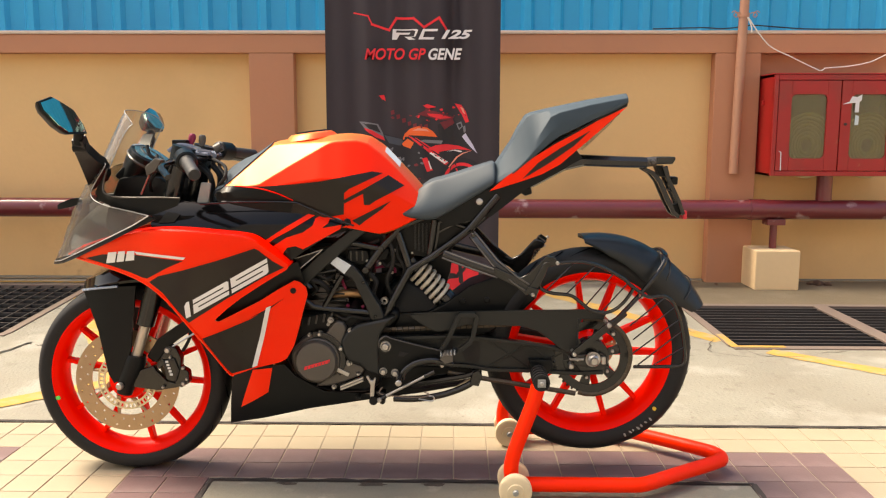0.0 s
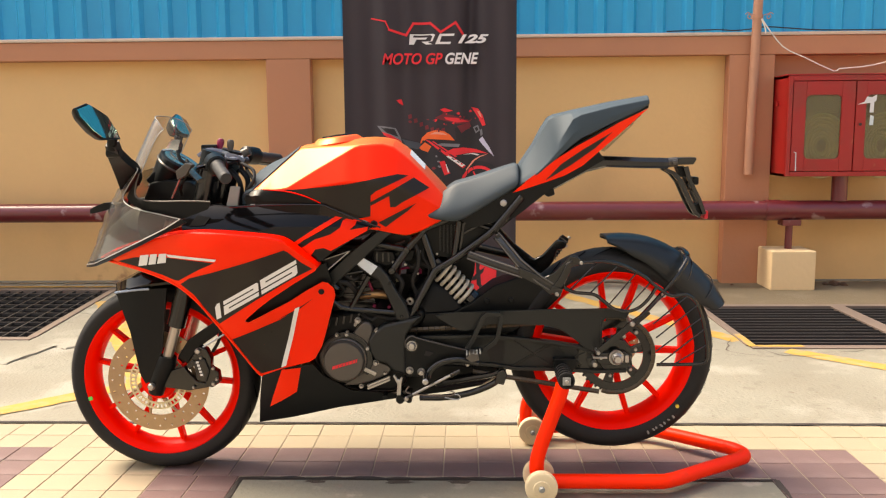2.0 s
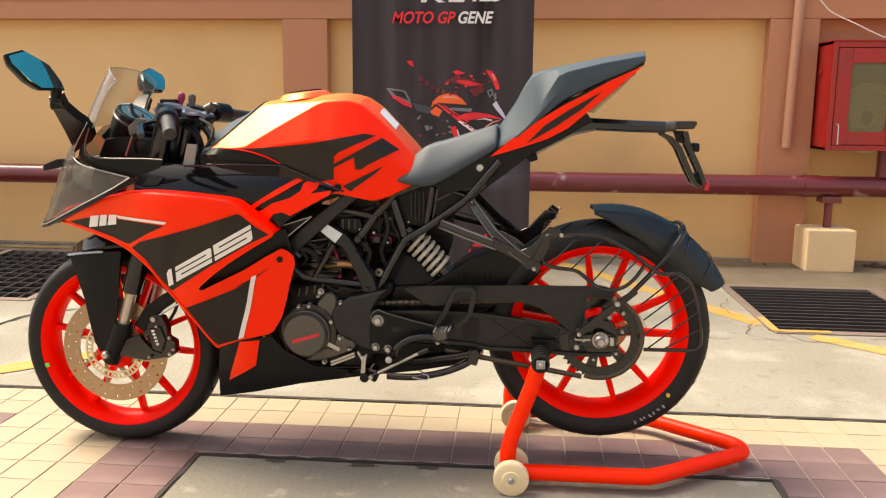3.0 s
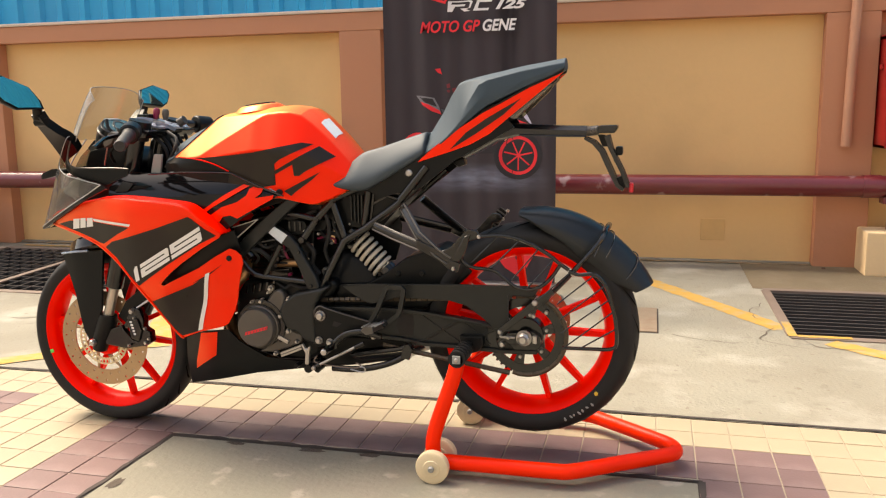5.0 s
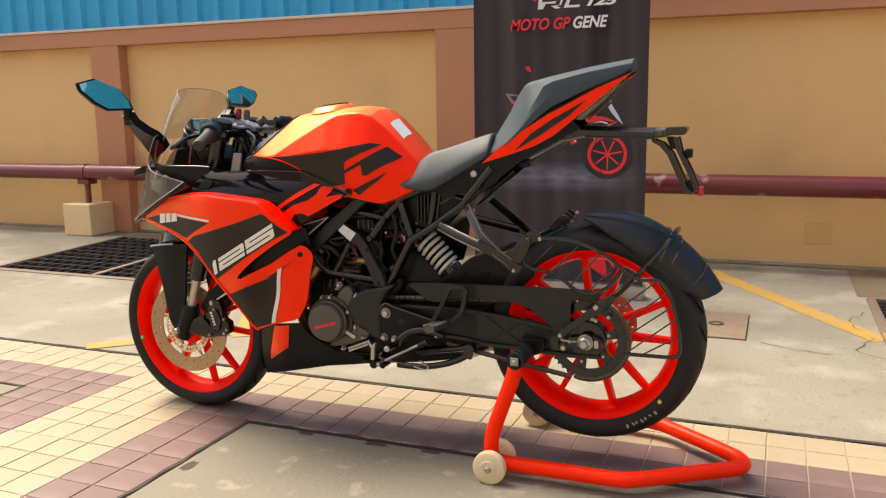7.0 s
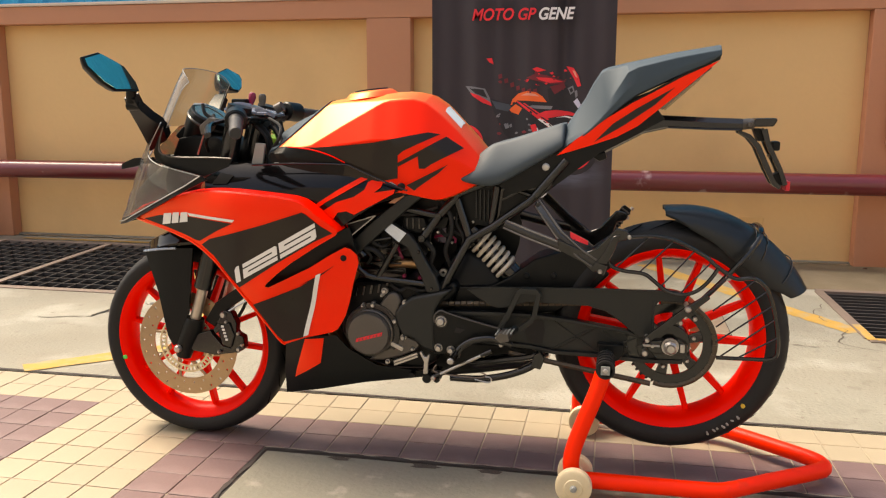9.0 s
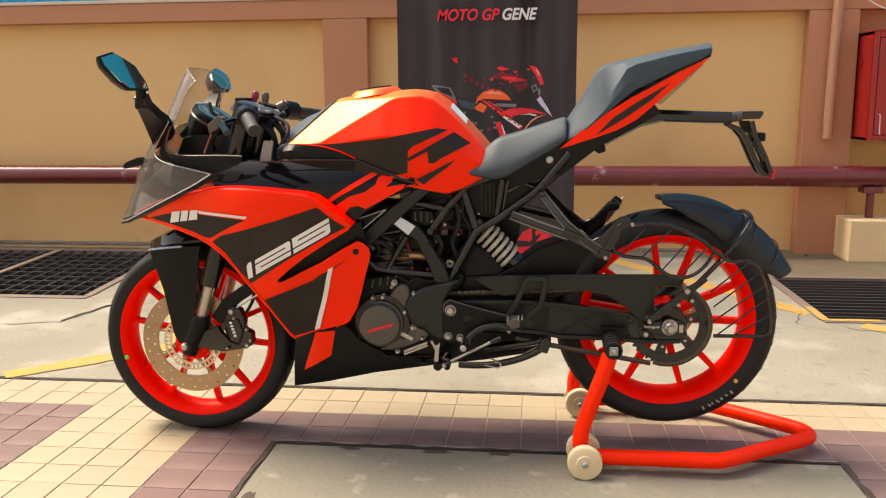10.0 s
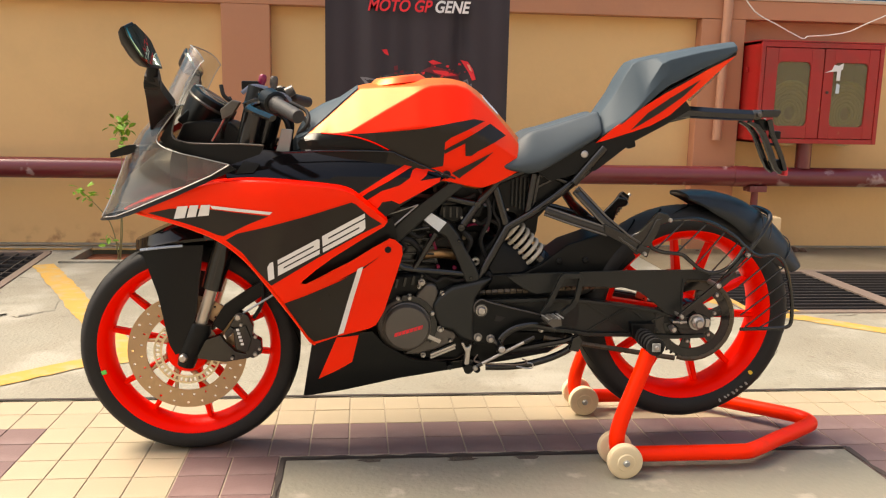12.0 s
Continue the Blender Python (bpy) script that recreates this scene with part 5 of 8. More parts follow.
def fairing():
    crest = [(-1.091, 0.68), (-1.027, 0.71), (-0.967, 0.728), (-0.909, 0.744), (-0.853, 0.756), (-0.797, 0.762), (-0.728, 0.763), (-0.661, 0.759), (-0.58, 0.752), (-0.546, 0.747), (-0.523, 0.739), (-0.499, 0.722), (-0.471, 0.698), (-0.446, 0.677), (-0.435, 0.666)]
    outline = crest + [(-0.443, 0.654), (-0.499, 0.621), (-0.568, 0.576), (-0.61, 0.544), (-0.644, 0.514), (-0.648, 0.507), (-0.638, 0.505), (-0.61, 0.519), (-0.527, 0.56), (-0.47, 0.596), (-0.428, 0.619), (-0.413, 0.614), (-0.397, 0.598), (-0.394, 0.577), (-0.409, 0.525), (-0.425, 0.47), (-0.439, 0.425), (-0.46, 0.388), (-0.476, 0.379), (-0.556, 0.358), (-0.617, 0.334), (-0.631, 0.345), (-0.67, 0.408), (-0.71, 0.468), (-0.736, 0.506), (-0.776, 0.556), (-0.817, 0.592), (-0.859, 0.617), (-0.915, 0.638), (-0.972, 0.654), (-1.031, 0.666), (-1.07, 0.673)]
    slot = [(-0.42, 0.67), (-0.499, 0.638), (-0.568, 0.594), (-0.631, 0.546), (-0.668, 0.503), (-0.646, 0.486), (-0.597, 0.499), (-0.519, 0.541), (-0.463, 0.577), (-0.405, 0.603)]
    crease = [(-0.555, 0.511), (-0.498, 0.543), (-0.456, 0.57), (-0.498, 0.5385)]
    for s in (-1, 1):
        f = part("side_fairing", sheet(outline, fair, s, 0, 0.004, 0.028), ORANGE, BIKE, "glossy orange side fairing with charcoal graphics")
        part("air_slot", sheet(slot, lambda x, z: interp(x, FAIR_X) * interp(z, FAIR_Z), s, -0.046, 0.006), PLASTIC, f, "black air slot")
        # black sliver paints the thin shade line below the slot
        part("panel_crease", sheet(crease, fair, s, 0.0012, 0.003), PLASTIC, f)
        dec = lambda poly, m, off=0.0015, nm="graphic", lb="": part(nm, sheet(poly, fair, s, off, 0.0008, 0.028), m, f, lb)
        dec([(-1.027, 0.673), (-0.97, 0.687), (-0.912, 0.692), (-0.867, 0.69), (-0.723, 0.679), (-0.773, 0.657), (-0.836, 0.624), (-0.852, 0.626), (-0.887, 0.639), (-0.943, 0.655)], DECAL, lb="charcoal graphic")
        dec([(-0.831, 0.614), (-0.802, 0.632), (-0.731, 0.651), (-0.635, 0.679), (-0.523, 0.716), (-0.513, 0.711), (-0.478, 0.68), (-0.449, 0.661), (-0.499, 0.637), (-0.609, 0.573), (-0.722, 0.501), (-0.756, 0.54), (-0.792, 0.585)], DECAL, lb="charcoal graphic")
        dec([(-0.692, 0.451), (-0.611, 0.484), (-0.555, 0.507), (-0.498, 0.543), (-0.553, 0.363), (-0.56, 0.36), (-0.62, 0.341), (-0.633, 0.356), (-0.668, 0.412)], DECAL, lb="charcoal graphic")
        dec([(-0.866, 0.7), (-0.713, 0.69), (-0.72, 0.683), (-0.861, 0.692)], DECAL_WHITE, 0.003, "stripe", "white stripe")
        dec([(-0.508, 0.542), (-0.494, 0.548), (-0.544, 0.368), (-0.559, 0.362)], DECAL_WHITE, 0.003, "stripe", "white stripe")
        for poly in ([(-0.96, 0.662), (-0.932, 0.666), (-0.922, 0.697), (-0.949, 0.694)], [(-0.927, 0.667), (-0.904, 0.67), (-0.895, 0.7), (-0.917, 0.698)], [(-0.899, 0.671), (-0.871, 0.675), (-0.866, 0.702), (-0.889, 0.7)]):
            dec(poly, DECAL_WHITE, 0.003, "emblem_block", "white emblem block")     # maker's mark as plain blocks
        if s < 0:
            for poly in block_digits():
                dec(poly, DECAL_WHITE, 0.003, "figure", "white figure of the number 125")
        rim = smooth_line([(x, s * (fair(x, z) + 0.001), z) for x, z in ((-1.091, 0.679), (-1.07, 0.673), (-1.031, 0.666), (-0.972, 0.654), (-0.915, 0.638), (-0.859, 0.617), (-0.817, 0.592), (-0.776, 0.556), (-0.736, 0.506), (-0.71, 0.468), (-0.67, 0.408), (-0.631, 0.345), (-0.617, 0.334))], 4)
        part("edge_bead", tube(rim, 0.0035, 8), ORANGE, f)
        lip = [(x, z, fair(x, z)) for x, z in smooth_line([Vector(p) for p in crest], 2)]
        part("crest_lip", loft([[(x, s * (w + 0.001), z - 0.002), (x, s * (w - 0.003), z + 0.002), (x, s * max(0.0, w - 0.06), z + 0.004), (x, s * max(0.0, w - 0.06), z)] for x, z, w in lip]), RIMRED, f)
        part("bolt", bolt(-0.432, s * fair(-0.432, 0.59), 0.59, 0.0105, 0.004, s), PLASTIC, f)
        # black upper panel between the nose and the tank
        up = [(-0.835, 0.79), (-0.775, 0.835), (-0.7, 0.829), (-0.64, 0.832), (-0.52, 0.836), (-0.43, 0.834), (-0.35, 0.806), (-0.282, 0.772), (-0.33, 0.745), (-0.4, 0.7), (-0.445, 0.668), (-0.51, 0.722), (-0.6, 0.754), (-0.68, 0.763), (-0.83, 0.762)]
        u = part("upper_panel", sheet(up, panel_w, s, -0.004, 0.004), GLOSS, BIKE, "gloss black upper fairing panel")
        part("panel_edge", tube(smooth_line([(x, s * (panel_w(x, z) - 0.002), z) for x, z in ((-0.64, 0.833), (-0.52, 0.837), (-0.43, 0.835), (-0.35, 0.807), (-0.285, 0.774))], 4), 0.002, 6), BRACKET, u)
        deck = [((-0.835, 0.788), 0.03), ((-0.775, 0.833), 0.04), ((-0.7, 0.828), 0.05), ((-0.64, 0.831), 0.05), ((-0.52, 0.835), 0.05), ((-0.43, 0.833), 0.045), ((-0.35, 0.805), 0.035), ((-0.285, 0.773), 0.02)]
        part("panel_deck", loft([[(x, s * (panel_w(x, z) - 0.003), z), (x, s * (panel_w(x, z) - 0.003 - d), z + 0.003), (x, s * (panel_w(x, z) - 0.003 - d), z - 0.002), (x, s * (panel_w(x, z) - 0.004), z - 0.004)] for (x, z), d in deck]), GLOSS, u)
        for x, z in ((-0.422, 0.813), (-0.283, 0.778)):
            part("bolt", bolt(x, s * (panel_w(x, z) - 0.003), z, 0.013, 0.006, s), PLASTIC, u)
        for poly in ([(-0.511, 0.728), (-0.449, 0.768), (-0.328, 0.838), (-0.331, 0.819), (-0.368, 0.800), (-0.432, 0.762), (-0.481, 0.735), (-0.510, 0.714)],
                     [(-0.503, 0.703), (-0.449, 0.738), (-0.404, 0.752), (-0.378, 0.770), (-0.371, 0.789), (-0.333, 0.811), (-0.329, 0.795), (-0.336, 0.776), (-0.352, 0.763), (-0.299, 0.771), (-0.302, 0.760), (-0.352, 0.733), (-0.404, 0.705), (-0.424, 0.714), (-0.447, 0.710), (-0.460, 0.692), (-0.449, 0.668), (-0.468, 0.679)]):
            part("graphic", sheet(poly, panel_w, s, 0.0, 0.001), ORANGE, u, "orange graphic")
        part("highlight_vent", sheet([(-0.81, 0.775), (-0.765, 0.778), (-0.75, 0.8), (-0.79, 0.806)], panel_w, s, 0.0, 0.001), PLASTIC, u)
        # belly pan
        bel = [(-0.655, 0.16), (-0.628, 0.325), (-0.55, 0.358), (-0.47, 0.366), (-0.44, 0.33), (-0.36, 0.28), (-0.225, 0.263), (-0.222, 0.25), (-0.4, 0.225)]
        bw = lambda x, z: interp(x, ((-0.66, 0.12), (-0.55, 0.155), (-0.4, 0.15), (-0.22, 0.12))) * interp(z, ((0.15, 0.5), (0.25, 0.85), (0.36, 1.0)))
        b = part("belly_pan", sheet(bel, bw, s, 0, 0.005), PLASTIC, BIKE, "black belly pan with an orange flash")
        part("graphic", sheet([(-0.562, 0.35), (-0.505, 0.357), (-0.522, 0.28), (-0.612, 0.222)], bw, s, 0.002, 0.001), ORANGE, b, "orange flash")
    part("belly_floor", loft([[(x, y, z) for y, z in ((-w, zb + 0.02), (w, zb + 0.02), (w * 0.6, zb), (-w * 0.6, zb))] for x, w, zb in ((-0.65, 0.05, 0.165), (-0.4, 0.07, 0.215), (-0.22, 0.07, 0.24))]), PLASTIC, BIKE)


fairing()


def nose():
    low = [(-1.178, 0.645), (-1.16, 0.683), (-1.134, 0.74), (-1.106, 0.807), (-1.065, 0.87), (-1.015, 0.925), (-0.985, 0.938), (-0.938, 0.937), (-0.974, 0.89), (-0.996, 0.858), (-0.981, 0.84), (-0.936, 0.827), (-0.888, 0.818), (-0.815, 0.801), (-0.858, 0.774), (-0.939, 0.736), (-1.062, 0.681), (-1.118, 0.658)]
    for s in (-1, 1):
        v = part("nose_visor", sheet(low, visor_w, s, 0.004, 0.003, 0.025), SMOKE, BIKE, "smoke tinted clear nose visor with bright edge")
        v.visible_shadow = False
        edge = smooth_line([(x, s * (visor_w(x, z) + 0.004), z) for x, z in ((-1.0, 0.932), (-0.985, 0.938), (-0.938, 0.937), (-0.974, 0.89), (-0.996, 0.858), (-0.981, 0.84), (-0.936, 0.827), (-0.888, 0.818), (-0.815, 0.801))], 5)
        part("visor_edge", tube(edge, 0.0013, 6), BRACKET, v, "bright polished edge")
        ridge = [(x, 0, z) for x, z in ((-1.182, 0.645), (-1.162, 0.683), (-1.138, 0.74), (-1.11, 0.807), (-1.069, 0.87), (-1.019, 0.927))]
        part("visor_ridge", tube(ridge, 0.0022, 6), ALU, v) if s < 0 else None
        part("visor_seam", tube([(x, s * (visor_w(x, z) + 0.009), z) for x, z in ((-1.16, 0.65), (-1.118, 0.659), (-1.062, 0.682), (-0.939, 0.737), (-0.858, 0.775), (-0.815, 0.801))], 0.0016, 6), ALU, v)
        inner = [(-0.94, 0.93), (-0.95, 0.9), (-0.956, 0.87), (-0.944, 0.856), (-0.9, 0.848), (-0.79, 0.848), (-0.735, 0.846), (-0.745, 0.826), (-0.815, 0.799), (-0.888, 0.816), (-0.936, 0.825), (-0.979, 0.838), (-0.994, 0.857), (-0.972, 0.89), (-0.938, 0.935)]
        part("cockpit_cowl", sheet(inner, lambda x, z: max(0.004, visor_w(x, z) - 0.022), s, 0, 0.004), PLASTIC, BIKE, "black inner cockpit cowl")
        rim = [(x, s * (max(0.004, visor_w(x, z) - 0.022) + 0.001), z) for x, z in ((-0.941, 0.927), (-0.951, 0.9), (-0.956, 0.87), (-0.944, 0.857), (-0.9, 0.849), (-0.79, 0.849), (-0.737, 0.847))]
        # grey tube paints the highlight along the black cowl's rim
        part("cowl_rim", tube(smooth_line(rim, 4), 0.0022, 6), ENGINE, BIKE)
        lip = [(-1.185, 0.636), (-1.11, 0.652), (-1.058, 0.672), (-0.94, 0.724), (-0.86, 0.762), (-0.8, 0.79), (-0.815, 0.8), (-0.858, 0.775), (-0.939, 0.738), (-1.062, 0.684), (-1.165, 0.655)]
        part("nose_lip", sheet(lip, lambda x, z: max(0.006, visor_w(x, z)), s, 0.0045, 0.012), PLASTIC, BIKE, "black lip under the visor")
        ts = part("turn_signal", tube([(-1.03, s * 0.085, 0.832), (-1.075, s * 0.079, 0.828)], 0.009, 10), PLASTIC, BIKE, "black stalk turn signal")
        part("signal_head", loft([[(x, s * (0.08 + dy), z + dz) for dy, dz in ((-w, -h), (w, -h), (w, h), (-w, h))] for x, z, w, h in ((-1.066, 0.829, 0.007, 0.009), (-1.085, 0.825, 0.012, 0.012), (-1.118, 0.815, 0.011, 0.009), (-1.13, 0.811, 0.006, 0.006))]), PLASTIC, ts)
    part("headlamp", loft([[(x, w * math.cos(t), z + h * math.sin(t)) for t in (2 * math.pi * k / 20 for k in range(20))] for x, w, h, z in ((-1.13, 0.03, 0.02, 0.7), (-1.1, 0.07, 0.04, 0.72), (-1.04, 0.1, 0.06, 0.75), (-0.98, 0.11, 0.07, 0.77))]), ENGINE, BIKE, "headlamp behind the visor")
    # windscreen
    rings = []
    for layer in (0, 0.0015):
        for j in range(9):
            t = j / 8
            row = []
            for i in range(17):
                u = -1 + 2 * i / 16
                w = (0.142 - 0.004 * t - 0.012 * t ** 6) * math.sin(u * 1.45) / math.sin(1.45)
                x = -1.02 + 0.085 * t + (0.07 - 0.02 * t) * u * u + layer
                z = 0.925 + 0.165 * t - 0.02 * t * abs(u) ** 2 - 0.022 * t ** 4 * abs(u) ** 7
                row.append((x, w, z))
            rings.append((layer, row))
    front = [r for q, r in rings if q == 0]
    back = [r for q, r in rings if q > 0]
    bm = loft([f + b[::-1] for f, b in zip(front, back)])
    scr = part("windscreen", bm, SCREEN, BIKE, "clear acrylic windscreen")
    scr.visible_shadow = False
    rim = [r[0] for r in front] + front[-1][1:-1] + [r[-1] for r in front[::-1]]
    part("screen_edge", tube(rim, 0.0013, 6), BRACKET, scr)


nose()


# ---- cockpit ----
def cockpit():
    n, v, c = Vector((0.55, 0, 0.835)), Vector((-0.835, 0, 0.55)), Vector((-0.885, 0, 0.953))
    oval = lambda a, b, off, q=28: [c + n * off + v * (0.88 * b * math.sin(t) + 0.006 * math.sin(2 * t)) + Vector((0, 0.9 * a * math.cos(t), 0)) for t in (2 * math.pi * k / q for k in range(q))]
    d = part("dashboard", loft([oval(0.05, 0.034, -0.095), oval(0.085, 0.058, -0.078), oval(0.1, 0.069, -0.03), oval(0.104, 0.072, -0.008), oval(0.103, 0.071, 0.004), oval(0.096, 0.064, 0.0085)]), PLASTIC, BIKE, "black instrument cluster")
    part("display", loft([oval(0.093, 0.061, 0.0075), oval(0.093, 0.061, 0.0095)]), DIAL, d, "dark glossy dial glass")
    part("dial_ring", loft([oval(0.045, 0.045, 0.0098), oval(0.045, 0.045, 0.0112), oval(0.038, 0.038, 0.0112)], False), ENGINE, d)
    part("bezel_groove", loft([oval(0.1035, 0.0715, -0.018), oval(0.1065, 0.0745, -0.014), oval(0.1035, 0.0715, -0.01)], False), ENGINE, d)
    part("warning_strip", loft([[c + n * q + v * 0.047 + Vector((0, y, 0)) for y in (-0.045, 0.045)] + [c + n * q + v * 0.054 + Vector((0, y, 0)) for y in (0.03, -0.03)] for q in (0.0098, 0.0112)]), SMOKEGREY, d)
    part("lamp_housing", prism([(-0.972, 0.845), (-0.95, 0.895), (-0.9, 0.905), (-0.83, 0.9), (-0.79, 0.86), (-0.8, 0.82), (-0.95, 0.82)], -0.085, 0.085, 0.01), PLASTIC, BIKE, "black back of the headlamp housing")
    part("cluster_bracket", prism([(-0.94, 0.93), (-0.84, 0.9), (-0.82, 0.86), (-0.9, 0.85), (-0.97, 0.9)], -0.07, 0.07, 0.008), PLASTIC, BIKE)
    part("top_clamp", join(prism([(-0.8, 0.945), (-0.76, 0.965), (-0.7, 0.955), (-0.72, 0.93)], -0.135, 0.135, 0.008)), SATIN, BIKE, "black top fork clamp")
    part("steering_column", tube([(-0.83, 0, 0.6), (-0.735, 0, 0.95)], 0.035, 18), SATIN, BIKE)
    for s in (-1, 1):
        tip, root = (Vector((-0.643, -0.362, 0.922)), Vector((-0.758, -0.11, 0.972))) if s < 0 else (Vector((-0.665, 0.352, 0.952)), Vector((-0.76, 0.11, 0.975)))
        d2 = (tip - root).normalized()
        h = part("handlebar", tube([root, tip], 0.012, 14), SATIN, BIKE, "black clip-on handlebar")
        g0 = root.lerp(tip, 0.5)
        n = 14
        part("grip", tube([g0 + (tip - g0) * (k / n) for k in range(n + 1)], 0.016, 18, radii=[0.022] + [0.0158 if k % 2 else 0.0166 for k in range(1, n)] + [0.0162]), GRIP, h, "dark grey ribbed rubber grip")
        part("bar_end", tube([tip, tip + d2 * 0.003, tip + d2 * 0.008], 0.0162, 18, radii=[0.0162, 0.0162, 0.0138]), GRIP, h)
        sw = root.lerp(tip, 0.4)
        part("switch_pod", join(tube([sw - d2 * 0.03, sw - d2 * 0.026, sw + d2 * 0.026, sw + d2 * 0.03], 0.03, 14, radii=[0.024, 0.029, 0.029, 0.024])), PLASTIC, h, "black switch housing")
        part("lever", tube(smooth_line([sw + Vector((-0.035, 0, -0.005)), sw + Vector((-0.05, s * 0.05, -0.015)), sw + Vector((0.0, s * 0.16, -0.03)), sw + Vector((0.02, s * 0.2, -0.035))], 5), 0.006, 8, 1.6), SATIN, h)
        part("bar_clamp", tube([(-0.765, s * 0.1, 0.93), (-0.75, s * 0.1, 0.985)], 0.033, 18), PLASTIC, BIKE)
    part("fluid_reservoir", box(-0.81, -0.767, -0.03, 0.03, 0.98, 1.004, 0.004), PLASTIC, BIKE, "black fluid reservoir")
    part("ignition", tube([(-0.76, 0, 0.96), (-0.753, 0, 0.985)], 0.02, 16), ALU, BIKE)
    part("starter_switch", tube([(-0.765, 0.0, 0.985), (-0.761, 0.0, 0.998), (-0.7585, 0.0, 1.008), (-0.757, 0.0, 1.017), (-0.756, 0.0, 1.022)], 0.012, 16, radii=[0.006, 0.0085, 0.0108, 0.01, 0.006]), PURPLE, BIKE, "dark red round plug")
    part("reservoir_cap", tube([(-0.731, 0.004, 0.985), (-0.73, 0.004, 1.0), (-0.729, 0.004, 1.012), (-0.728, 0.004, 1.018)], 0.013, 14, radii=[0.007, 0.0105, 0.0105, 0.007]), ENGINE, BIKE, "dark grey round knob")
    part("stem_nut", tube([(-0.7, 0.03, 0.975), (-0.68, 0.03, 0.985)], 0.014, 12), ENGINE, BIKE)
    rnd = random.Random(17)
    foil = [[(-0.79 + 0.1 * i / 8 + rnd.uniform(-0.003, 0.003), -0.075 + 0.15 * j / 6 + rnd.uniform(-0.004, 0.004), 0.985 - 0.022 * i / 8 + rnd.uniform(-0.005, 0.005)) for j in range(7)] for i in range(9)]
    part("wrapped_clamp", loft([row + [(x, y, z - 0.006) for x, y, z in row[::-1]] for row in foil]), FOIL, BIKE, "crumpled clear plastic wrap over the clamp", smooth=0)
    for line in (((-0.8, -0.09, 0.972), (-0.775, -0.075, 0.99), (-0.74, -0.05, 0.985)), ((-0.725, -0.06, 0.975), (-0.7, -0.05, 0.97), (-0.685, -0.02, 0.955))):
        part("wrap_fold", tube(smooth_line(line, 4), 0.006, 6, 0.5), FOIL, BIKE)
    part("cable_guide", tube(smooth_line([(-0.82, -0.13, 0.95), (-0.838, -0.135, 0.965), (-0.845, -0.13, 0.99)], 5), 0.005, 8, radii=None), RUBBER, BIKE)
    part("mounting_bracket", prism([(-0.716, 0.822), (-0.7, 0.886), (-0.672, 0.884), (-0.682, 0.822)], -0.122, -0.112, 0.003), BRACKET, BIKE, "bare grey alloy bracket")
    part("fluid_hose", tube(smooth_line([(-0.85, -0.1, 0.86), (-0.84, -0.13, 0.89), (-0.82, -0.12, 0.93), (-0.83, -0.1, 0.96)], 6), 0.005, 8), PLASTIC, BIKE)
    part("hand_lever_mount", join(prism([(-0.845, 0.93), (-0.815, 0.955), (-0.795, 0.95), (-0.815, 0.918), (-0.84, 0.905)], -0.16, -0.13, 0.004)), ENGINE, BIKE, "grey lever bracket")
    rnd = random.Random(4)
    for k in range(5):
        y = -0.06 + 0.03 * k
        part("cable", tube(smooth_line([(-0.74 + 0.01 * k, y, 0.94), (-0.68 + rnd.uniform(-0.02, 0.02), y * 1.2, 0.9), (-0.69, y, 0.84), (-0.7, y, 0.76)], 6), 0.0055, 8), RUBBER, BIKE)
    for k, line in enumerate((((-0.66, -0.1, 0.87), (-0.635, -0.11, 0.9), (-0.64, -0.09, 0.93), (-0.68, -0.07, 0.95)), ((-0.665, -0.1, 0.84), (-0.64, -0.115, 0.86), (-0.632, -0.1, 0.89), (-0.66, -0.08, 0.93)), ((-0.67, -0.09, 0.86), (-0.65, -0.1, 0.84), (-0.62, -0.1, 0.85), (-0.6, -0.08, 0.87)))):
        part("cable", tube(smooth_line(line, 6), 0.005, 8), RUBBER, BIKE)
    part("lever_rod", tube([(-0.835, -0.15, 0.91), (-0.872, -0.12, 0.852)], 0.0025, 6), ALU, BIKE, "thin bright rod")
    # mirrors
    for s in (-1, 1):
        rim = (((-1.022, 0.1, 0.866), (-0.965, 0.105, 0.9)), ((-1.018, 0.12, 0.888), (-0.955, 0.135, 0.924)), ((-1.012, 0.16, 0.925), (-0.952, 0.168, 0.945)), ((-1.005, 0.205, 0.962), (-0.957, 0.2, 0.96)), ((-1.002, 0.235, 0.99), (-0.965, 0.238, 0.985)), ((-0.994, 0.258, 1.012), (-0.964, 0.26, 1.01)))
        st = part("mirror_arm", loft([[(a[0], s * (a[1] - 0.01), a[2] + 0.008), (a[0], s * (a[1] + 0.01), a[2] - 0.008), (b[0], s * (b[1] + 0.012), b[2] - 0.009), (b[0], s * (b[1] - 0.012), b[2] + 0.009)] for a, b in rim]), PLASTIC, BIKE, "black mirror arm")
        part("mirror_joint", join(tube([(-0.982, s * 0.256, 0.995), (-0.974, s * 0.264, 1.03)], 0.0135, 14), tube([(-1.0, s * 0.243, 0.985), (-0.963, s * 0.243, 0.985)], 0.012, 12)), PLASTIC, st)
        if s < 0:
            C, nrm, out = Vector((-0.958, -0.262, 1.034)), Vector((0.97, -0.06, 0.275)).normalized(), Vector((0, -1, 0))
        else:
            C, nrm, out = Vector((-0.985, 0.265, 1.048)), Vector((0.83, 0.05, 0.55)).normalized(), Vector((0.12, 1.0, 0.0))
        out = (out - nrm * out.dot(nrm)).normalized()
        upv = nrm.cross(out) * (1 if nrm.cross(out).z > 0 else -1)
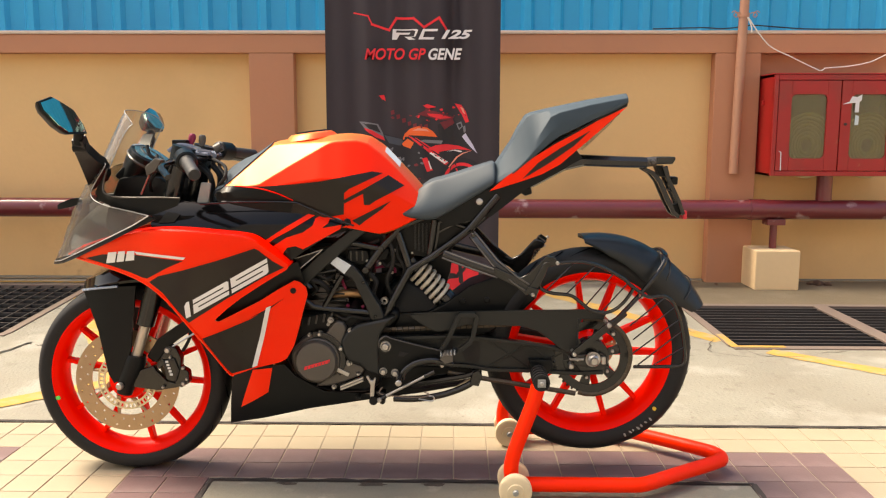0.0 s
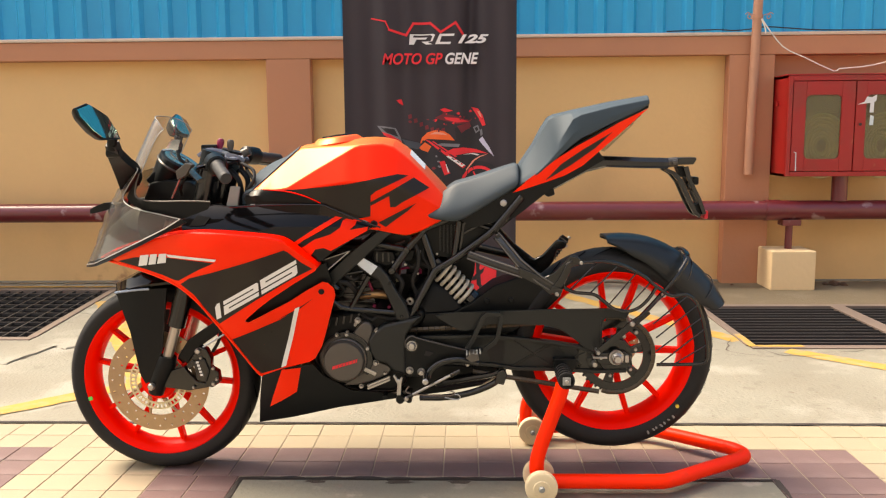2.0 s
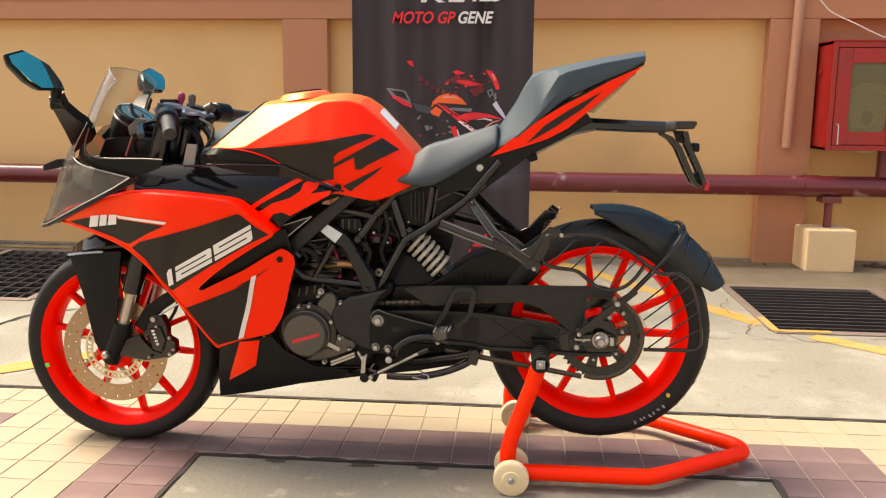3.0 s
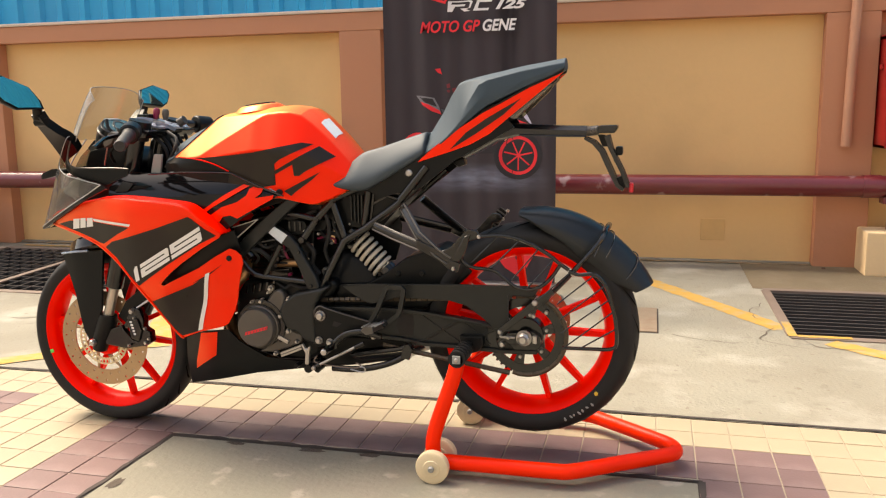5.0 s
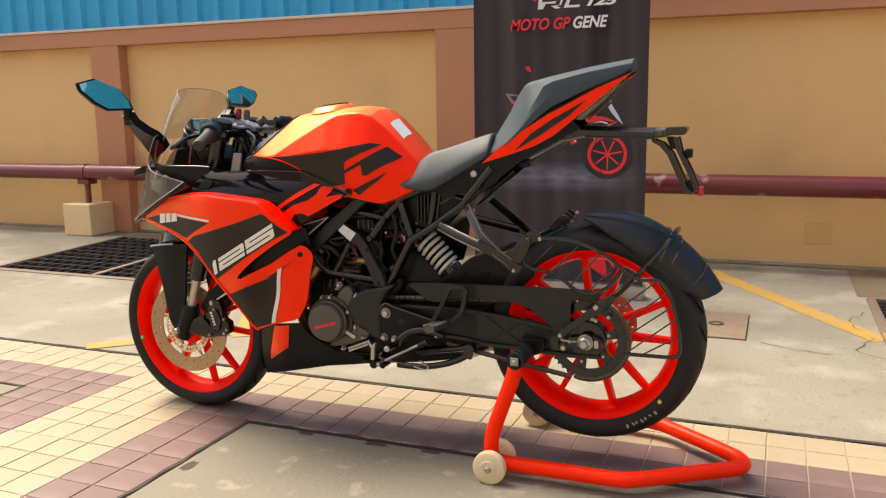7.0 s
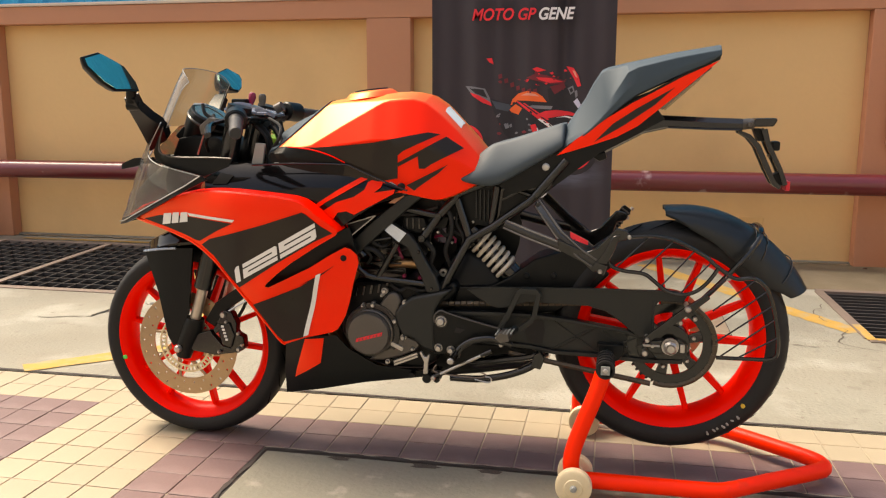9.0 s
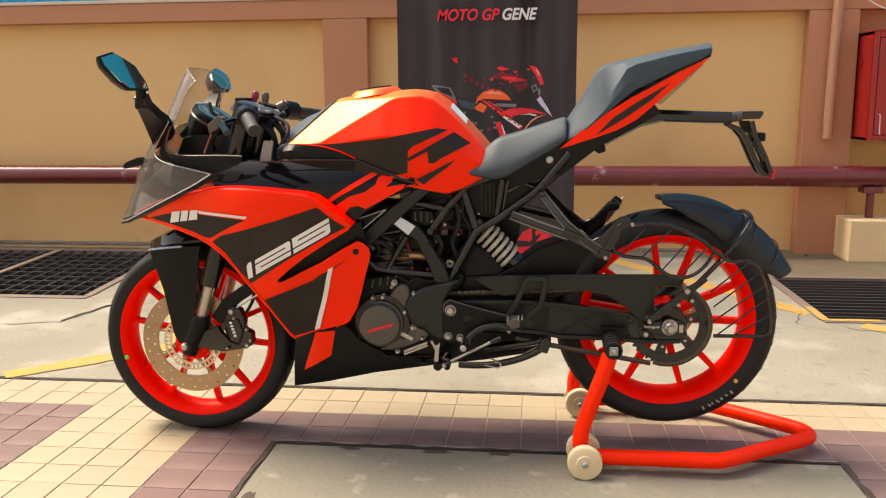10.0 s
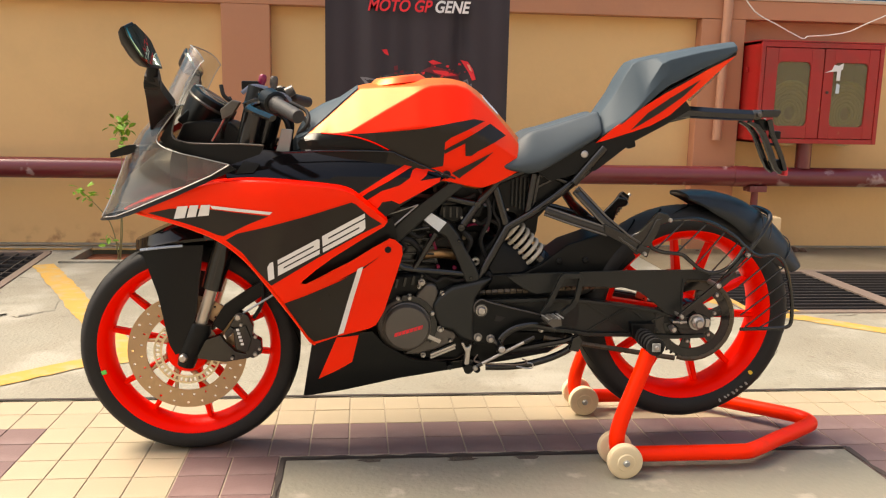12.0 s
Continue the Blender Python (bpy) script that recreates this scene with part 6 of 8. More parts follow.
        hexa = [(-0.004, -0.012), (0.0, 0.012), (0.03, 0.052), (0.125, 0.086), (0.198, 0.072), (0.196, 0.052), (0.15, 0.01), (0.105, -0.012)]
        at = lambda u, v, d, k=1.0: C + out * (0.93 if s < 0 else 1.15) * (0.1 + (u - 0.1) * k) + upv * (0.035 + (v - 0.035) * k) + nrm * d
        part("mirror_shell", loft([[at(u, v, d, k) for u, v in hexa] for d, k in ((-0.032 - 0.012 * (s > 0), 0.3), (-0.029 - 0.01 * (s > 0), 0.55), (-0.02, 0.82), (-0.008, 0.97), (-0.002, 1.0), (0.0, 0.985))]), PLASTIC, st, "black angular mirror housing", smooth=50)
        # convex glass
        fine = [tuple(Vector(hexa[i]).lerp(Vector(hexa[(i + 1) % 8]), f / 4)) for i in range(8) for f in range(4)]
        bulge = lambda u, v, k: 0.006 - ((k * (u - 0.1)) ** 2 + (k * (v - 0.035)) ** 2) / 1.9
        part("mirror_face", loft([[at(u, v, -0.004, 0.9) for u, v in fine]] + [[at(u, v, bulge(u, v, k), k) for u, v in fine] for k in (0.9, 0.75, 0.6, 0.45, 0.3, 0.15, 0.04)]), MIRROR, st, "convex mirror glass reflecting the blue fence", smooth=40)


cockpit()

# ---- tank ----
# x, crown z, rim half width, rim z, shoulder half width, shoulder z, side half width, side z, foot half width, foot z
TANK = ((-0.655, 0.868, 0.12, 0.862, 0.125, 0.859, 0.13, 0.855, 0.125, 0.835),
        (-0.6, 0.93, 0.104, 0.905, 0.138, 0.873, 0.146, 0.862, 0.14, 0.82),
        (-0.53, 0.987, 0.075, 0.97, 0.157, 0.881, 0.162, 0.866, 0.15, 0.8),
        (-0.508, 1.0, 0.068, 0.989, 0.155, 0.894, 0.163, 0.87, 0.151, 0.796),
        (-0.45, 1.01, 0.083, 0.994, 0.147, 0.93, 0.167, 0.885, 0.154, 0.785),
        (-0.355, 1.019, 0.112, 0.999, 0.13, 0.986, 0.172, 0.9, 0.15, 0.76),
        (-0.33, 1.022, 0.116, 1.002, 0.12, 0.998, 0.171, 0.9, 0.149, 0.76),
        (-0.29, 1.024, 0.114, 1.005, 0.118, 1.001, 0.168, 0.9, 0.146, 0.762),
        (-0.26, 1.022, 0.11, 1.005, 0.114, 1.001, 0.163, 0.895, 0.143, 0.756),
        (-0.228, 1.015, 0.105, 0.996, 0.109, 0.992, 0.158, 0.89, 0.14, 0.749),
        (-0.19, 0.991, 0.097, 0.966, 0.101, 0.962, 0.147, 0.872, 0.133, 0.742),
        (-0.145, 0.944, 0.093, 0.922, 0.097, 0.917, 0.132, 0.85, 0.124, 0.757),
        (-0.095, 0.892, 0.085, 0.865, 0.089, 0.861, 0.115, 0.82, 0.11, 0.782),
        (-0.07, 0.862, 0.079, 0.835, 0.083, 0.831, 0.108, 0.81, 0.105, 0.795))
TCOL = [[(r[0], r[k]) for r in TANK] for k in range(10)]


def tank_row(x):
    return [interp(x, c) for c in TCOL]


def tank_w(x, z):
    _, zc, we, ze, ws, zs, wm, zm, wb, zb = tank_row(x)
    return float(np.interp(z, [zb, zm, zs, ze, zc], [wb, wm, ws, we, we * 0.5]))


def tank():
    rings = []
    for i in range(37):
        x = -0.638 + 0.568 * i / 36
        _, zc, we, ze, ws, zs, wm, zm, wb, zb = tank_row(x)
        half = [(0, zc), (we * 0.45, zc - 0.15 * (zc - ze)), (we, ze), (ws, zs), (wm, zm), (wb, zb), (wb * 0.5, zb - 0.01)]
        rings.append([(x, -w, z) for w, z in half] + [(x, w, z) for w, z in half[:0:-1]] )
    bm = loft(rings)
    t = part("fuel_tank", bm, ORANGE, BIKE, "glossy orange fuel tank with charcoal graphics", smooth=14)
    bv = t.modifiers.new("soft", "BEVEL")
    bv.width, bv.segments, bv.limit_method, bv.angle_limit = 0.0035, 2, "ANGLE", radians(14)
    for s in (-1, 1):
        dec = lambda poly, m, off=0.003, nm="graphic", lb="": part(nm, sheet(poly, tank_w, s, off, 0.001, 0.02), m, t, lb)
        dec([(-0.645, 0.866), (-0.61, 0.878), (-0.51, 0.878), (-0.43, 0.884), (-0.35, 0.893), (-0.27, 0.909), (-0.215, 0.919), (-0.185, 0.914), (-0.275, 0.872), (-0.29, 0.86), (-0.293, 0.8), (-0.35, 0.79), (-0.43, 0.795), (-0.5, 0.798), (-0.62, 0.822)], DECAL, lb="charcoal graphic")
        dec([(-0.292, 0.84), (-0.237, 0.87), (-0.17, 0.908), (-0.126, 0.878), (-0.204, 0.838), (-0.221, 0.826), (-0.236, 0.826), (-0.238, 0.858), (-0.29, 0.831)], DECAL, lb="charcoal graphic")
        dec([(-0.27, 0.782), (-0.163, 0.836), (-0.187, 0.814), (-0.238, 0.778), (-0.25, 0.768)], DECAL, lb="charcoal graphic")
        dec([(-0.66, 0.85), (-0.645, 0.874), (-0.61, 0.878), (-0.53, 0.874), (-0.475, 0.86), (-0.43, 0.838), (-0.44, 0.8), (-0.53, 0.803), (-0.645, 0.82)], PLASTIC, 0.0035, "lower_trim", "black trim under the tank")
    for s in (-1, 1):
        part("trim_line", tube(smooth_line([(x, s * (tank_w(x, z) + 0.005), z) for x, z in ((-0.6, 0.877), (-0.53, 0.873), (-0.475, 0.859), (-0.432, 0.839))], 4), 0.0018, 6), RIMRED, t, "thin red line")
        part("panel_lip", tube(smooth_line([(x, s * 0.171, z) for x, z in ((-0.69, 0.829), (-0.572, 0.835), (-0.437, 0.835), (-0.405, 0.826), (-0.341, 0.799), (-0.263, 0.77))], 4), 0.0024, 8), SATIN, t, "thin dark panel lip")
    part("front_cover", loft([[(x, -w * 0.98, z - 0.03), (x, -w, z), (x, -w * 0.55, z + 0.75 * (zc - z)), (x, 0, zc), (x, w * 0.55, z + 0.75 * (zc - z)), (x, w, z), (x, w * 0.98, z - 0.03)] for x, w, z, zc in ((-0.674, 0.1, 0.853, 0.862), (-0.662, 0.117, 0.863, 0.893), (-0.64, 0.12, 0.873, 0.927), (-0.6, 0.105, 0.909, 0.951), (-0.556, 0.087, 0.95, 0.969), (-0.51, 0.069, 0.991, 1.001))]), COWL, t, "matt grey tank front cover")
    tilt = pose(-0.403, 0, 1.012, 0, -7.5, 0) @ pose(0, 0, 0, 90)
    cap = part("filler_cap", revolve([(0.0003, 0.008), (0.042, 0.008), (0.047, 0.012), (0.046, 0.018), (0.0003, 0.02)], 0, 0, 32, False), SATIN, t, "round black filler cap")
    cap.matrix_basis = tilt
    ring = part("cap_ring", revolve([(0.047, 0.004), (0.052, 0.012), (0.058, 0.013), (0.066, 0.008), (0.08, -0.006), (0.06, -0.012), (0.047, -0.006)], 0, 0, 48), ORANGE, t, "raised orange filler surround", smooth=60)
    ring.matrix_basis = tilt
    rows = []
    for k in range(6):
        x = -0.183 + 0.0085 * k
        _, zc, we, ze = tank_row(x)[:4]
        line = [(y, float(np.interp(-y, [0, we * 0.45, we], [zc, zc - 0.15 * (zc - ze), ze])) + 0.0016) for y in (-0.066, -0.055, -0.045, -0.035, -0.02, -0.004)]
        rows.append([(x, y, z) for y, z in line] + [(x, y, z - 0.0012) for y, z in line[::-1]])
    part("label_sticker", loft(rows), STICKER, t, "pale warning sticker")


tank()


# ---- seat and tail ----
def seat_and_tail():
    rings = []
    for x, zt, zb, w in ((-0.15, 0.813, 0.801, 0.1), (-0.146, 0.817, 0.798, 0.118), (-0.125, 0.832, 0.79, 0.127), (-0.098, 0.856, 0.784, 0.13), (-0.07, 0.88, 0.78, 0.13), (-0.052, 0.891, 0.78, 0.128), (-0.03, 0.896, 0.785, 0.127), (0.0, 0.904, 0.802, 0.124), (0.06, 0.924, 0.838, 0.118), (0.11, 0.94, 0.868, 0.11), (0.128, 0.945, 0.878, 0.106), (0.135, 0.942, 0.884, 0.1)):
        h = zt - zb
        half = [(0, zt - 0.006), (w * 0.4, zt - 0.001), (w * 0.58, zt), (w * 0.66, zt - 0.01), (w * 0.84, zt - 0.38 * h), (w * 0.98, zt - 0.68 * h), (w, zb + 0.16 * h), (w * 0.96, zb), (w * 0.8, zb)]
        rings.append([(x, -a, z) for a, z in half] + [(x, a, z) for a, z in half[:0:-1]])
    st = part("rider_seat", loft(rings), SEAT, BIKE, "dark grey vinyl rider seat", smooth=60)
    sub = st.modifiers.new("round", "SUBSURF")
    sub.levels = sub.render_levels = 2
    rings = []
    ridge = ((0.13, 0.895), (0.195, 0.935), (0.22, 0.967), (0.255, 1.02), (0.283, 1.07), (0.31, 1.083), (0.4, 1.105), (0.51, 1.128))
    for x, zt, zb, wt, wb in ((0.13, 0.93, 0.868, 0.05, 0.098), (0.155, 0.968, 0.888, 0.052, 0.106), (0.178, 1.002, 0.907, 0.053, 0.108), (0.184, 1.014, 0.911, 0.054, 0.108), (0.2, 1.045, 0.926, 0.053, 0.108), (0.22, 1.076, 0.943, 0.051, 0.107), (0.235, 1.083, 0.955, 0.05, 0.106), (0.26, 1.089, 0.977, 0.05, 0.103), (0.285, 1.095, 0.998, 0.05, 0.1), (0.31, 1.1, 1.016, 0.055, 0.096), (0.4, 1.119, 1.059, 0.046, 0.08), (0.48, 1.132, 1.094, 0.034, 0.056), (0.512, 1.137, 1.112, 0.028, 0.042)):
        zr = min(interp(x, ridge), zt - 0.012)
        half = [(0, zt + 0.003), (wt * 0.6, zt + 0.001), (wt, zt - 0.005), (wb * 0.93, zr), (wb, zb + 0.4 * (zr - zb)), (wb - 0.002, zb), (wb * 0.5, zb - 0.004)]
        rings.append([(x, -a, z) for a, z in half] + [(x, a, z) for a, z in half[:0:-1]])
    tc = part("seat_cowl", loft(rings), COWL, BIKE, "satin grey passenger seat cowl", smooth=24)
    bv = tc.modifiers.new("soft", "BEVEL")
    bv.width, bv.segments, bv.limit_method, bv.angle_limit = 0.006, 3, "ANGLE", radians(20)
    tw = lambda x, z: interp(x, ((0.08, 0.1), (0.14, 0.11), (0.3, 0.098), (0.4, 0.078), (0.5, 0.044)))
    for s in (-1, 1):
        p = part("tail_panel", sheet([(0.114, 0.862), (0.16, 0.902), (0.23, 0.952), (0.3, 0.996), (0.345, 1.019), (0.42, 1.06), (0.508, 1.1), (0.42, 1.026), (0.356, 0.973), (0.314, 0.938), (0.262, 0.91), (0.213, 0.893)], tw, s, 0, 0.004, 0.02), ORANGE, BIKE, "orange tail side panel")
        part("graphic", sheet([(0.207, 0.897), (0.252, 0.943), (0.311, 0.982), (0.4, 1.033), (0.352, 0.989), (0.28, 0.94), (0.24, 0.916)], tw, s, 0.0015, 0.001, 0.02), DECAL, p, "charcoal graphic")
        part("tail_seam", sheet([(0.125, 0.878), (0.23, 0.95), (0.3, 1.0), (0.42, 1.066), (0.51, 1.11), (0.508, 1.101), (0.42, 1.06), (0.345, 1.018), (0.3, 0.995), (0.23, 0.951), (0.116, 0.866)], tw, s, -0.001, 0.006, 0.02), PLASTIC, p)
        part("under_panel", sheet([(0.045, 0.82), (0.12, 0.862), (0.23, 0.9), (0.29, 0.935), (0.36, 0.98), (0.38, 0.955), (0.3, 0.91), (0.22, 0.868), (0.12, 0.79), (0.07, 0.775)], tw, s, -0.006, 0.006, 0.02), PLASTIC, BIKE, "black panel under the tail")
        part("tail_lens", sheet([(0.496, 1.094), (0.42, 1.03), (0.362, 0.983), (0.38, 0.977), (0.402, 0.997), (0.46, 1.05)], lambda x, z: tw(x, z) * 0.8, s, 0, 0.01, 0.02), LENS, BIKE, "clear tail lamp lens")
    part("tail_lamp", loft([[(x, y, z) for y, z in ((-w, z0), (-w, z1), (w, z1), (w, z0))] for x, w, z0, z1 in ((0.25, 0.08, 0.92, 0.99), (0.36, 0.07, 0.975, 1.03), (0.49, 0.03, 1.08, 1.108))]), PLASTIC, BIKE, "black tail core")
    arm = part("plate_arm", loft([[(x, y, z) for y, z in ((-w * 0.8, z0), (-w, z0 + 0.006), (-w, z1 - 0.012), (-w * 0.75, z1), (w * 0.75, z1), (w, z1 - 0.012), (w, z0 + 0.006), (w * 0.8, z0))] for x, w, z0, z1 in ((0.12, 0.085, 0.836, 0.87), (0.24, 0.08, 0.87, 0.91), (0.33, 0.072, 0.918, 0.966), (0.39, 0.05, 0.931, 0.963), (0.5, 0.043, 0.927, 0.958), (0.572, 0.043, 0.926, 0.956))]), SATIN, BIKE, "glossy black tail tidy arm")
    for y in (-0.026, 0.026):
        part("arm_edge", tube([(0.39, y * 1.8, 0.934), (0.5, y * 1.6, 0.9295), (0.57, y * 1.6, 0.929)], 0.0022, 6), SATIN, arm)
        part("arm_joint", join(tube([(0.572, y * 0.9, 0.941), (0.6, y * 0.9, 0.944)], 0.013, 14), bolt(0.588, y * 1.3, 0.943, 0.009, 0.01, -1 if y < 0 else 1)), ENGINE, arm, "grey metal joint")
        rail = part("bracket_rail", strap([(0.565, 0.924), (0.59, 0.912), (0.612, 0.888), (0.64, 0.828), (0.656, 0.796), (0.672, 0.783)], (0.004, 0.006, 0.007, 0.007, 0.006, 0.005), y - 0.007, y + 0.007, 0.002), SATIN, BIKE)
        part("rear_rail", strap([(0.625, 0.93), (0.637, 0.893), (0.668, 0.832), (0.684, 0.79)], (0.008, 0.006, 0.006, 0.006), y - 0.006, y + 0.006, 0.002), SATIN, rail)
    part("arm_block", prism([(0.598, 0.936), (0.602, 0.957), (0.652, 0.958), (0.655, 0.952), (0.646, 0.937)], -0.036, 0.036, 0.003), SATIN, arm, "black end block")
    plate = part("plate_bracket", prism([(0.6, 0.932), (0.62, 0.932), (0.63, 0.9), (0.613, 0.9)], -0.019, 0.019, 0.002), PLASTIC, BIKE, "black licence plate bracket")
    part("bracket_foot", prism([(0.652, 0.815), (0.67, 0.822), (0.682, 0.79), (0.666, 0.785)], -0.019, 0.019, 0.002), PLASTIC, plate)
    part("cross_bar", tube([(0.648, -0.026, 0.862), (0.648, 0.026, 0.862)], 0.004, 8), PLASTIC, plate)
    part("plate_light", box(0.648, 0.668, -0.02, 0.02, 0.876, 0.9, 0.005), PLASTIC, BIKE, "small plate lamp")
    part("reflector", box(0.686, 0.698, -0.02, 0.02, 0.775, 0.8, 0.003), REDPLASTIC, BIKE, "small red rear reflector")
    part("seat_lock", prism([(0.2, 0.875), (0.235, 0.875), (0.24, 0.852), (0.22, 0.845), (0.205, 0.855)], -0.06, -0.03, 0.004), PLASTIC, BIKE)
    side = [(-0.04, 0.785), (0.06, 0.84), (0.12, 0.872), (0.125, 0.84), (0.1, 0.79), (0.0, 0.76)]
    for s in (-1, 1):
        sc = part("seat_side_cover", sheet(side, lambda x, z: 0.1, s, 0, 0.008), PLASTIC, BIKE, "black cover under the seat")
        part("bolt", bolt(0.087, s * 0.1, 0.832, 0.0125, 0.006, s), ALU, sc, "bright round bolt head")


seat_and_tail()


# ---- trellis frame, engine, rear end ----
def chassis():
    # line in x and z, distance from the middle at both ends, radius
    runs = (((( -0.186, 0.496), (-0.112, 0.635), (-0.048, 0.672), (0.042, 0.738), (0.15, 0.83)), 0.1, 0.08, 0.0112),
            (((-0.238, 0.636), (-0.195, 0.696), (-0.141, 0.757)), 0.108, 0.092, 0.011),
            (((-0.3, 0.718), (-0.195, 0.696)), 0.106, 0.1, 0.0095),
            (((-0.151, 0.751), (-0.111, 0.633)), 0.09, 0.09, 0.0105),
            (((-0.36, 0.526), (-0.305, 0.621)), 0.116, 0.116, 0.0078),
            (((-0.43, 0.57), (-0.411, 0.545), (-0.389, 0.529), (-0.362, 0.5235), (-0.202, 0.509)), 0.118, 0.114, 0.0078),
            (((-0.369, 0.628), (-0.322, 0.636)), 0.115, 0.115, 0.004),
            (((-0.041, 0.777), (-0.056, 0.671)), 0.082, 0.085, 0.0095),
            (((-0.141, 0.757), (-0.06, 0.79), (0.06, 0.84)), 0.09, 0.08, 0.01),
            (((0.06, 0.75), (-0.03, 0.785)), 0.08, 0.08, 0.007),
            (((-0.64, 0.8), (-0.5, 0.7), (-0.4, 0.58)), 0.1, 0.115, 0.0145))
    for s in (-1, 1):
        for k, (line, wa, wb, rad) in enumerate(runs):
            span = line[-1][0] - line[0][0]
            part("frame_tube", tube([(x, s * (wa + (wb - wa) * (x - line[0][0]) / span), z) for x, z in line], rad, 10, 0.9), SATIN, BIKE, "black trellis frame tube" if k == 0 else "")
        for x, w, z, r in ((-0.238, 0.108, 0.636, 0.0125), (-0.195, 0.1, 0.696, 0.012), (-0.148, 0.091, 0.752, 0.0125), (-0.112, 0.09, 0.634, 0.0125)):
            part("weld_node", revolve([(0.0003, s * (w + 0.012)), (r * 0.7, s * (w + 0.011)), (r, s * (w + 0.005)), (r, s * (w - 0.008)), (0.0003, s * (w - 0.008))], x, z, 14, False), SATIN, BIKE)
        part("pivot_plate", prism([(-0.339, 0.652), (-0.318, 0.679), (-0.269, 0.649), (-0.247, 0.622), (-0.225, 0.58), (-0.197, 0.534), (-0.184, 0.496), (-0.2, 0.486), (-0.224, 0.49), (-0.24, 0.534), (-0.262, 0.58), (-0.277, 0.61), (-0.298, 0.622)], s * 0.098, s * 0.124, 0.007, 3), SWING, BIKE, "black cast frame plate")
        part("front_spar", strap([(-0.498, 0.537), (-0.425, 0.604), (-0.353, 0.671), (-0.266, 0.743), (-0.222, 0.772)], (0.014, 0.019, 0.02, 0.016, 0.012), s * 0.112, s * 0.135, 0.007), SWING, BIKE, "black front frame spar")
        part("frame_sticker", prism([(-0.337, 0.657), (-0.319, 0.676), (-0.278, 0.651), (-0.298, 0.626)], s * 0.1235, s * 0.1255, 0.0), STICKER, BIKE, "pale label") if s < 0 else None
        part("side_infill", prism([(-0.7, 0.83), (-0.44, 0.83), (-0.3, 0.79), (-0.25, 0.77), (-0.3, 0.745), (-0.4, 0.715), (-0.6, 0.76)], s * 0.1, s * 0.11, 0.003), PLASTIC, BIKE, "black panel inside the fairing")
        part("spar_gusset", prism([(-0.432, 0.676), (-0.355, 0.7), (-0.426, 0.64)], s * 0.142, s * 0.152, 0.002), PLASTIC, BIKE)
        for p, q in (((-0.432, 0.676), (-0.355, 0.7)), ((-0.426, 0.64), (-0.355, 0.7))):
            part("panel_edge", tube([(p[0], s * 0.165, p[1]), (q[0], s * 0.152, q[1])], 0.0018, 6), ALU, BIKE, "thin grey panel edge")
        part("spar_bolt", bolt(-0.275, s * 0.135, 0.762, 0.0115, 0.008, s), SATIN, BIKE)
        for x, z in ((-0.244, 0.602), (-0.21, 0.503)):
            part("plate_bolt", bolt(x, s * 0.124, z, 0.006, 0.006, s), SATIN, BIKE)
    part("airbox", loft([[(x, -w, z0), (x, -w, z1), (x, w, z1), (x, w, z0)] for x, w, z0, z1 in ((-0.3, 0.06, 0.715, 0.765), (-0.2, 0.065, 0.705, 0.775), (-0.1, 0.065, 0.672, 0.785), (-0.02, 0.06, 0.66, 0.8), (0.08, 0.06, 0.77, 0.84))]), PLASTIC, BIKE, "black airbox")
    for sd in (-1, 1):
        pl = part("frame_panel", prism([(-0.03, 0.785), (0.05, 0.835), (0.13, 0.83), (0.07, 0.755), (-0.045, 0.68), (-0.048, 0.69)], sd * 0.058, sd * 0.07, 0.004), PLASTIC, BIKE, "black triangular frame infill")
        for a, b in (((-0.028, 0.772), (0.088, 0.773)), ((0.088, 0.773), (-0.04, 0.684)), ((-0.04, 0.684), (-0.028, 0.772))):
            part("infill_rib", strap([a, b], 0.0045, sd * 0.068, sd * 0.077, 0.002), SATIN, pl)
        part("infill_rib", strap([(-0.03, 0.74), (0.03, 0.772)], 0.003, sd * 0.068, sd * 0.075, 0.001), SATIN, pl)
    for k in range(5):
        part("rib", box(-0.1 + 0.011 * k, -0.0955 + 0.011 * k, -0.074, -0.06, 0.69 - 0.004 * k, 0.765, 0.001), SWING, BIKE)
    part("head_cover", join(prism([(-0.44, 0.575), (-0.43, 0.69), (-0.4, 0.712), (-0.25, 0.7), (-0.215, 0.675), (-0.225, 0.6), (-0.24, 0.57)], -0.062, 0.062, 0.012), prism([(-0.42, 0.6), (-0.41, 0.665), (-0.34, 0.665), (-0.33, 0.6)], -0.08, -0.06, 0.01)), PLASTIC, BIKE, "dark cylinder head cover")
    part("head_plug", revolve([(0.0003, -0.088), (0.012, -0.088), (0.016, -0.084), (0.017, -0.07), (0.0003, -0.07)], -0.375, 0.632, 18, False), SATIN, BIKE)
    part("coil_pack", prism([(-0.3, 0.655), (-0.29, 0.695), (-0.235, 0.69), (-0.225, 0.66), (-0.25, 0.645)], -0.095, -0.06, 0.006), PLASTIC, BIKE, "black ignition coil")
    for x in (-0.285, -0.268, -0.251):
        part("coil_rib", box(x, x + 0.006, -0.099, -0.094, 0.66, 0.688, 0.001), SATIN, BIKE)
    part("throttle_body", join(tube([(-0.33, -0.02, 0.66), (-0.2, -0.02, 0.71)], 0.033, 16), prism([(-0.24, 0.68), (-0.2, 0.7), (-0.17, 0.69), (-0.18, 0.66), (-0.22, 0.655)], -0.075, -0.03, 0.006)), PLASTIC, BIKE)
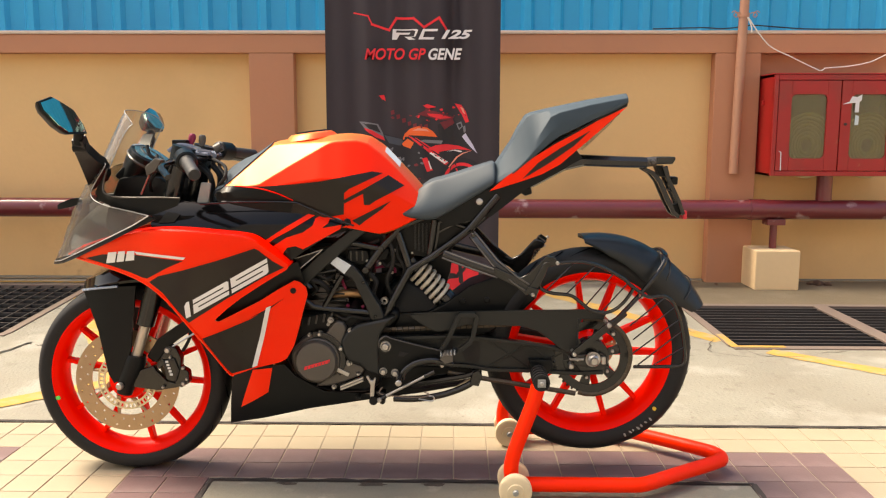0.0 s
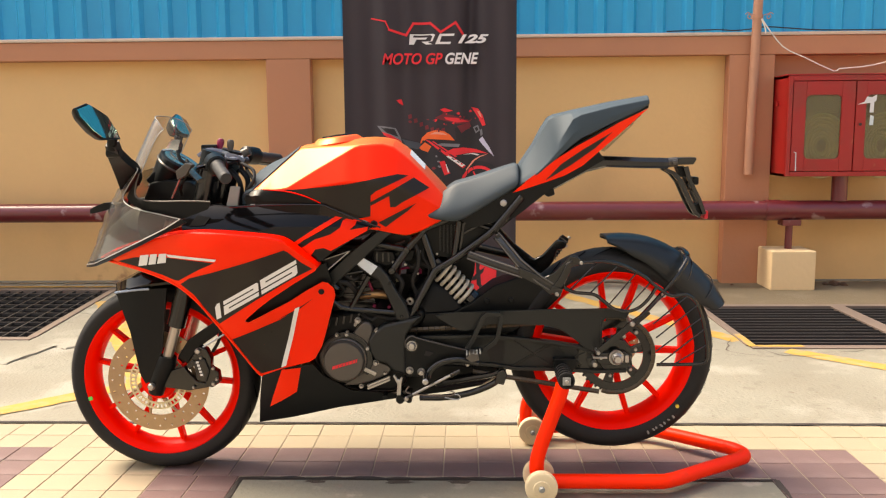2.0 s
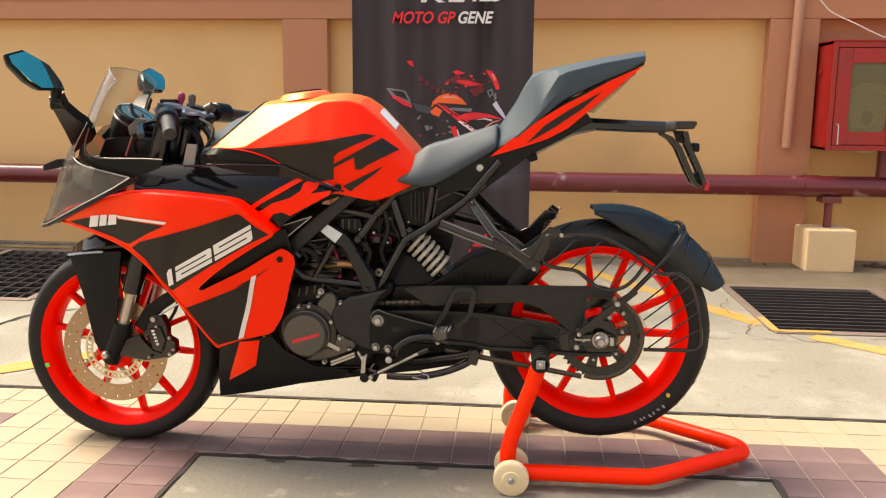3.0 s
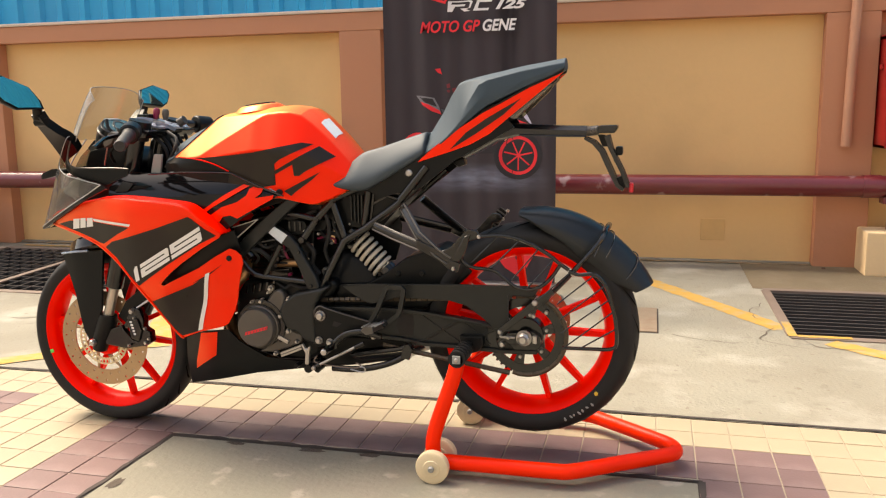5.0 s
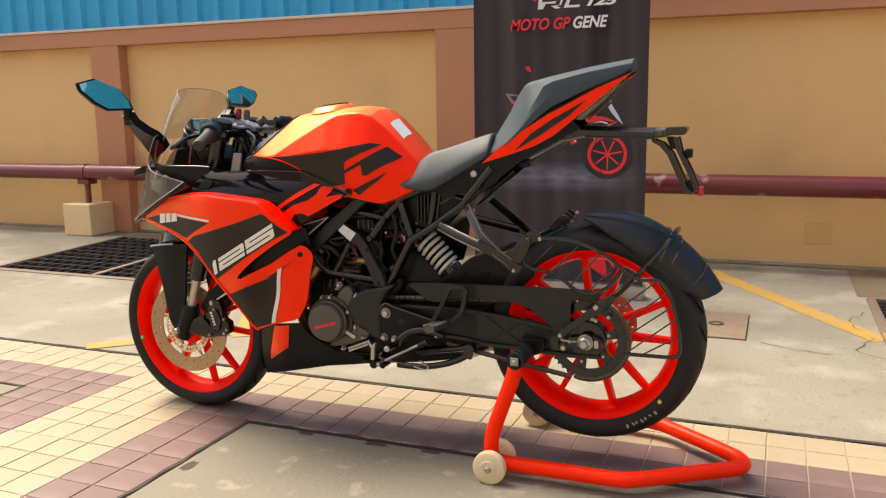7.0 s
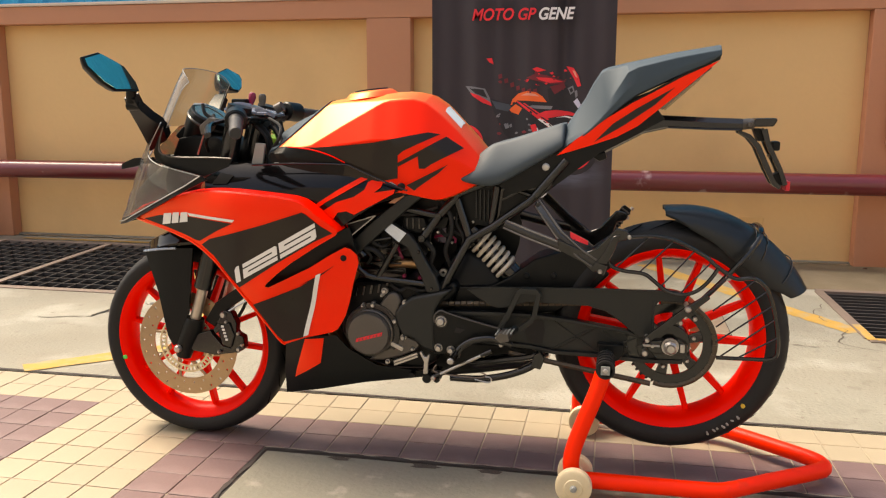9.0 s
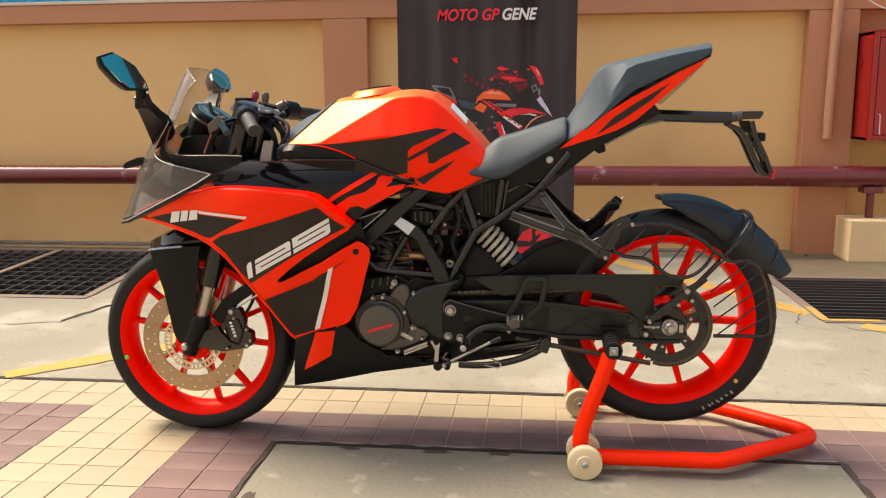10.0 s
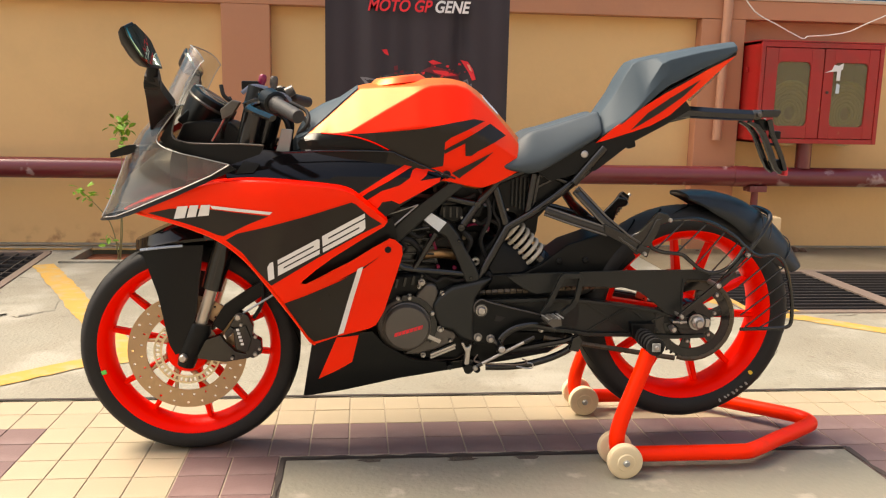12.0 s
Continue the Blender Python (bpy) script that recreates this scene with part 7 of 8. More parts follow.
    # cables and hoses in the open frame
    lines = (((-0.43, -0.1, 0.64), (-0.4, -0.12, 0.61), (-0.37, -0.115, 0.6), (-0.345, -0.1, 0.57), (-0.35, -0.09, 0.54)), ((-0.41, -0.1, 0.62), (-0.38, -0.115, 0.625), (-0.35, -0.11, 0.61), (-0.33, -0.09, 0.62)),
             ((-0.2, -0.085, 0.75), (-0.165, -0.095, 0.7), (-0.162, -0.09, 0.65), (-0.18, -0.08, 0.6), (-0.165, -0.07, 0.55)), ((-0.14, -0.08, 0.72), (-0.15, -0.085, 0.68), (-0.13, -0.085, 0.64), (-0.14, -0.07, 0.6), (-0.17, -0.065, 0.56)),
             ((-0.4, -0.09, 0.69), (-0.33, -0.1, 0.7), (-0.26, -0.1, 0.7), (-0.2, -0.09, 0.72)), ((-0.24, -0.09, 0.63), (-0.21, -0.095, 0.6), (-0.22, -0.085, 0.56), (-0.2, -0.08, 0.53)), ((-0.3, -0.09, 0.6), (-0.27, -0.1, 0.61), (-0.23, -0.095, 0.59)),
             ((-0.2, -0.06, 0.655), (-0.18, -0.07, 0.64), (-0.16, -0.07, 0.652), (-0.13, -0.075, 0.64)), ((-0.395, -0.1, 0.56), (-0.38, -0.11, 0.58), (-0.395, -0.115, 0.6)))
    for k, line in enumerate(lines):
        part("hose", tube(smooth_line(line, 6), (0.0075, 0.005, 0.006, 0.004, 0.0055)[k % 5], 8), RUBBER, BIKE)
    # added pink pieces, as red banner print shows through the frame gaps
    part("wire_sleeve", tube(smooth_line([(-0.215, -0.05, 0.632), (-0.19, -0.06, 0.638), (-0.16, -0.055, 0.632), (-0.158, -0.055, 0.618)], 5), 0.0036, 8), PURPLE, BIKE, "dark pink rod added inside the frame")
    part("wire_sleeve", tube(smooth_line([(-0.315, -0.07, 0.61), (-0.307, -0.08, 0.59), (-0.3, -0.075, 0.572)], 5), 0.004, 8), PURPLE, BIKE, "dark pink rod added inside the frame")
    for x, z in ((-0.294, 0.526), (-0.25, 0.523)):
        part("pink_cap", tube([(x, -0.075, z), (x, -0.088, z)], 0.005, 10), PURPLE, BIKE, "small pink dot added for the banner seen through")
    part("brass_fitting", join(tube([(-0.225, -0.07, 0.6), (-0.222, -0.082, 0.618)], 0.006, 10), bolt(-0.222, -0.08, 0.61, 0.008, 0.006)), TONE, BIKE, "brass fuel fitting")
    part("washer", revolve([(0.0045, -0.062), (0.011, -0.062), (0.012, -0.058), (0.012, -0.05), (0.0045, -0.05)], -0.19, 0.535, 20), ALU, BIKE, "bright round washer")
    for x, y, z, r in ((-0.155, -0.056, 0.687, 0.0085), (-0.107, -0.06, 0.679, 0.005), (-0.2, -0.076, 0.65, 0.006), (-0.36, -0.1, 0.617, 0.004), (-0.165, -0.06, 0.62, 0.005), (-0.235, -0.095, 0.66, 0.0055)):
        part("hose_clip", bolt(x, y, z, r, 0.007), ALU, BIKE)
    part("clip_rod", strap([(-0.097, 0.635), (-0.069, 0.662)], 0.0035, -0.066, -0.06, 0.001), ALU, BIKE)
    part("shock_cover", loft([[(x, -w, z0), (x, -w * 0.96, z1 - 0.015), (x, -w * 0.75, z1), (x, w * 0.75, z1), (x, w * 0.96, z1 - 0.015), (x, w, z0)] for x, w, z0, z1 in ((-0.2, 0.05, 0.44, 0.55), (-0.16, 0.056, 0.44, 0.592), (-0.12, 0.056, 0.44, 0.598), (-0.08, 0.056, 0.44, 0.576), (-0.045, 0.054, 0.44, 0.535), (-0.02, 0.05, 0.44, 0.5))]), PLASTIC, BIKE, "smooth black cover under the shock", smooth=60)


chassis()


def engine():
    case = [(-0.47, 0.46), (-0.44, 0.505), (-0.36, 0.51), (-0.3, 0.52), (-0.2, 0.515), (-0.15, 0.52), (-0.14, 0.49), (-0.17, 0.46), (-0.19, 0.4), (-0.2, 0.29), (-0.24, 0.265), (-0.33, 0.262), (-0.44, 0.29), (-0.475, 0.36)]
    e = part("engine", prism(case, -0.095, 0.125, 0.015, 3), PLASTIC, BIKE, "dark engine crankcase")
    part("cylinder", loft([[(x - w, -0.065, z), (x + w, -0.065, z + 0.02), (x + w, 0.065, z + 0.02), (x - w, 0.065, z)] for x, w, z in ((-0.36, 0.075, 0.48), (-0.39, 0.07, 0.62), (-0.4, 0.06, 0.68))]), SATIN, e)
    for k in range(6):
        part("fin", box(-0.46 - 0.004 * k, -0.3 - 0.004 * k, -0.075, 0.075, 0.535 + 0.02 * k, 0.541 + 0.02 * k, 0.002), SATIN, e)
    CX, CZ = -0.379, 0.375
    part("stator_housing", revolve([(0.0003, -0.122), (0.066, -0.122), (0.072, -0.118), (0.074, -0.11), (0.074, -0.085), (0.0003, -0.085)], CX - 0.004, CZ - 0.002, 48, False), ENGINE, e, "grey engine casing")
    part("cover_collar", prism([(CX + r * math.cos(t), CZ + r * math.sin(t)) for r, rng in ((0.082, range(-38, 104, 6)), (0.063, range(102, -40, -6))) for t in (math.radians(q) for q in rng)], -0.128, -0.1, 0.004), SATIN, e, "black collar round the cover")
    part("clutch_cover", revolve([(0.0003, -0.158), (0.05, -0.158), (0.0555, -0.1565), (0.0585, -0.152), (0.0605, -0.144), (0.0615, -0.12), (0.0003, -0.12)], CX, CZ, 64, False), ENGINE, e, "round grey cover with a red mark")
    part("cover_lip", revolve([(0.0612, -0.14), (0.0645, -0.138), (0.065, -0.126), (0.0612, -0.126)], CX, CZ, 64), ENGINE, e)
    part("red_mark", prism([(-0.413, 0.352), (-0.34, 0.374), (-0.338, 0.384), (-0.411, 0.362)], -0.1595, -0.157, 0), PRINT_RED, e, "red worn lettering bar")
    for k in range(7):
        f = k / 7
        part("letter_gap", prism([(-0.4045 + 0.07 * f, 0.3555 + 0.0215 * f), (-0.4025 + 0.07 * f, 0.356 + 0.0215 * f), (-0.4015 + 0.07 * f, 0.3625 + 0.0215 * f), (-0.4035 + 0.07 * f, 0.362 + 0.0215 * f)], -0.1602, -0.159, 0), ENGINE, e)
    part("oil_lobe", prism([(-0.362, 0.44), (-0.345, 0.467), (-0.332, 0.482), (-0.317, 0.4885), (-0.302, 0.482), (-0.295, 0.464), (-0.299, 0.432), (-0.309, 0.399), (-0.326, 0.39)], -0.124, -0.09, 0.008, 3), ENGINE, e, "grey rounded oil filter cover")
    part("lower_casing", prism([(-0.325, 0.335), (-0.304, 0.357), (-0.278, 0.365), (-0.25, 0.355), (-0.242, 0.342), (-0.255, 0.327), (-0.3, 0.308), (-0.346, 0.295), (-0.388, 0.293), (-0.36, 0.315)], -0.124, -0.09, 0.006, 3), ENGINE, e, "grey lower engine casing")
    part("casing_tab", strap([(-0.322, 0.346), (-0.288, 0.33)], 0.006, -0.131, -0.12, 0.002), ALU, e)
    part("sprocket_cover", prism([(-0.312, 0.43), (-0.296, 0.456), (-0.263, 0.48), (-0.215, 0.491), (-0.15, 0.506), (-0.178, 0.476), (-0.196, 0.448), (-0.2, 0.399), (-0.196, 0.325), (-0.234, 0.338), (-0.257, 0.362), (-0.291, 0.37), (-0.306, 0.399)], -0.136, -0.09, 0.011, 3), SWING, e, "smooth black front sprocket cover")
    for x, z, r in ((-0.283, 0.459, 0.0085), (-0.311, 0.408, 0.0085), (-0.288, 0.363, 0.0085), (-0.372, 0.45, 0.008), (-0.34, 0.49, 0.0085), (-0.347, 0.478, 0.0045), (-0.402, 0.447, 0.005), (-0.333, 0.292, 0.0065), (-0.262, 0.333, 0.006), (-0.455, 0.44, 0.005)):
        part("case_bolt", join(bolt(x, -0.124, z, r, 0.01), revolve([(0.0003, -0.124), (r * 1.05, -0.124), (r * 1.05, -0.11), (0.0003, -0.11)], x, z, 14, False)), ALU, e)
    for k in range(5):
        part("case_rib", strap([(-0.43 + 0.022 * k, 0.467 + 0.004 * k), (-0.425 + 0.022 * k, 0.492 + 0.004 * k)], 0.0035, -0.104, -0.094, 0.001), SATIN, e)
    part("wiring_loom", tube(smooth_line([(-0.33, -0.1, 0.505), (-0.3, -0.108, 0.49), (-0.28, -0.106, 0.5), (-0.24, -0.106, 0.492), (-0.2, -0.11, 0.504)], 5), 0.005, 8), RUBBER, e)
    for y0, z in ((0.0, 0.0), (0.004, -0.009)):
        part("drain_tag", prism([(-0.315, 0.297 + z), (-0.248, 0.325 + z), (-0.246, 0.319 + z), (-0.313, 0.291 + z)], -0.132 + y0, -0.118, 0.001), ALU, e, "bare alloy strip")
    part("header_pipe", tube(smooth_line([(-0.47, -0.03, 0.6), (-0.44, -0.085, 0.535), (-0.49, -0.09, 0.47), (-0.51, -0.06, 0.36), (-0.44, -0.02, 0.25), (-0.3, 0.02, 0.24), (-0.1, 0.08, 0.25)], 6), 0.02, 14), BRONZE, BIKE, "heat tinted exhaust header")
    part("heat_shield", tube(smooth_line([(-0.365, -0.04, 0.535), (-0.33, -0.055, 0.552), (-0.29, -0.06, 0.558), (-0.235, -0.05, 0.55)], 5), 0.014, 14), BRONZE, BIKE)
    part("silencer_shield", prism([(-0.235, 0.228), (-0.09, 0.248), (0.025, 0.27), (0.062, 0.295), (0.075, 0.335), (-0.2, 0.345)], -0.05, 0.14, 0.012, 3), PLASTIC, BIKE, "black silencer shield")
    part("silencer", loft([[(x, 0.06 + w * math.cos(t), z + h * math.sin(t)) for t in (2 * math.pi * k / 20 for k in range(20))] for x, z, w, h in ((-0.2, 0.27, 0.08, 0.03), (-0.1, 0.28, 0.12, 0.045), (0.03, 0.3, 0.12, 0.05), (0.1, 0.32, 0.08, 0.04))]), SATIN, BIKE, "black underslung silencer")
    # foot controls
    h = part("heel_plate", prism([(-0.205, 0.432), (-0.195, 0.445), (-0.18, 0.45), (-0.165, 0.444), (-0.108, 0.426), (-0.015, 0.403), (0.0, 0.385), (-0.045, 0.372), (-0.106, 0.352), (-0.136, 0.325), (-0.2, 0.322)], -0.132, -0.118, 0.005), PLASTIC, BIKE, "black foot control plate")
    part("plate_rim", tube(smooth_line([(-0.199, -0.133, 0.412), (-0.199, -0.133, 0.432), (-0.182, -0.133, 0.446), (-0.16, -0.133, 0.439), (-0.1, -0.133, 0.423), (-0.02, -0.133, 0.404)], 4), 0.0022, 6), ENGINE, h)
    # flat dark patch laid on the plate, nothing is cut out
    part("plate_hollow", prism([(-0.14, 0.402), (-0.115, 0.397), (-0.13, 0.386), (-0.145, 0.388)], -0.1335, -0.13, 0), PIT, h)
    part("pivot_ring", revolve([(0.013, -0.134), (0.0185, -0.134), (0.02, -0.131), (0.013, -0.131)], -0.181, 0.417, 28), SATIN, h)
    for x, z, r in ((-0.181, 0.417, 0.0155), (-0.188, 0.343, 0.0115), (-0.154, 0.339, 0.0115), (-0.05, 0.374, 0.006), (-0.018, 0.362, 0.0065)):
        part("bolt", join(bolt(x, -0.134, z, r, 0.012), revolve([(0.0003, -0.136), (r * 0.95, -0.136), (r * 1.02, -0.133), (0.0003, -0.13)], x, z, 18, False)), ALU, h, "bright bolt")
    part("gear_lever", join(tube(smooth_line([(-0.132, -0.156, 0.328), (-0.128, -0.156, 0.345), (-0.114, -0.156, 0.36), (-0.09, -0.157, 0.374), (-0.05, -0.158, 0.382), (-0.02, -0.158, 0.378), (0.014, -0.16, 0.37)], 5), 0.0085, 10, 0.7), tube([(-0.138, -0.15, 0.333), (-0.138, -0.222, 0.335)], 0.0105, 14)), SATIN, BIKE, "black gear lever")
    part("toe_cap", bolt(-0.138, -0.222, 0.335, 0.011, 0.005), ALU, BIKE, "bright toe peg end")
    part("gear_rod", tube([(-0.195, -0.155, 0.268), (-0.048, -0.158, 0.346)], 0.0042, 10), ALU, BIKE, "bright gear linkage rod")
    part("rod_end", tube([(-0.068, -0.158, 0.3355), (-0.04, -0.158, 0.35)], 0.0062, 10), SATIN, BIKE)
    part("rod_end", tube([(-0.2, -0.155, 0.265), (-0.178, -0.155, 0.277)], 0.006, 10), SATIN, BIKE)
    part("gear_arm", join(prism([(-0.236, 0.333), (-0.23, 0.337), (-0.222, 0.322), (-0.215, 0.322), (-0.212, 0.33), (-0.207, 0.328), (-0.211, 0.308), (-0.213, 0.274), (-0.226, 0.274), (-0.223, 0.308)], -0.158, -0.146, 0.003), bolt(-0.197, -0.158, 0.266, 0.009, 0.008)), ALU, BIKE, "alloy gear arm")
    for x, y, z, r in ((-0.215, -0.16, 0.262, 0.0125), (-0.19, -0.15, 0.258, 0.009), (-0.262, -0.14, 0.262, 0.007)):
        part("belly_lug", tube([(x, y + 0.04, z), (x, y, z)], r, 12), PLASTIC, BIKE)
    peg = part("foot_peg", loft([[(x, -y, z + dz) for x, dz in ((-0.022, -0.002), (-0.01, 0.01), (0.012, 0.008), (0.014, -0.008), (-0.008, -0.013))] for y, z in ((0.135, 0.398), (0.15, 0.402), (0.225, 0.41), (0.232, 0.408))]), ENGINE, BIKE, "ribbed grey foot peg")
    for k in range(5):
        part("rib", tube([(-0.02 + 0.0095 * k, -0.15, 0.4075 + 0.001 * k), (-0.02 + 0.0095 * k, -0.228, 0.4155 + 0.001 * k)], 0.0024, 6), BRACKET, peg)
    loop = [(-0.02, 0.412), (0.0, 0.446), (0.028, 0.508), (0.036, 0.515), (0.074, 0.515), (0.081, 0.508), (0.07, 0.452), (0.06, 0.434), (0.033, 0.413)]
    part("peg_hanger", join(strap(loop, 0.0065, -0.16, -0.146, 0.003), tube([(0.0, -0.12, 0.395), (0.02, -0.148, 0.41)], 0.01, 8)), SWING, BIKE, "black heel guard loop")
    part("side_stand", join(tube(smooth_line([(-0.16, -0.1, 0.25), (-0.081, -0.115, 0.256), (-0.003, -0.118, 0.273), (0.06, -0.12, 0.301), (0.082, -0.12, 0.327)], 5), 0.0095, 10), tube(smooth_line([(-0.09, -0.1, 0.296), (-0.004, -0.11, 0.314), (0.055, -0.115, 0.326), (0.078, -0.12, 0.338)], 4), 0.0085, 8), prism([(-0.215, 0.25), (-0.19, 0.25), (-0.18, 0.28), (-0.21, 0.285)], -0.14, -0.1, 0.004)), SATIN, BIKE, "folded black side stand")
    part("stand_foot", prism([(0.062, 0.306), (0.088, 0.3), (0.098, 0.332), (0.086, 0.348), (0.07, 0.34)], -0.14, -0.112, 0.003), SATIN, BIKE)
    part("stand_hook", tube(smooth_line([(-0.085, -0.155, 0.268), (-0.05, -0.155, 0.262), (-0.04, -0.155, 0.268), (-0.045, -0.155, 0.276), (-0.056, -0.155, 0.277)], 4), 0.002, 6), ALU, BIKE)
    part("stand_spring", tube(smooth_line([(-0.19, -0.15, 0.3), (-0.195, -0.15, 0.28), (-0.12, -0.15, 0.272), (-0.07, -0.15, 0.272), (-0.055, -0.15, 0.28), (-0.07, -0.15, 0.287)], 4), 0.002, 8), STEEL, BIKE)


engine()


def rear_end():
    top = [(-0.195, 0.43), (-0.152, 0.434), (-0.009, 0.439), (0.072, 0.437), (0.132, 0.432), (0.212, 0.422), (0.309, 0.407), (0.352, 0.39)]
    low = [(-0.1, 0.362), (0.057, 0.353), (0.121, 0.342), (0.236, 0.34), (0.362, 0.333), (0.45, 0.336)]
    arm = top + [(0.38, 0.395), (0.422, 0.4), (0.464, 0.392), (0.47, 0.345), (0.45, 0.332)] + low[4::-1] + [(-0.195, 0.37)]
    for s in (-1, 1):
        a = part("swingarm", prism(arm, s * 0.082, s * 0.1, 0.004), SWING, BIKE, "black cast swingarm with cross ribs")
        part("upper_flange", strap(top, (0.006, 0.006, 0.0055, 0.0055, 0.005, 0.005, 0.005, 0.004), s * 0.086, s * 0.112, 0.0025), SWING, a)
        part("lower_flange", strap(low, 0.0055, s * 0.086, s * 0.112, 0.0025), SWING, a)
        for p, q in (((0.112, 0.428), (0.236, 0.345)), ((0.112, 0.346), (0.226, 0.415)), ((0.228, 0.418), (0.318, 0.35)), ((0.236, 0.345), (0.33, 0.392))):
            part("web_rib", strap([p, q], 0.0026, s * 0.098, s * 0.1035, 0.001), SWING, a)
            # thin dark line drawn just below each rib
            part("groove", tube([(p[0] + 0.002, s * 0.1, p[1] - 0.0035), (q[0] + 0.002, s * 0.1, q[1] - 0.0035)], 0.0016, 6), PIT, a)
        # flat dark patch paints the shade of a recess in the web
        part("web_hollow", prism([(0.052, 0.425), (0.09, 0.424), (0.094, 0.395), (0.088, 0.362), (0.05, 0.365), (0.04, 0.39)], s * 0.0995, s * 0.1008, 0), PIT, a)
        part("axle_slot", prism([(0.355, 0.376), (0.37, 0.392), (0.44, 0.398), (0.46, 0.386), (0.462, 0.366), (0.445, 0.356), (0.37, 0.358)], s * 0.1, s * 0.122, 0.004), SATIN, a, "black axle adjuster block")
        part("adjuster", box(0.44, 0.452, s * 0.128 - 0.006, s * 0.128 + 0.006, 0.367, 0.389, 0.002), ALU, a, "bright chain adjuster")
        part("adjuster_screw", tube([(0.35, s * 0.124, 0.3795), (0.39, s * 0.124, 0.3795)], 0.0035, 8), ALU, a)
        for x, z, r in ((0.354, 0.359, 0.011), (0.372, 0.3795, 0.007), (0.35, 0.383, 0.004)):
            part("bolt", join(bolt(x, s * 0.12, z, r, 0.012, s), tube([(x, s * 0.095, z), (x, s * 0.12, z)], r * 0.7, 10)), ALU, a)
        part("spool_bracket", join(prism([(0.232, 0.377), (0.3, 0.377), (0.302, 0.352), (0.288, 0.335), (0.262, 0.325), (0.24, 0.335)], s * 0.1, s * 0.128, 0.004), tube([(0.26, s * 0.1, 0.352), (0.26, s * 0.15, 0.352)], 0.012, 12)), PLASTIC, a)
    guard = [(-0.114, 0.506), (-0.031, 0.515), (0.201, 0.523), (0.422, 0.526), (0.455, 0.518), (0.442, 0.495), (0.385, 0.497), (0.372, 0.48), (0.37, 0.44), (0.374, 0.402), (0.36, 0.396), (0.332, 0.403), (0.293, 0.435), (0.252, 0.464), (0.204, 0.476), (0.048, 0.479), (0.0, 0.462), (-0.03, 0.458), (-0.048, 0.463), (-0.084, 0.484)]
    g = part("chain_guard", prism(guard, -0.124, -0.114, 0.003), SWING, BIKE, "matt black chain guard")
    part("guard_crease", strap([(-0.1, 0.5105), (-0.031, 0.5145), (0.201, 0.5215), (0.42, 0.5245)], 0.0016, -0.1262, -0.123, 0.0006), HUGGER, g)
    part("guard_fin", strap([(0.372, 0.5), (0.371, 0.44), (0.374, 0.405)], 0.0022, -0.1265, -0.123, 0.0008), HUGGER, g)
    part("linkage_shield", prism([(-0.21, 0.54), (-0.21, 0.67), (-0.1, 0.67), (-0.005, 0.7), (0.01, 0.66), (0.004, 0.6), (-0.012, 0.55), (-0.1, 0.53)], 0.074, 0.082, 0.003), PLASTIC, BIKE, "black shield behind the shock")
    part("engine_shield", prism([(-0.29, 0.5), (-0.29, 0.6), (-0.17, 0.6), (-0.17, 0.5)], 0.05, 0.06, 0.003), PLASTIC, BIKE)
    part("inner_fender", prism([(-0.17, 0.4), (-0.15, 0.5), (-0.06, 0.505), (-0.01, 0.53), (0.06, 0.583), (0.158, 0.618), (0.21, 0.6), (0.26, 0.55), (0.2, 0.49), (0.12, 0.44)], -0.068, 0.068, 0.008), PLASTIC, BIKE, "black inner rear fender")
    for x, z in ((0.04, 0.538), (0.112, 0.541)):
        part("fender_plug", bolt(x, -0.067, z, 0.011, 0.007), PLASTIC, BIKE)
    # chain: two runs of links
    links = []
    for (ax, az), (bx, bz) in (((-0.2, 0.456), (0.37, 0.487)), ((0.0, 0.33), (0.37, 0.27))):
        n = 34
        d = Vector((bx - ax, 0, bz - az)) / n
        for k in range(n):
            links.append((Vector((ax, -0.099, az)) + d * (k + 0.5), d.normalized()))
    for k in range(31):
        t = math.radians(100 - 205 * k / 30)
        links.append((Vector((RX + 0.113 * math.cos(t), -0.099, RZ + 0.113 * math.sin(t))), Vector((-math.sin(t), 0, math.cos(t)))))
    lk = [mesh_of("chain_link", tube([(-0.0072, 0, 0), (0.0072, 0, 0)], 0.0075, 6, f), CHAIN) for f in (0.6, 0.9)]
    chain = part("drive_chain", tube([links[0][0], links[0][0] + links[0][1] * 0.01], 0.006, 6), CHAIN, BIKE, "dark drive chain")
    for k, (c, d) in enumerate(links):
        o = new("chain_link", lk[k % 2])
        o.parent = chain
        o.matrix_basis = Matrix.Translation(c) @ pose(0, 0, 0, 0, -math.degrees(math.atan2(d.z, d.x)), 0)
    part("guard_bracket", strap([(0.353, 0.404), (0.455, 0.49), (0.5, 0.525)], (0.0085, 0.0105, 0.007), -0.168, -0.158, 0.003), SATIN, BIKE, "black leg guard bracket")
    for x, y, z, r in ((0.451, -0.168, 0.491, 0.0105), (0.356, -0.168, 0.406, 0.008)):
        part("bracket_bolt", join(bolt(x, y, z, r, 0.008), tube([(x, y + 0.001, z), (x, -0.11, z)], r * 0.6, 10)), ALU, BIKE)
    for x, z in ((0.475, 0.452), (0.44, 0.44)):
        part("carrier_bolt", bolt(x, -0.108, z, 0.008, 0.008), ALU, BIKE)
    # shock absorber
    lo, hi = Vector((-0.022, -0.022, 0.545)), Vector((-0.1, -0.022, 0.628))
    s = part("shock_absorber", tube([hi, lo], 0.018, 14), SATIN, BIKE, "rear shock absorber with a cream spring")
    ax = (hi - lo).normalized()
    e1 = ax.cross(Vector((0, 1, 0))).normalized()
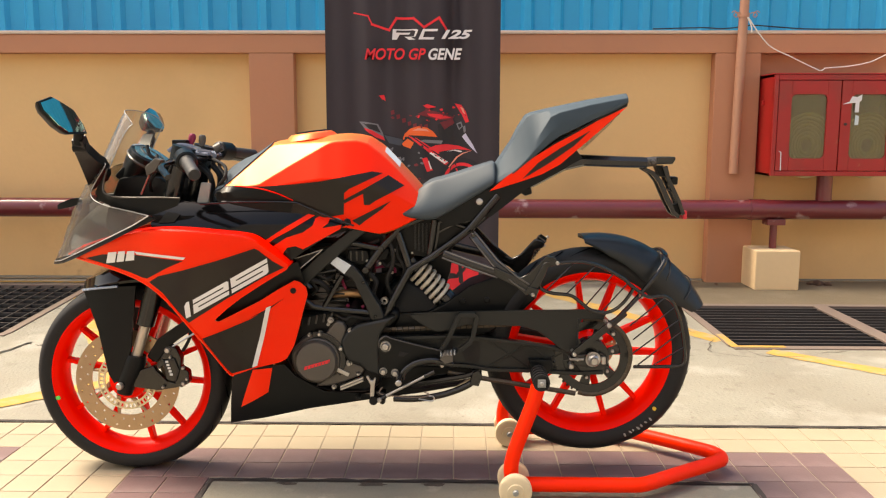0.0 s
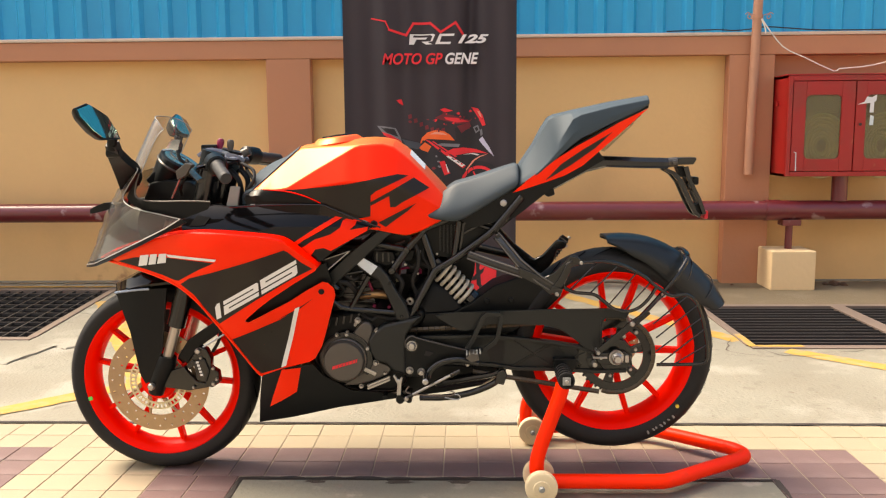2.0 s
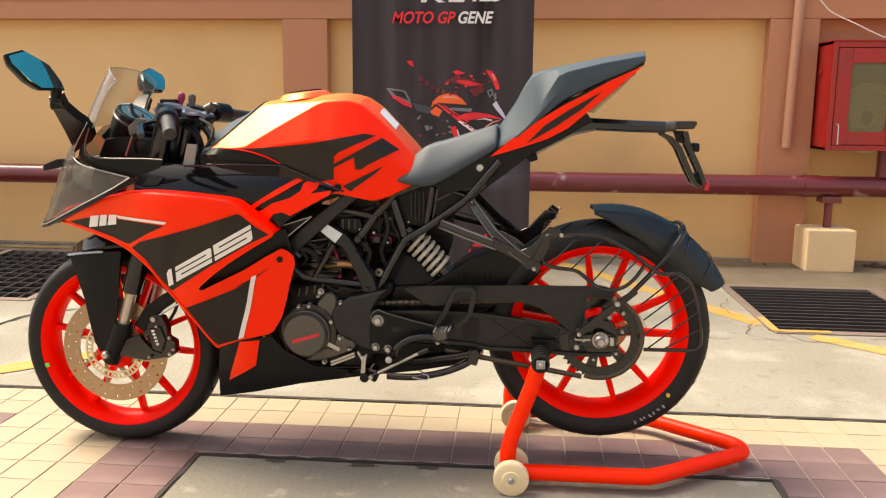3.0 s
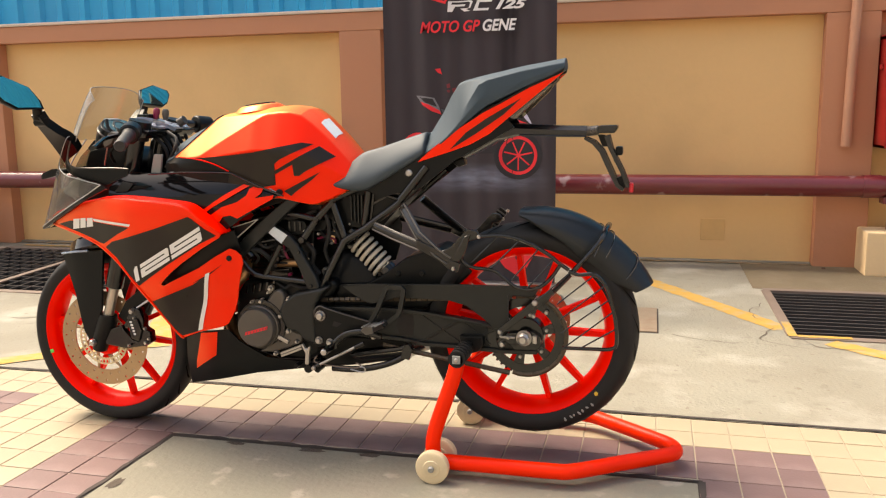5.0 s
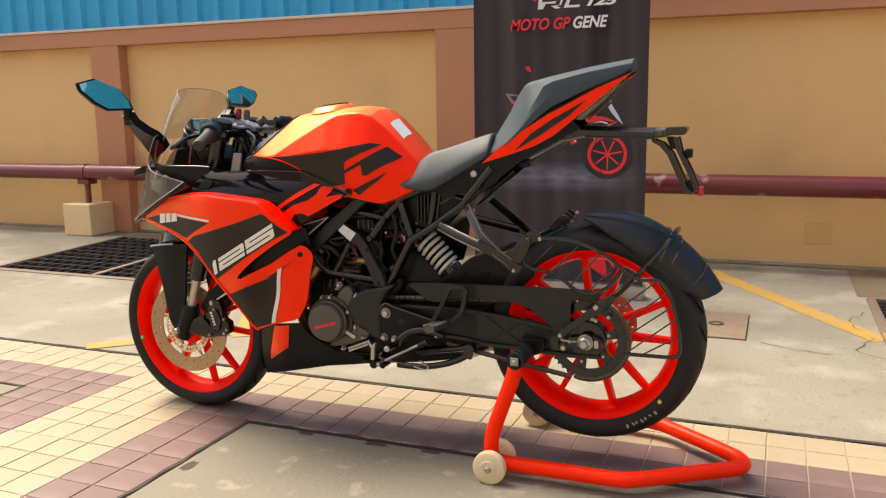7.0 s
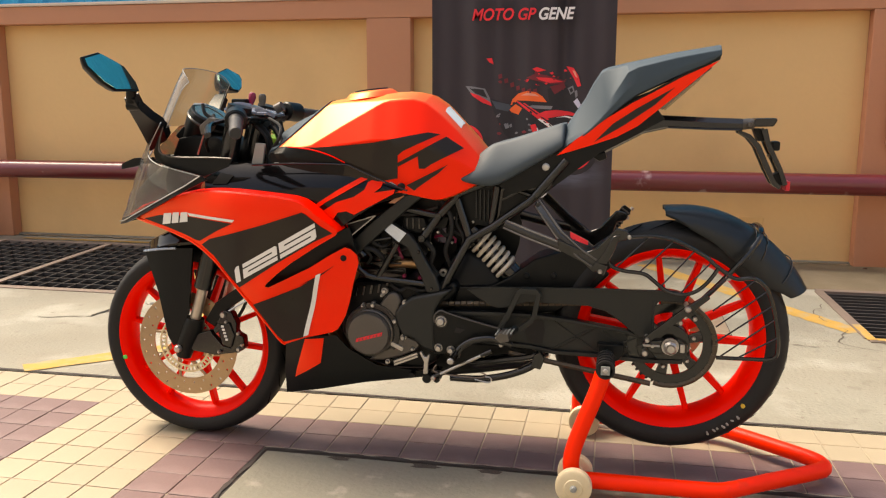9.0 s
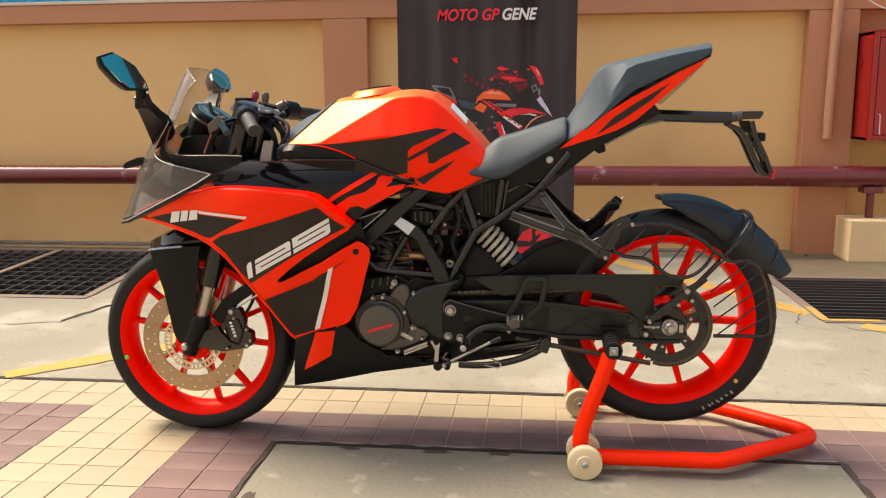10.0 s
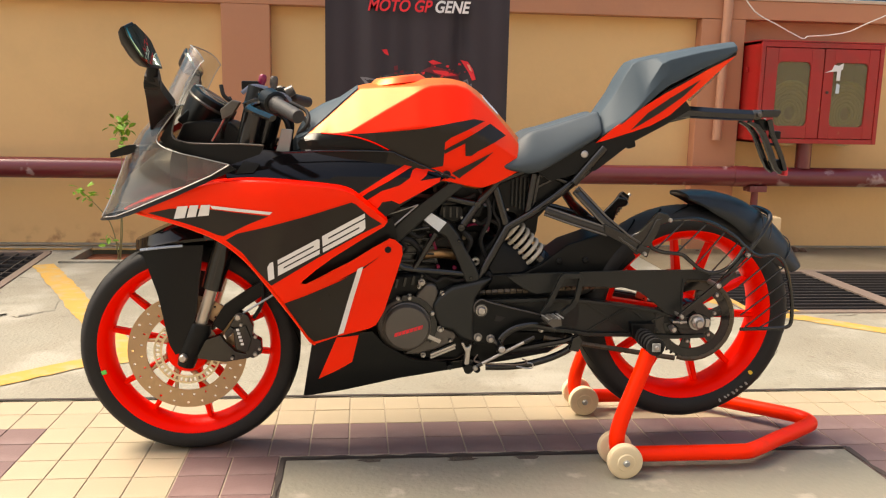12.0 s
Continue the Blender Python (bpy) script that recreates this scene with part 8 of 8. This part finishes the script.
    e2 = ax.cross(e1)
    pts = []
    for k in range(6 * 20 + 1):
        t = k / 20
        pts.append(lo.lerp(hi, t / 6) + (e1 * math.cos(2 * math.pi * t) + e2 * math.sin(2 * math.pi * t)) * 0.0345)
    part("spring", tube(pts, 0.0058, 10), SPRING, s, "cream coil spring")
    part("spring_seat", tube([lo - ax * 0.03, lo - ax * 0.004], 0.034, 20), SATIN, s)
    part("spring_seat", tube([hi + ax * 0.004, hi + ax * 0.03], 0.04, 20), SATIN, s)
    # passenger peg hangers
    for sd in (-1, 1):
        a1 = [(0.068, 0.105, 0.738), (0.13, 0.165, 0.667), (0.185, 0.178, 0.622), (0.22, 0.178, 0.6)]
        a2 = [(-0.014, 0.112, 0.682), (0.05, 0.142, 0.662), (0.14, 0.174, 0.636)]
        arms = [tube([(x, sd * w, z) for x, w, z in line], 0.0135, 8, 0.45) for line in (a1, a2)]
        plate = prism([(0.125, 0.659), (0.2, 0.628), (0.225, 0.64), (0.271, 0.69), (0.296, 0.686), (0.304, 0.674), (0.298, 0.662), (0.273, 0.655), (0.262, 0.62), (0.239, 0.59), (0.217, 0.576), (0.19, 0.6), (0.13, 0.63)], sd * 0.17, sd * 0.183, 0.004)
        hgr = part("passenger_hanger", join(*arms, plate), SATIN, BIKE, "black forked passenger peg hanger")
        # grey rods paint bright edge highlights onto the black arms
        for line in (a1, a2):
            for off in (-0.009, 0.009):
                part("rim", tube([(x + off * 0.5, sd * (w + 0.006), z + off) for x, w, z in line], 0.0026, 6), ENGINE, hgr)
        part("hanger_bolt", bolt(0.302, sd * 0.18, 0.669, 0.007, 0.008, sd), ALU, hgr)
        part("pivot_bolt", bolt(0.07, sd * 0.112, 0.737, 0.009, 0.006, sd), SATIN, hgr)
        if sd > 0:
            p0, p1 = Vector((0.25, 0.2, 0.622)), Vector((0.303, 0.2, 0.697))
            run = (p1 - p0).normalized()
            across = Vector((run.z, 0, -run.x))
            part("passenger_peg", loft([[p + across * (k * w) + Vector((0, d, 0)) for k, d in ((-1, -0.008), (1, -0.008), (1, 0.008), (-1, 0.008))] for p, w in ((p0, 0.008), (p0 + run * 0.012, 0.013), (p1 - run * 0.01, 0.015), (p1, 0.011))]), PLASTIC, hgr, "folded ribbed black passenger peg")
            for k in range(7):
                q = p0 + run * (0.014 + 0.011 * k)
                part("rib", tube([q - across * 0.016 + Vector((0, -0.009, 0)), q + across * 0.016 + Vector((0, -0.009, 0))], 0.0028, 6), ENGINE, hgr)
            part("peg_tip", tube([p1 + across * 0.012, p1 + across * 0.012 + run * 0.008], 0.005, 8), ALU, hgr)
        else:
            part("peg_socket", join(prism([(0.212, 0.588), (0.222, 0.606), (0.252, 0.596), (0.243, 0.57)], -0.192, -0.18, 0.003), prism([(0.222, 0.6), (0.24, 0.626), (0.262, 0.67), (0.28, 0.676), (0.27, 0.64), (0.25, 0.6)], -0.189, -0.18, 0.003)), SATIN, hgr, "black folding peg socket")
        part("peg_pin", bolt(0.234, sd * 0.183, 0.582, 0.007, 0.02, sd), ALU, hgr)
        part("grab_brace", tube([(0.06, sd * 0.1, 0.755), (0.14, sd * 0.1, 0.85)], 0.012, 10), SATIN, BIKE)
    # rear hugger
    turn = lambda t: math.radians(94 - 71 * t)
    reach = lambda t: RR + 0.04 + 0.012 * math.sin(math.pi * t) + 0.024 * max(0, (t - 0.5) * 2) ** 1.6
    wide = lambda t: 0.075 + 0.018 * math.sin(math.pi * min(1, t * 1.4)) - 0.05 * max(0, t - 0.8)
    skirt = lambda t: interp(t, ((0, 0.012), (0.2, 0.055), (0.5, 0.088), (0.85, 0.085), (1.0, 0.045)))
    rings = []
    for k in range(17):
        t = k / 16
        a, r, w = turn(t), reach(t), wide(t)
        row = []
        for q in (-90, -70, -50, -30, -10, 10, 30, 50, 70, 90):
            b = math.radians(q)
            rr = r - skirt(t) * (1 - math.cos(b))
            row.append((RX + rr * math.cos(a), w * math.sin(b), RZ + rr * math.sin(a)))
        inner = [(RX + (Vector((x - RX, 0, z - RZ)).length - 0.006) * math.cos(a), y * 0.96, RZ + (Vector((x - RX, 0, z - RZ)).length - 0.006) * math.sin(a)) for x, y, z in reversed(row)]
        rings.append(row + inner)
    hg = part("rear_hugger", loft(rings), HUGGER, BIKE, "matt black rear tyre hugger", smooth=50)
    for t, low_q in ((0.62, 80), (0.7, 70), (0.9, 75)):
        seam = []
        for q in range(-low_q, low_q + 1, 10):
            b, a = math.radians(q), turn(t) + 0.0012 * (q + 90)
            r = reach(t) + 0.001 - skirt(t) * (1 - math.cos(b))
            seam.append((RX + r * math.cos(a), wide(t) * 1.005 * math.sin(b), RZ + r * math.sin(a)))
        part("seam", tube(seam, 0.0016, 6), SATIN, hg)
    part("hugger_stay", join(tube(smooth_line([(0.46, -0.125, 0.475), (0.54, -0.12, 0.562), (0.607, -0.1, 0.64), (0.63, -0.06, 0.674), (0.632, 0.06, 0.676), (0.607, 0.1, 0.64), (0.54, 0.12, 0.562)], 4), 0.007, 8)), SATIN, BIKE, "black hugger stay")
    part("stay_bolt", bolt(0.548, -0.125, 0.566, 0.009, 0.01), ALU, BIKE)
    # leg guard of bent rods beside the wheel
    loops = (((0.303, -0.18, 0.67), (0.364, -0.178, 0.673), (0.421, -0.176, 0.66), (0.483, -0.172, 0.627), (0.513, -0.168, 0.602), (0.54, -0.165, 0.583)),
             ((0.258, -0.18, 0.63), (0.253, -0.178, 0.61), (0.262, -0.176, 0.594), (0.29, -0.175, 0.583), (0.34, -0.175, 0.577), (0.367, -0.175, 0.559), (0.397, -0.174, 0.536), (0.432, -0.172, 0.527), (0.467, -0.17, 0.537), (0.496, -0.168, 0.563), (0.52, -0.166, 0.6)),
             ((0.54, -0.165, 0.58), (0.566, -0.165, 0.571), (0.606, -0.165, 0.573), (0.637, -0.165, 0.543), (0.66, -0.165, 0.468), (0.668, -0.165, 0.395), (0.653, -0.165, 0.374), (0.6, -0.165, 0.371), (0.525, -0.165, 0.37)))
    for line in loops:
        part("guard_rod", tube(smooth_line(line, 5), 0.0052, 8), SATIN, BIKE, "black bent leg guard rod")
    bars = (((0.275, 0.592), (0.35, 0.668)), ((0.33, 0.58), (0.41, 0.66)), ((0.385, 0.548), (0.46, 0.637)), ((0.43, 0.53), (0.5, 0.61)), ((0.46, 0.5), (0.545, 0.578)), ((0.53, 0.372), (0.663, 0.48)), ((0.57, 0.371), (0.666, 0.43)), ((0.52, 0.41), (0.65, 0.51)), ((0.52, 0.45), (0.635, 0.545)), ((0.51, 0.49), (0.605, 0.57)))
    for (ax, az), (bx, bz) in bars:
        part("guard_bar", tube([(ax, -0.17, az), (bx, -0.167, bz)], 0.0021, 6), SATIN, BIKE)


rear_end()


# ---- tiles and slabs ----
def paving():
    pv = solid("pavement", box(TX0, TX1, TY0, TY1, -0.05, -0.0028), GROUT, "cream and plum tiled strip", "pavement", kind="structure", smooth=0)
    px, py, gap = 0.1093, 0.1135, 0.0038
    meshes = {}
    for key, m in (("cream", CREAM), ("plum", PLUM)):
        b = box(-px / 2 + gap / 2, px / 2 - gap / 2, -py / 2 + gap / 2, py / 2 - gap / 2, -0.006, 0.0, 0.0015)
        meshes[key] = mesh_of("tile", b, m, 0)
    slabs = ((-0.715, 0.905, TY0, 2.385), (-5.0, -1.715, TY0, 2.405), (1.9, 5.0, TY0, 2.405))
    for k, (a, b, c, d) in enumerate(slabs):
        solid("slab", box(a + 0.016, b - 0.016, c, d - 0.018, -0.05, 0.001, 0.004), SLAB, "large grey stained concrete slab framed by plum tiles", "slab", group="concrete slabs", kind="structure")
        solid("slab_joint", box(a, b, c, d, -0.05, -0.0012), GROOVE, "dark gap round the slab", "joint", kind="structure", smooth=0)
    edges = (((-0.709, TY0), (-0.709, 2.376)), ((0.899, TY0), (0.899, 2.376)), ((-0.712, 2.379), (0.902, 2.379)), ((-1.721, TY0), (-1.721, 2.398)), ((1.906, TY0), (1.906, 2.398)), ((-5.0, 2.398), (-1.715, 2.398)), ((1.9, 2.398), (5.0, 2.398)))
    for k, (a, b) in enumerate(edges):
        solid("groove", strip([a, b], 0.013, 0.0024, 0.0055, k + 40), GROOVE, "broken dark gap along the slab edge", "joint", group="slab grooves", kind="structure", smooth=0)
    rnd = random.Random(31)
    for k in range(9):
        along = rnd.uniform(0.0, 1.0)
        cx, cy = ((-0.69 + rnd.uniform(0, 0.03), 1.2 + 1.15 * along) if k % 3 == 0 else (0.88 - rnd.uniform(0, 0.03), 1.2 + 1.15 * along) if k % 3 == 1 else (-0.68 + 1.5 * along, 2.352 - rnd.uniform(0, 0.015)))
        bm = bmesh.new()
        size = rnd.uniform(0.02, 0.05)
        bm.faces.new([bm.verts.new((cx + size * rnd.uniform(0.5, 1.1) * math.cos(t) * (0.6 if k % 3 != 2 else 1.4), cy + size * rnd.uniform(0.5, 1.1) * math.sin(t) * (1.4 if k % 3 != 2 else 0.5), 0.0022)) for t in (2 * math.pi * q / 12 for q in range(12))])
        solid("broken_patch", bm, GRIME, "dark dirt patch where the slab edge has broken", "dirt patch", group="dirt patches", kind="structure", smooth=0)
    rest = {"cream": [], "plum": []}
    rnd = random.Random(9)
    count = 0
    for i in range(-38, 52):
        for j in range(0, 51):
            x, y = -0.75 + px * (i + 0.5), TY1 - 0.004 - py * (j + 0.5)
            if any(a - 0.03 < x < b + 0.03 and y < d + 0.03 for a, b, c, d in slabs):
                continue
            plum = any(a - 0.26 < x < b + 0.26 and y < d + 0.26 for a, b, c, d in slabs)
            key = "plum" if plum else "cream"
            wide = plum and -0.9686 < x < -0.75 and y < 2.4
            if wide:
                x = -0.9686 + (x + 0.9686) * 1.155
            if y > 1.75 and -2.15 < x < 1.62 and count < 340:
                t = new("tile", meshes[key])
                t.parent = pv
                t.scale = (1.16 if wide else 1, 1, 1)
                t.location = (x, y, rnd.uniform(-0.0006, 0.0006))
                t.rotation_euler = (rnd.uniform(-0.002, 0.002), rnd.uniform(-0.002, 0.002), rnd.uniform(-0.006, 0.006))
                count += 1
            else:
                rest[key].append((x, y))
    for key, places in rest.items():
        verts, faces = [], []
        for x, y in places:
            hx, hy, n = px / 2 - gap / 2, py / 2 - gap / 2, len(verts)
            verts += [(x + a * hx, y + b * hy, z) for z in (-0.006, 0.0) for a, b in ((-1, -1), (1, -1), (1, 1), (-1, 1))]
            faces += [(n + 4, n + 5, n + 6, n + 7)] + [(n + a, n + (a + 1) % 4, n + 4 + (a + 1) % 4, n + 4 + a) for a in range(4)]
        me = bpy.data.meshes.new("tiles_beyond")
        me.from_pydata(verts, [], faces)
        me.materials.append(CREAM if key == "cream" else PLUM)
        ob = new("tiles_beyond", me)
        ob.parent = pv
        tagged(ob, kind="stuff")


paving()
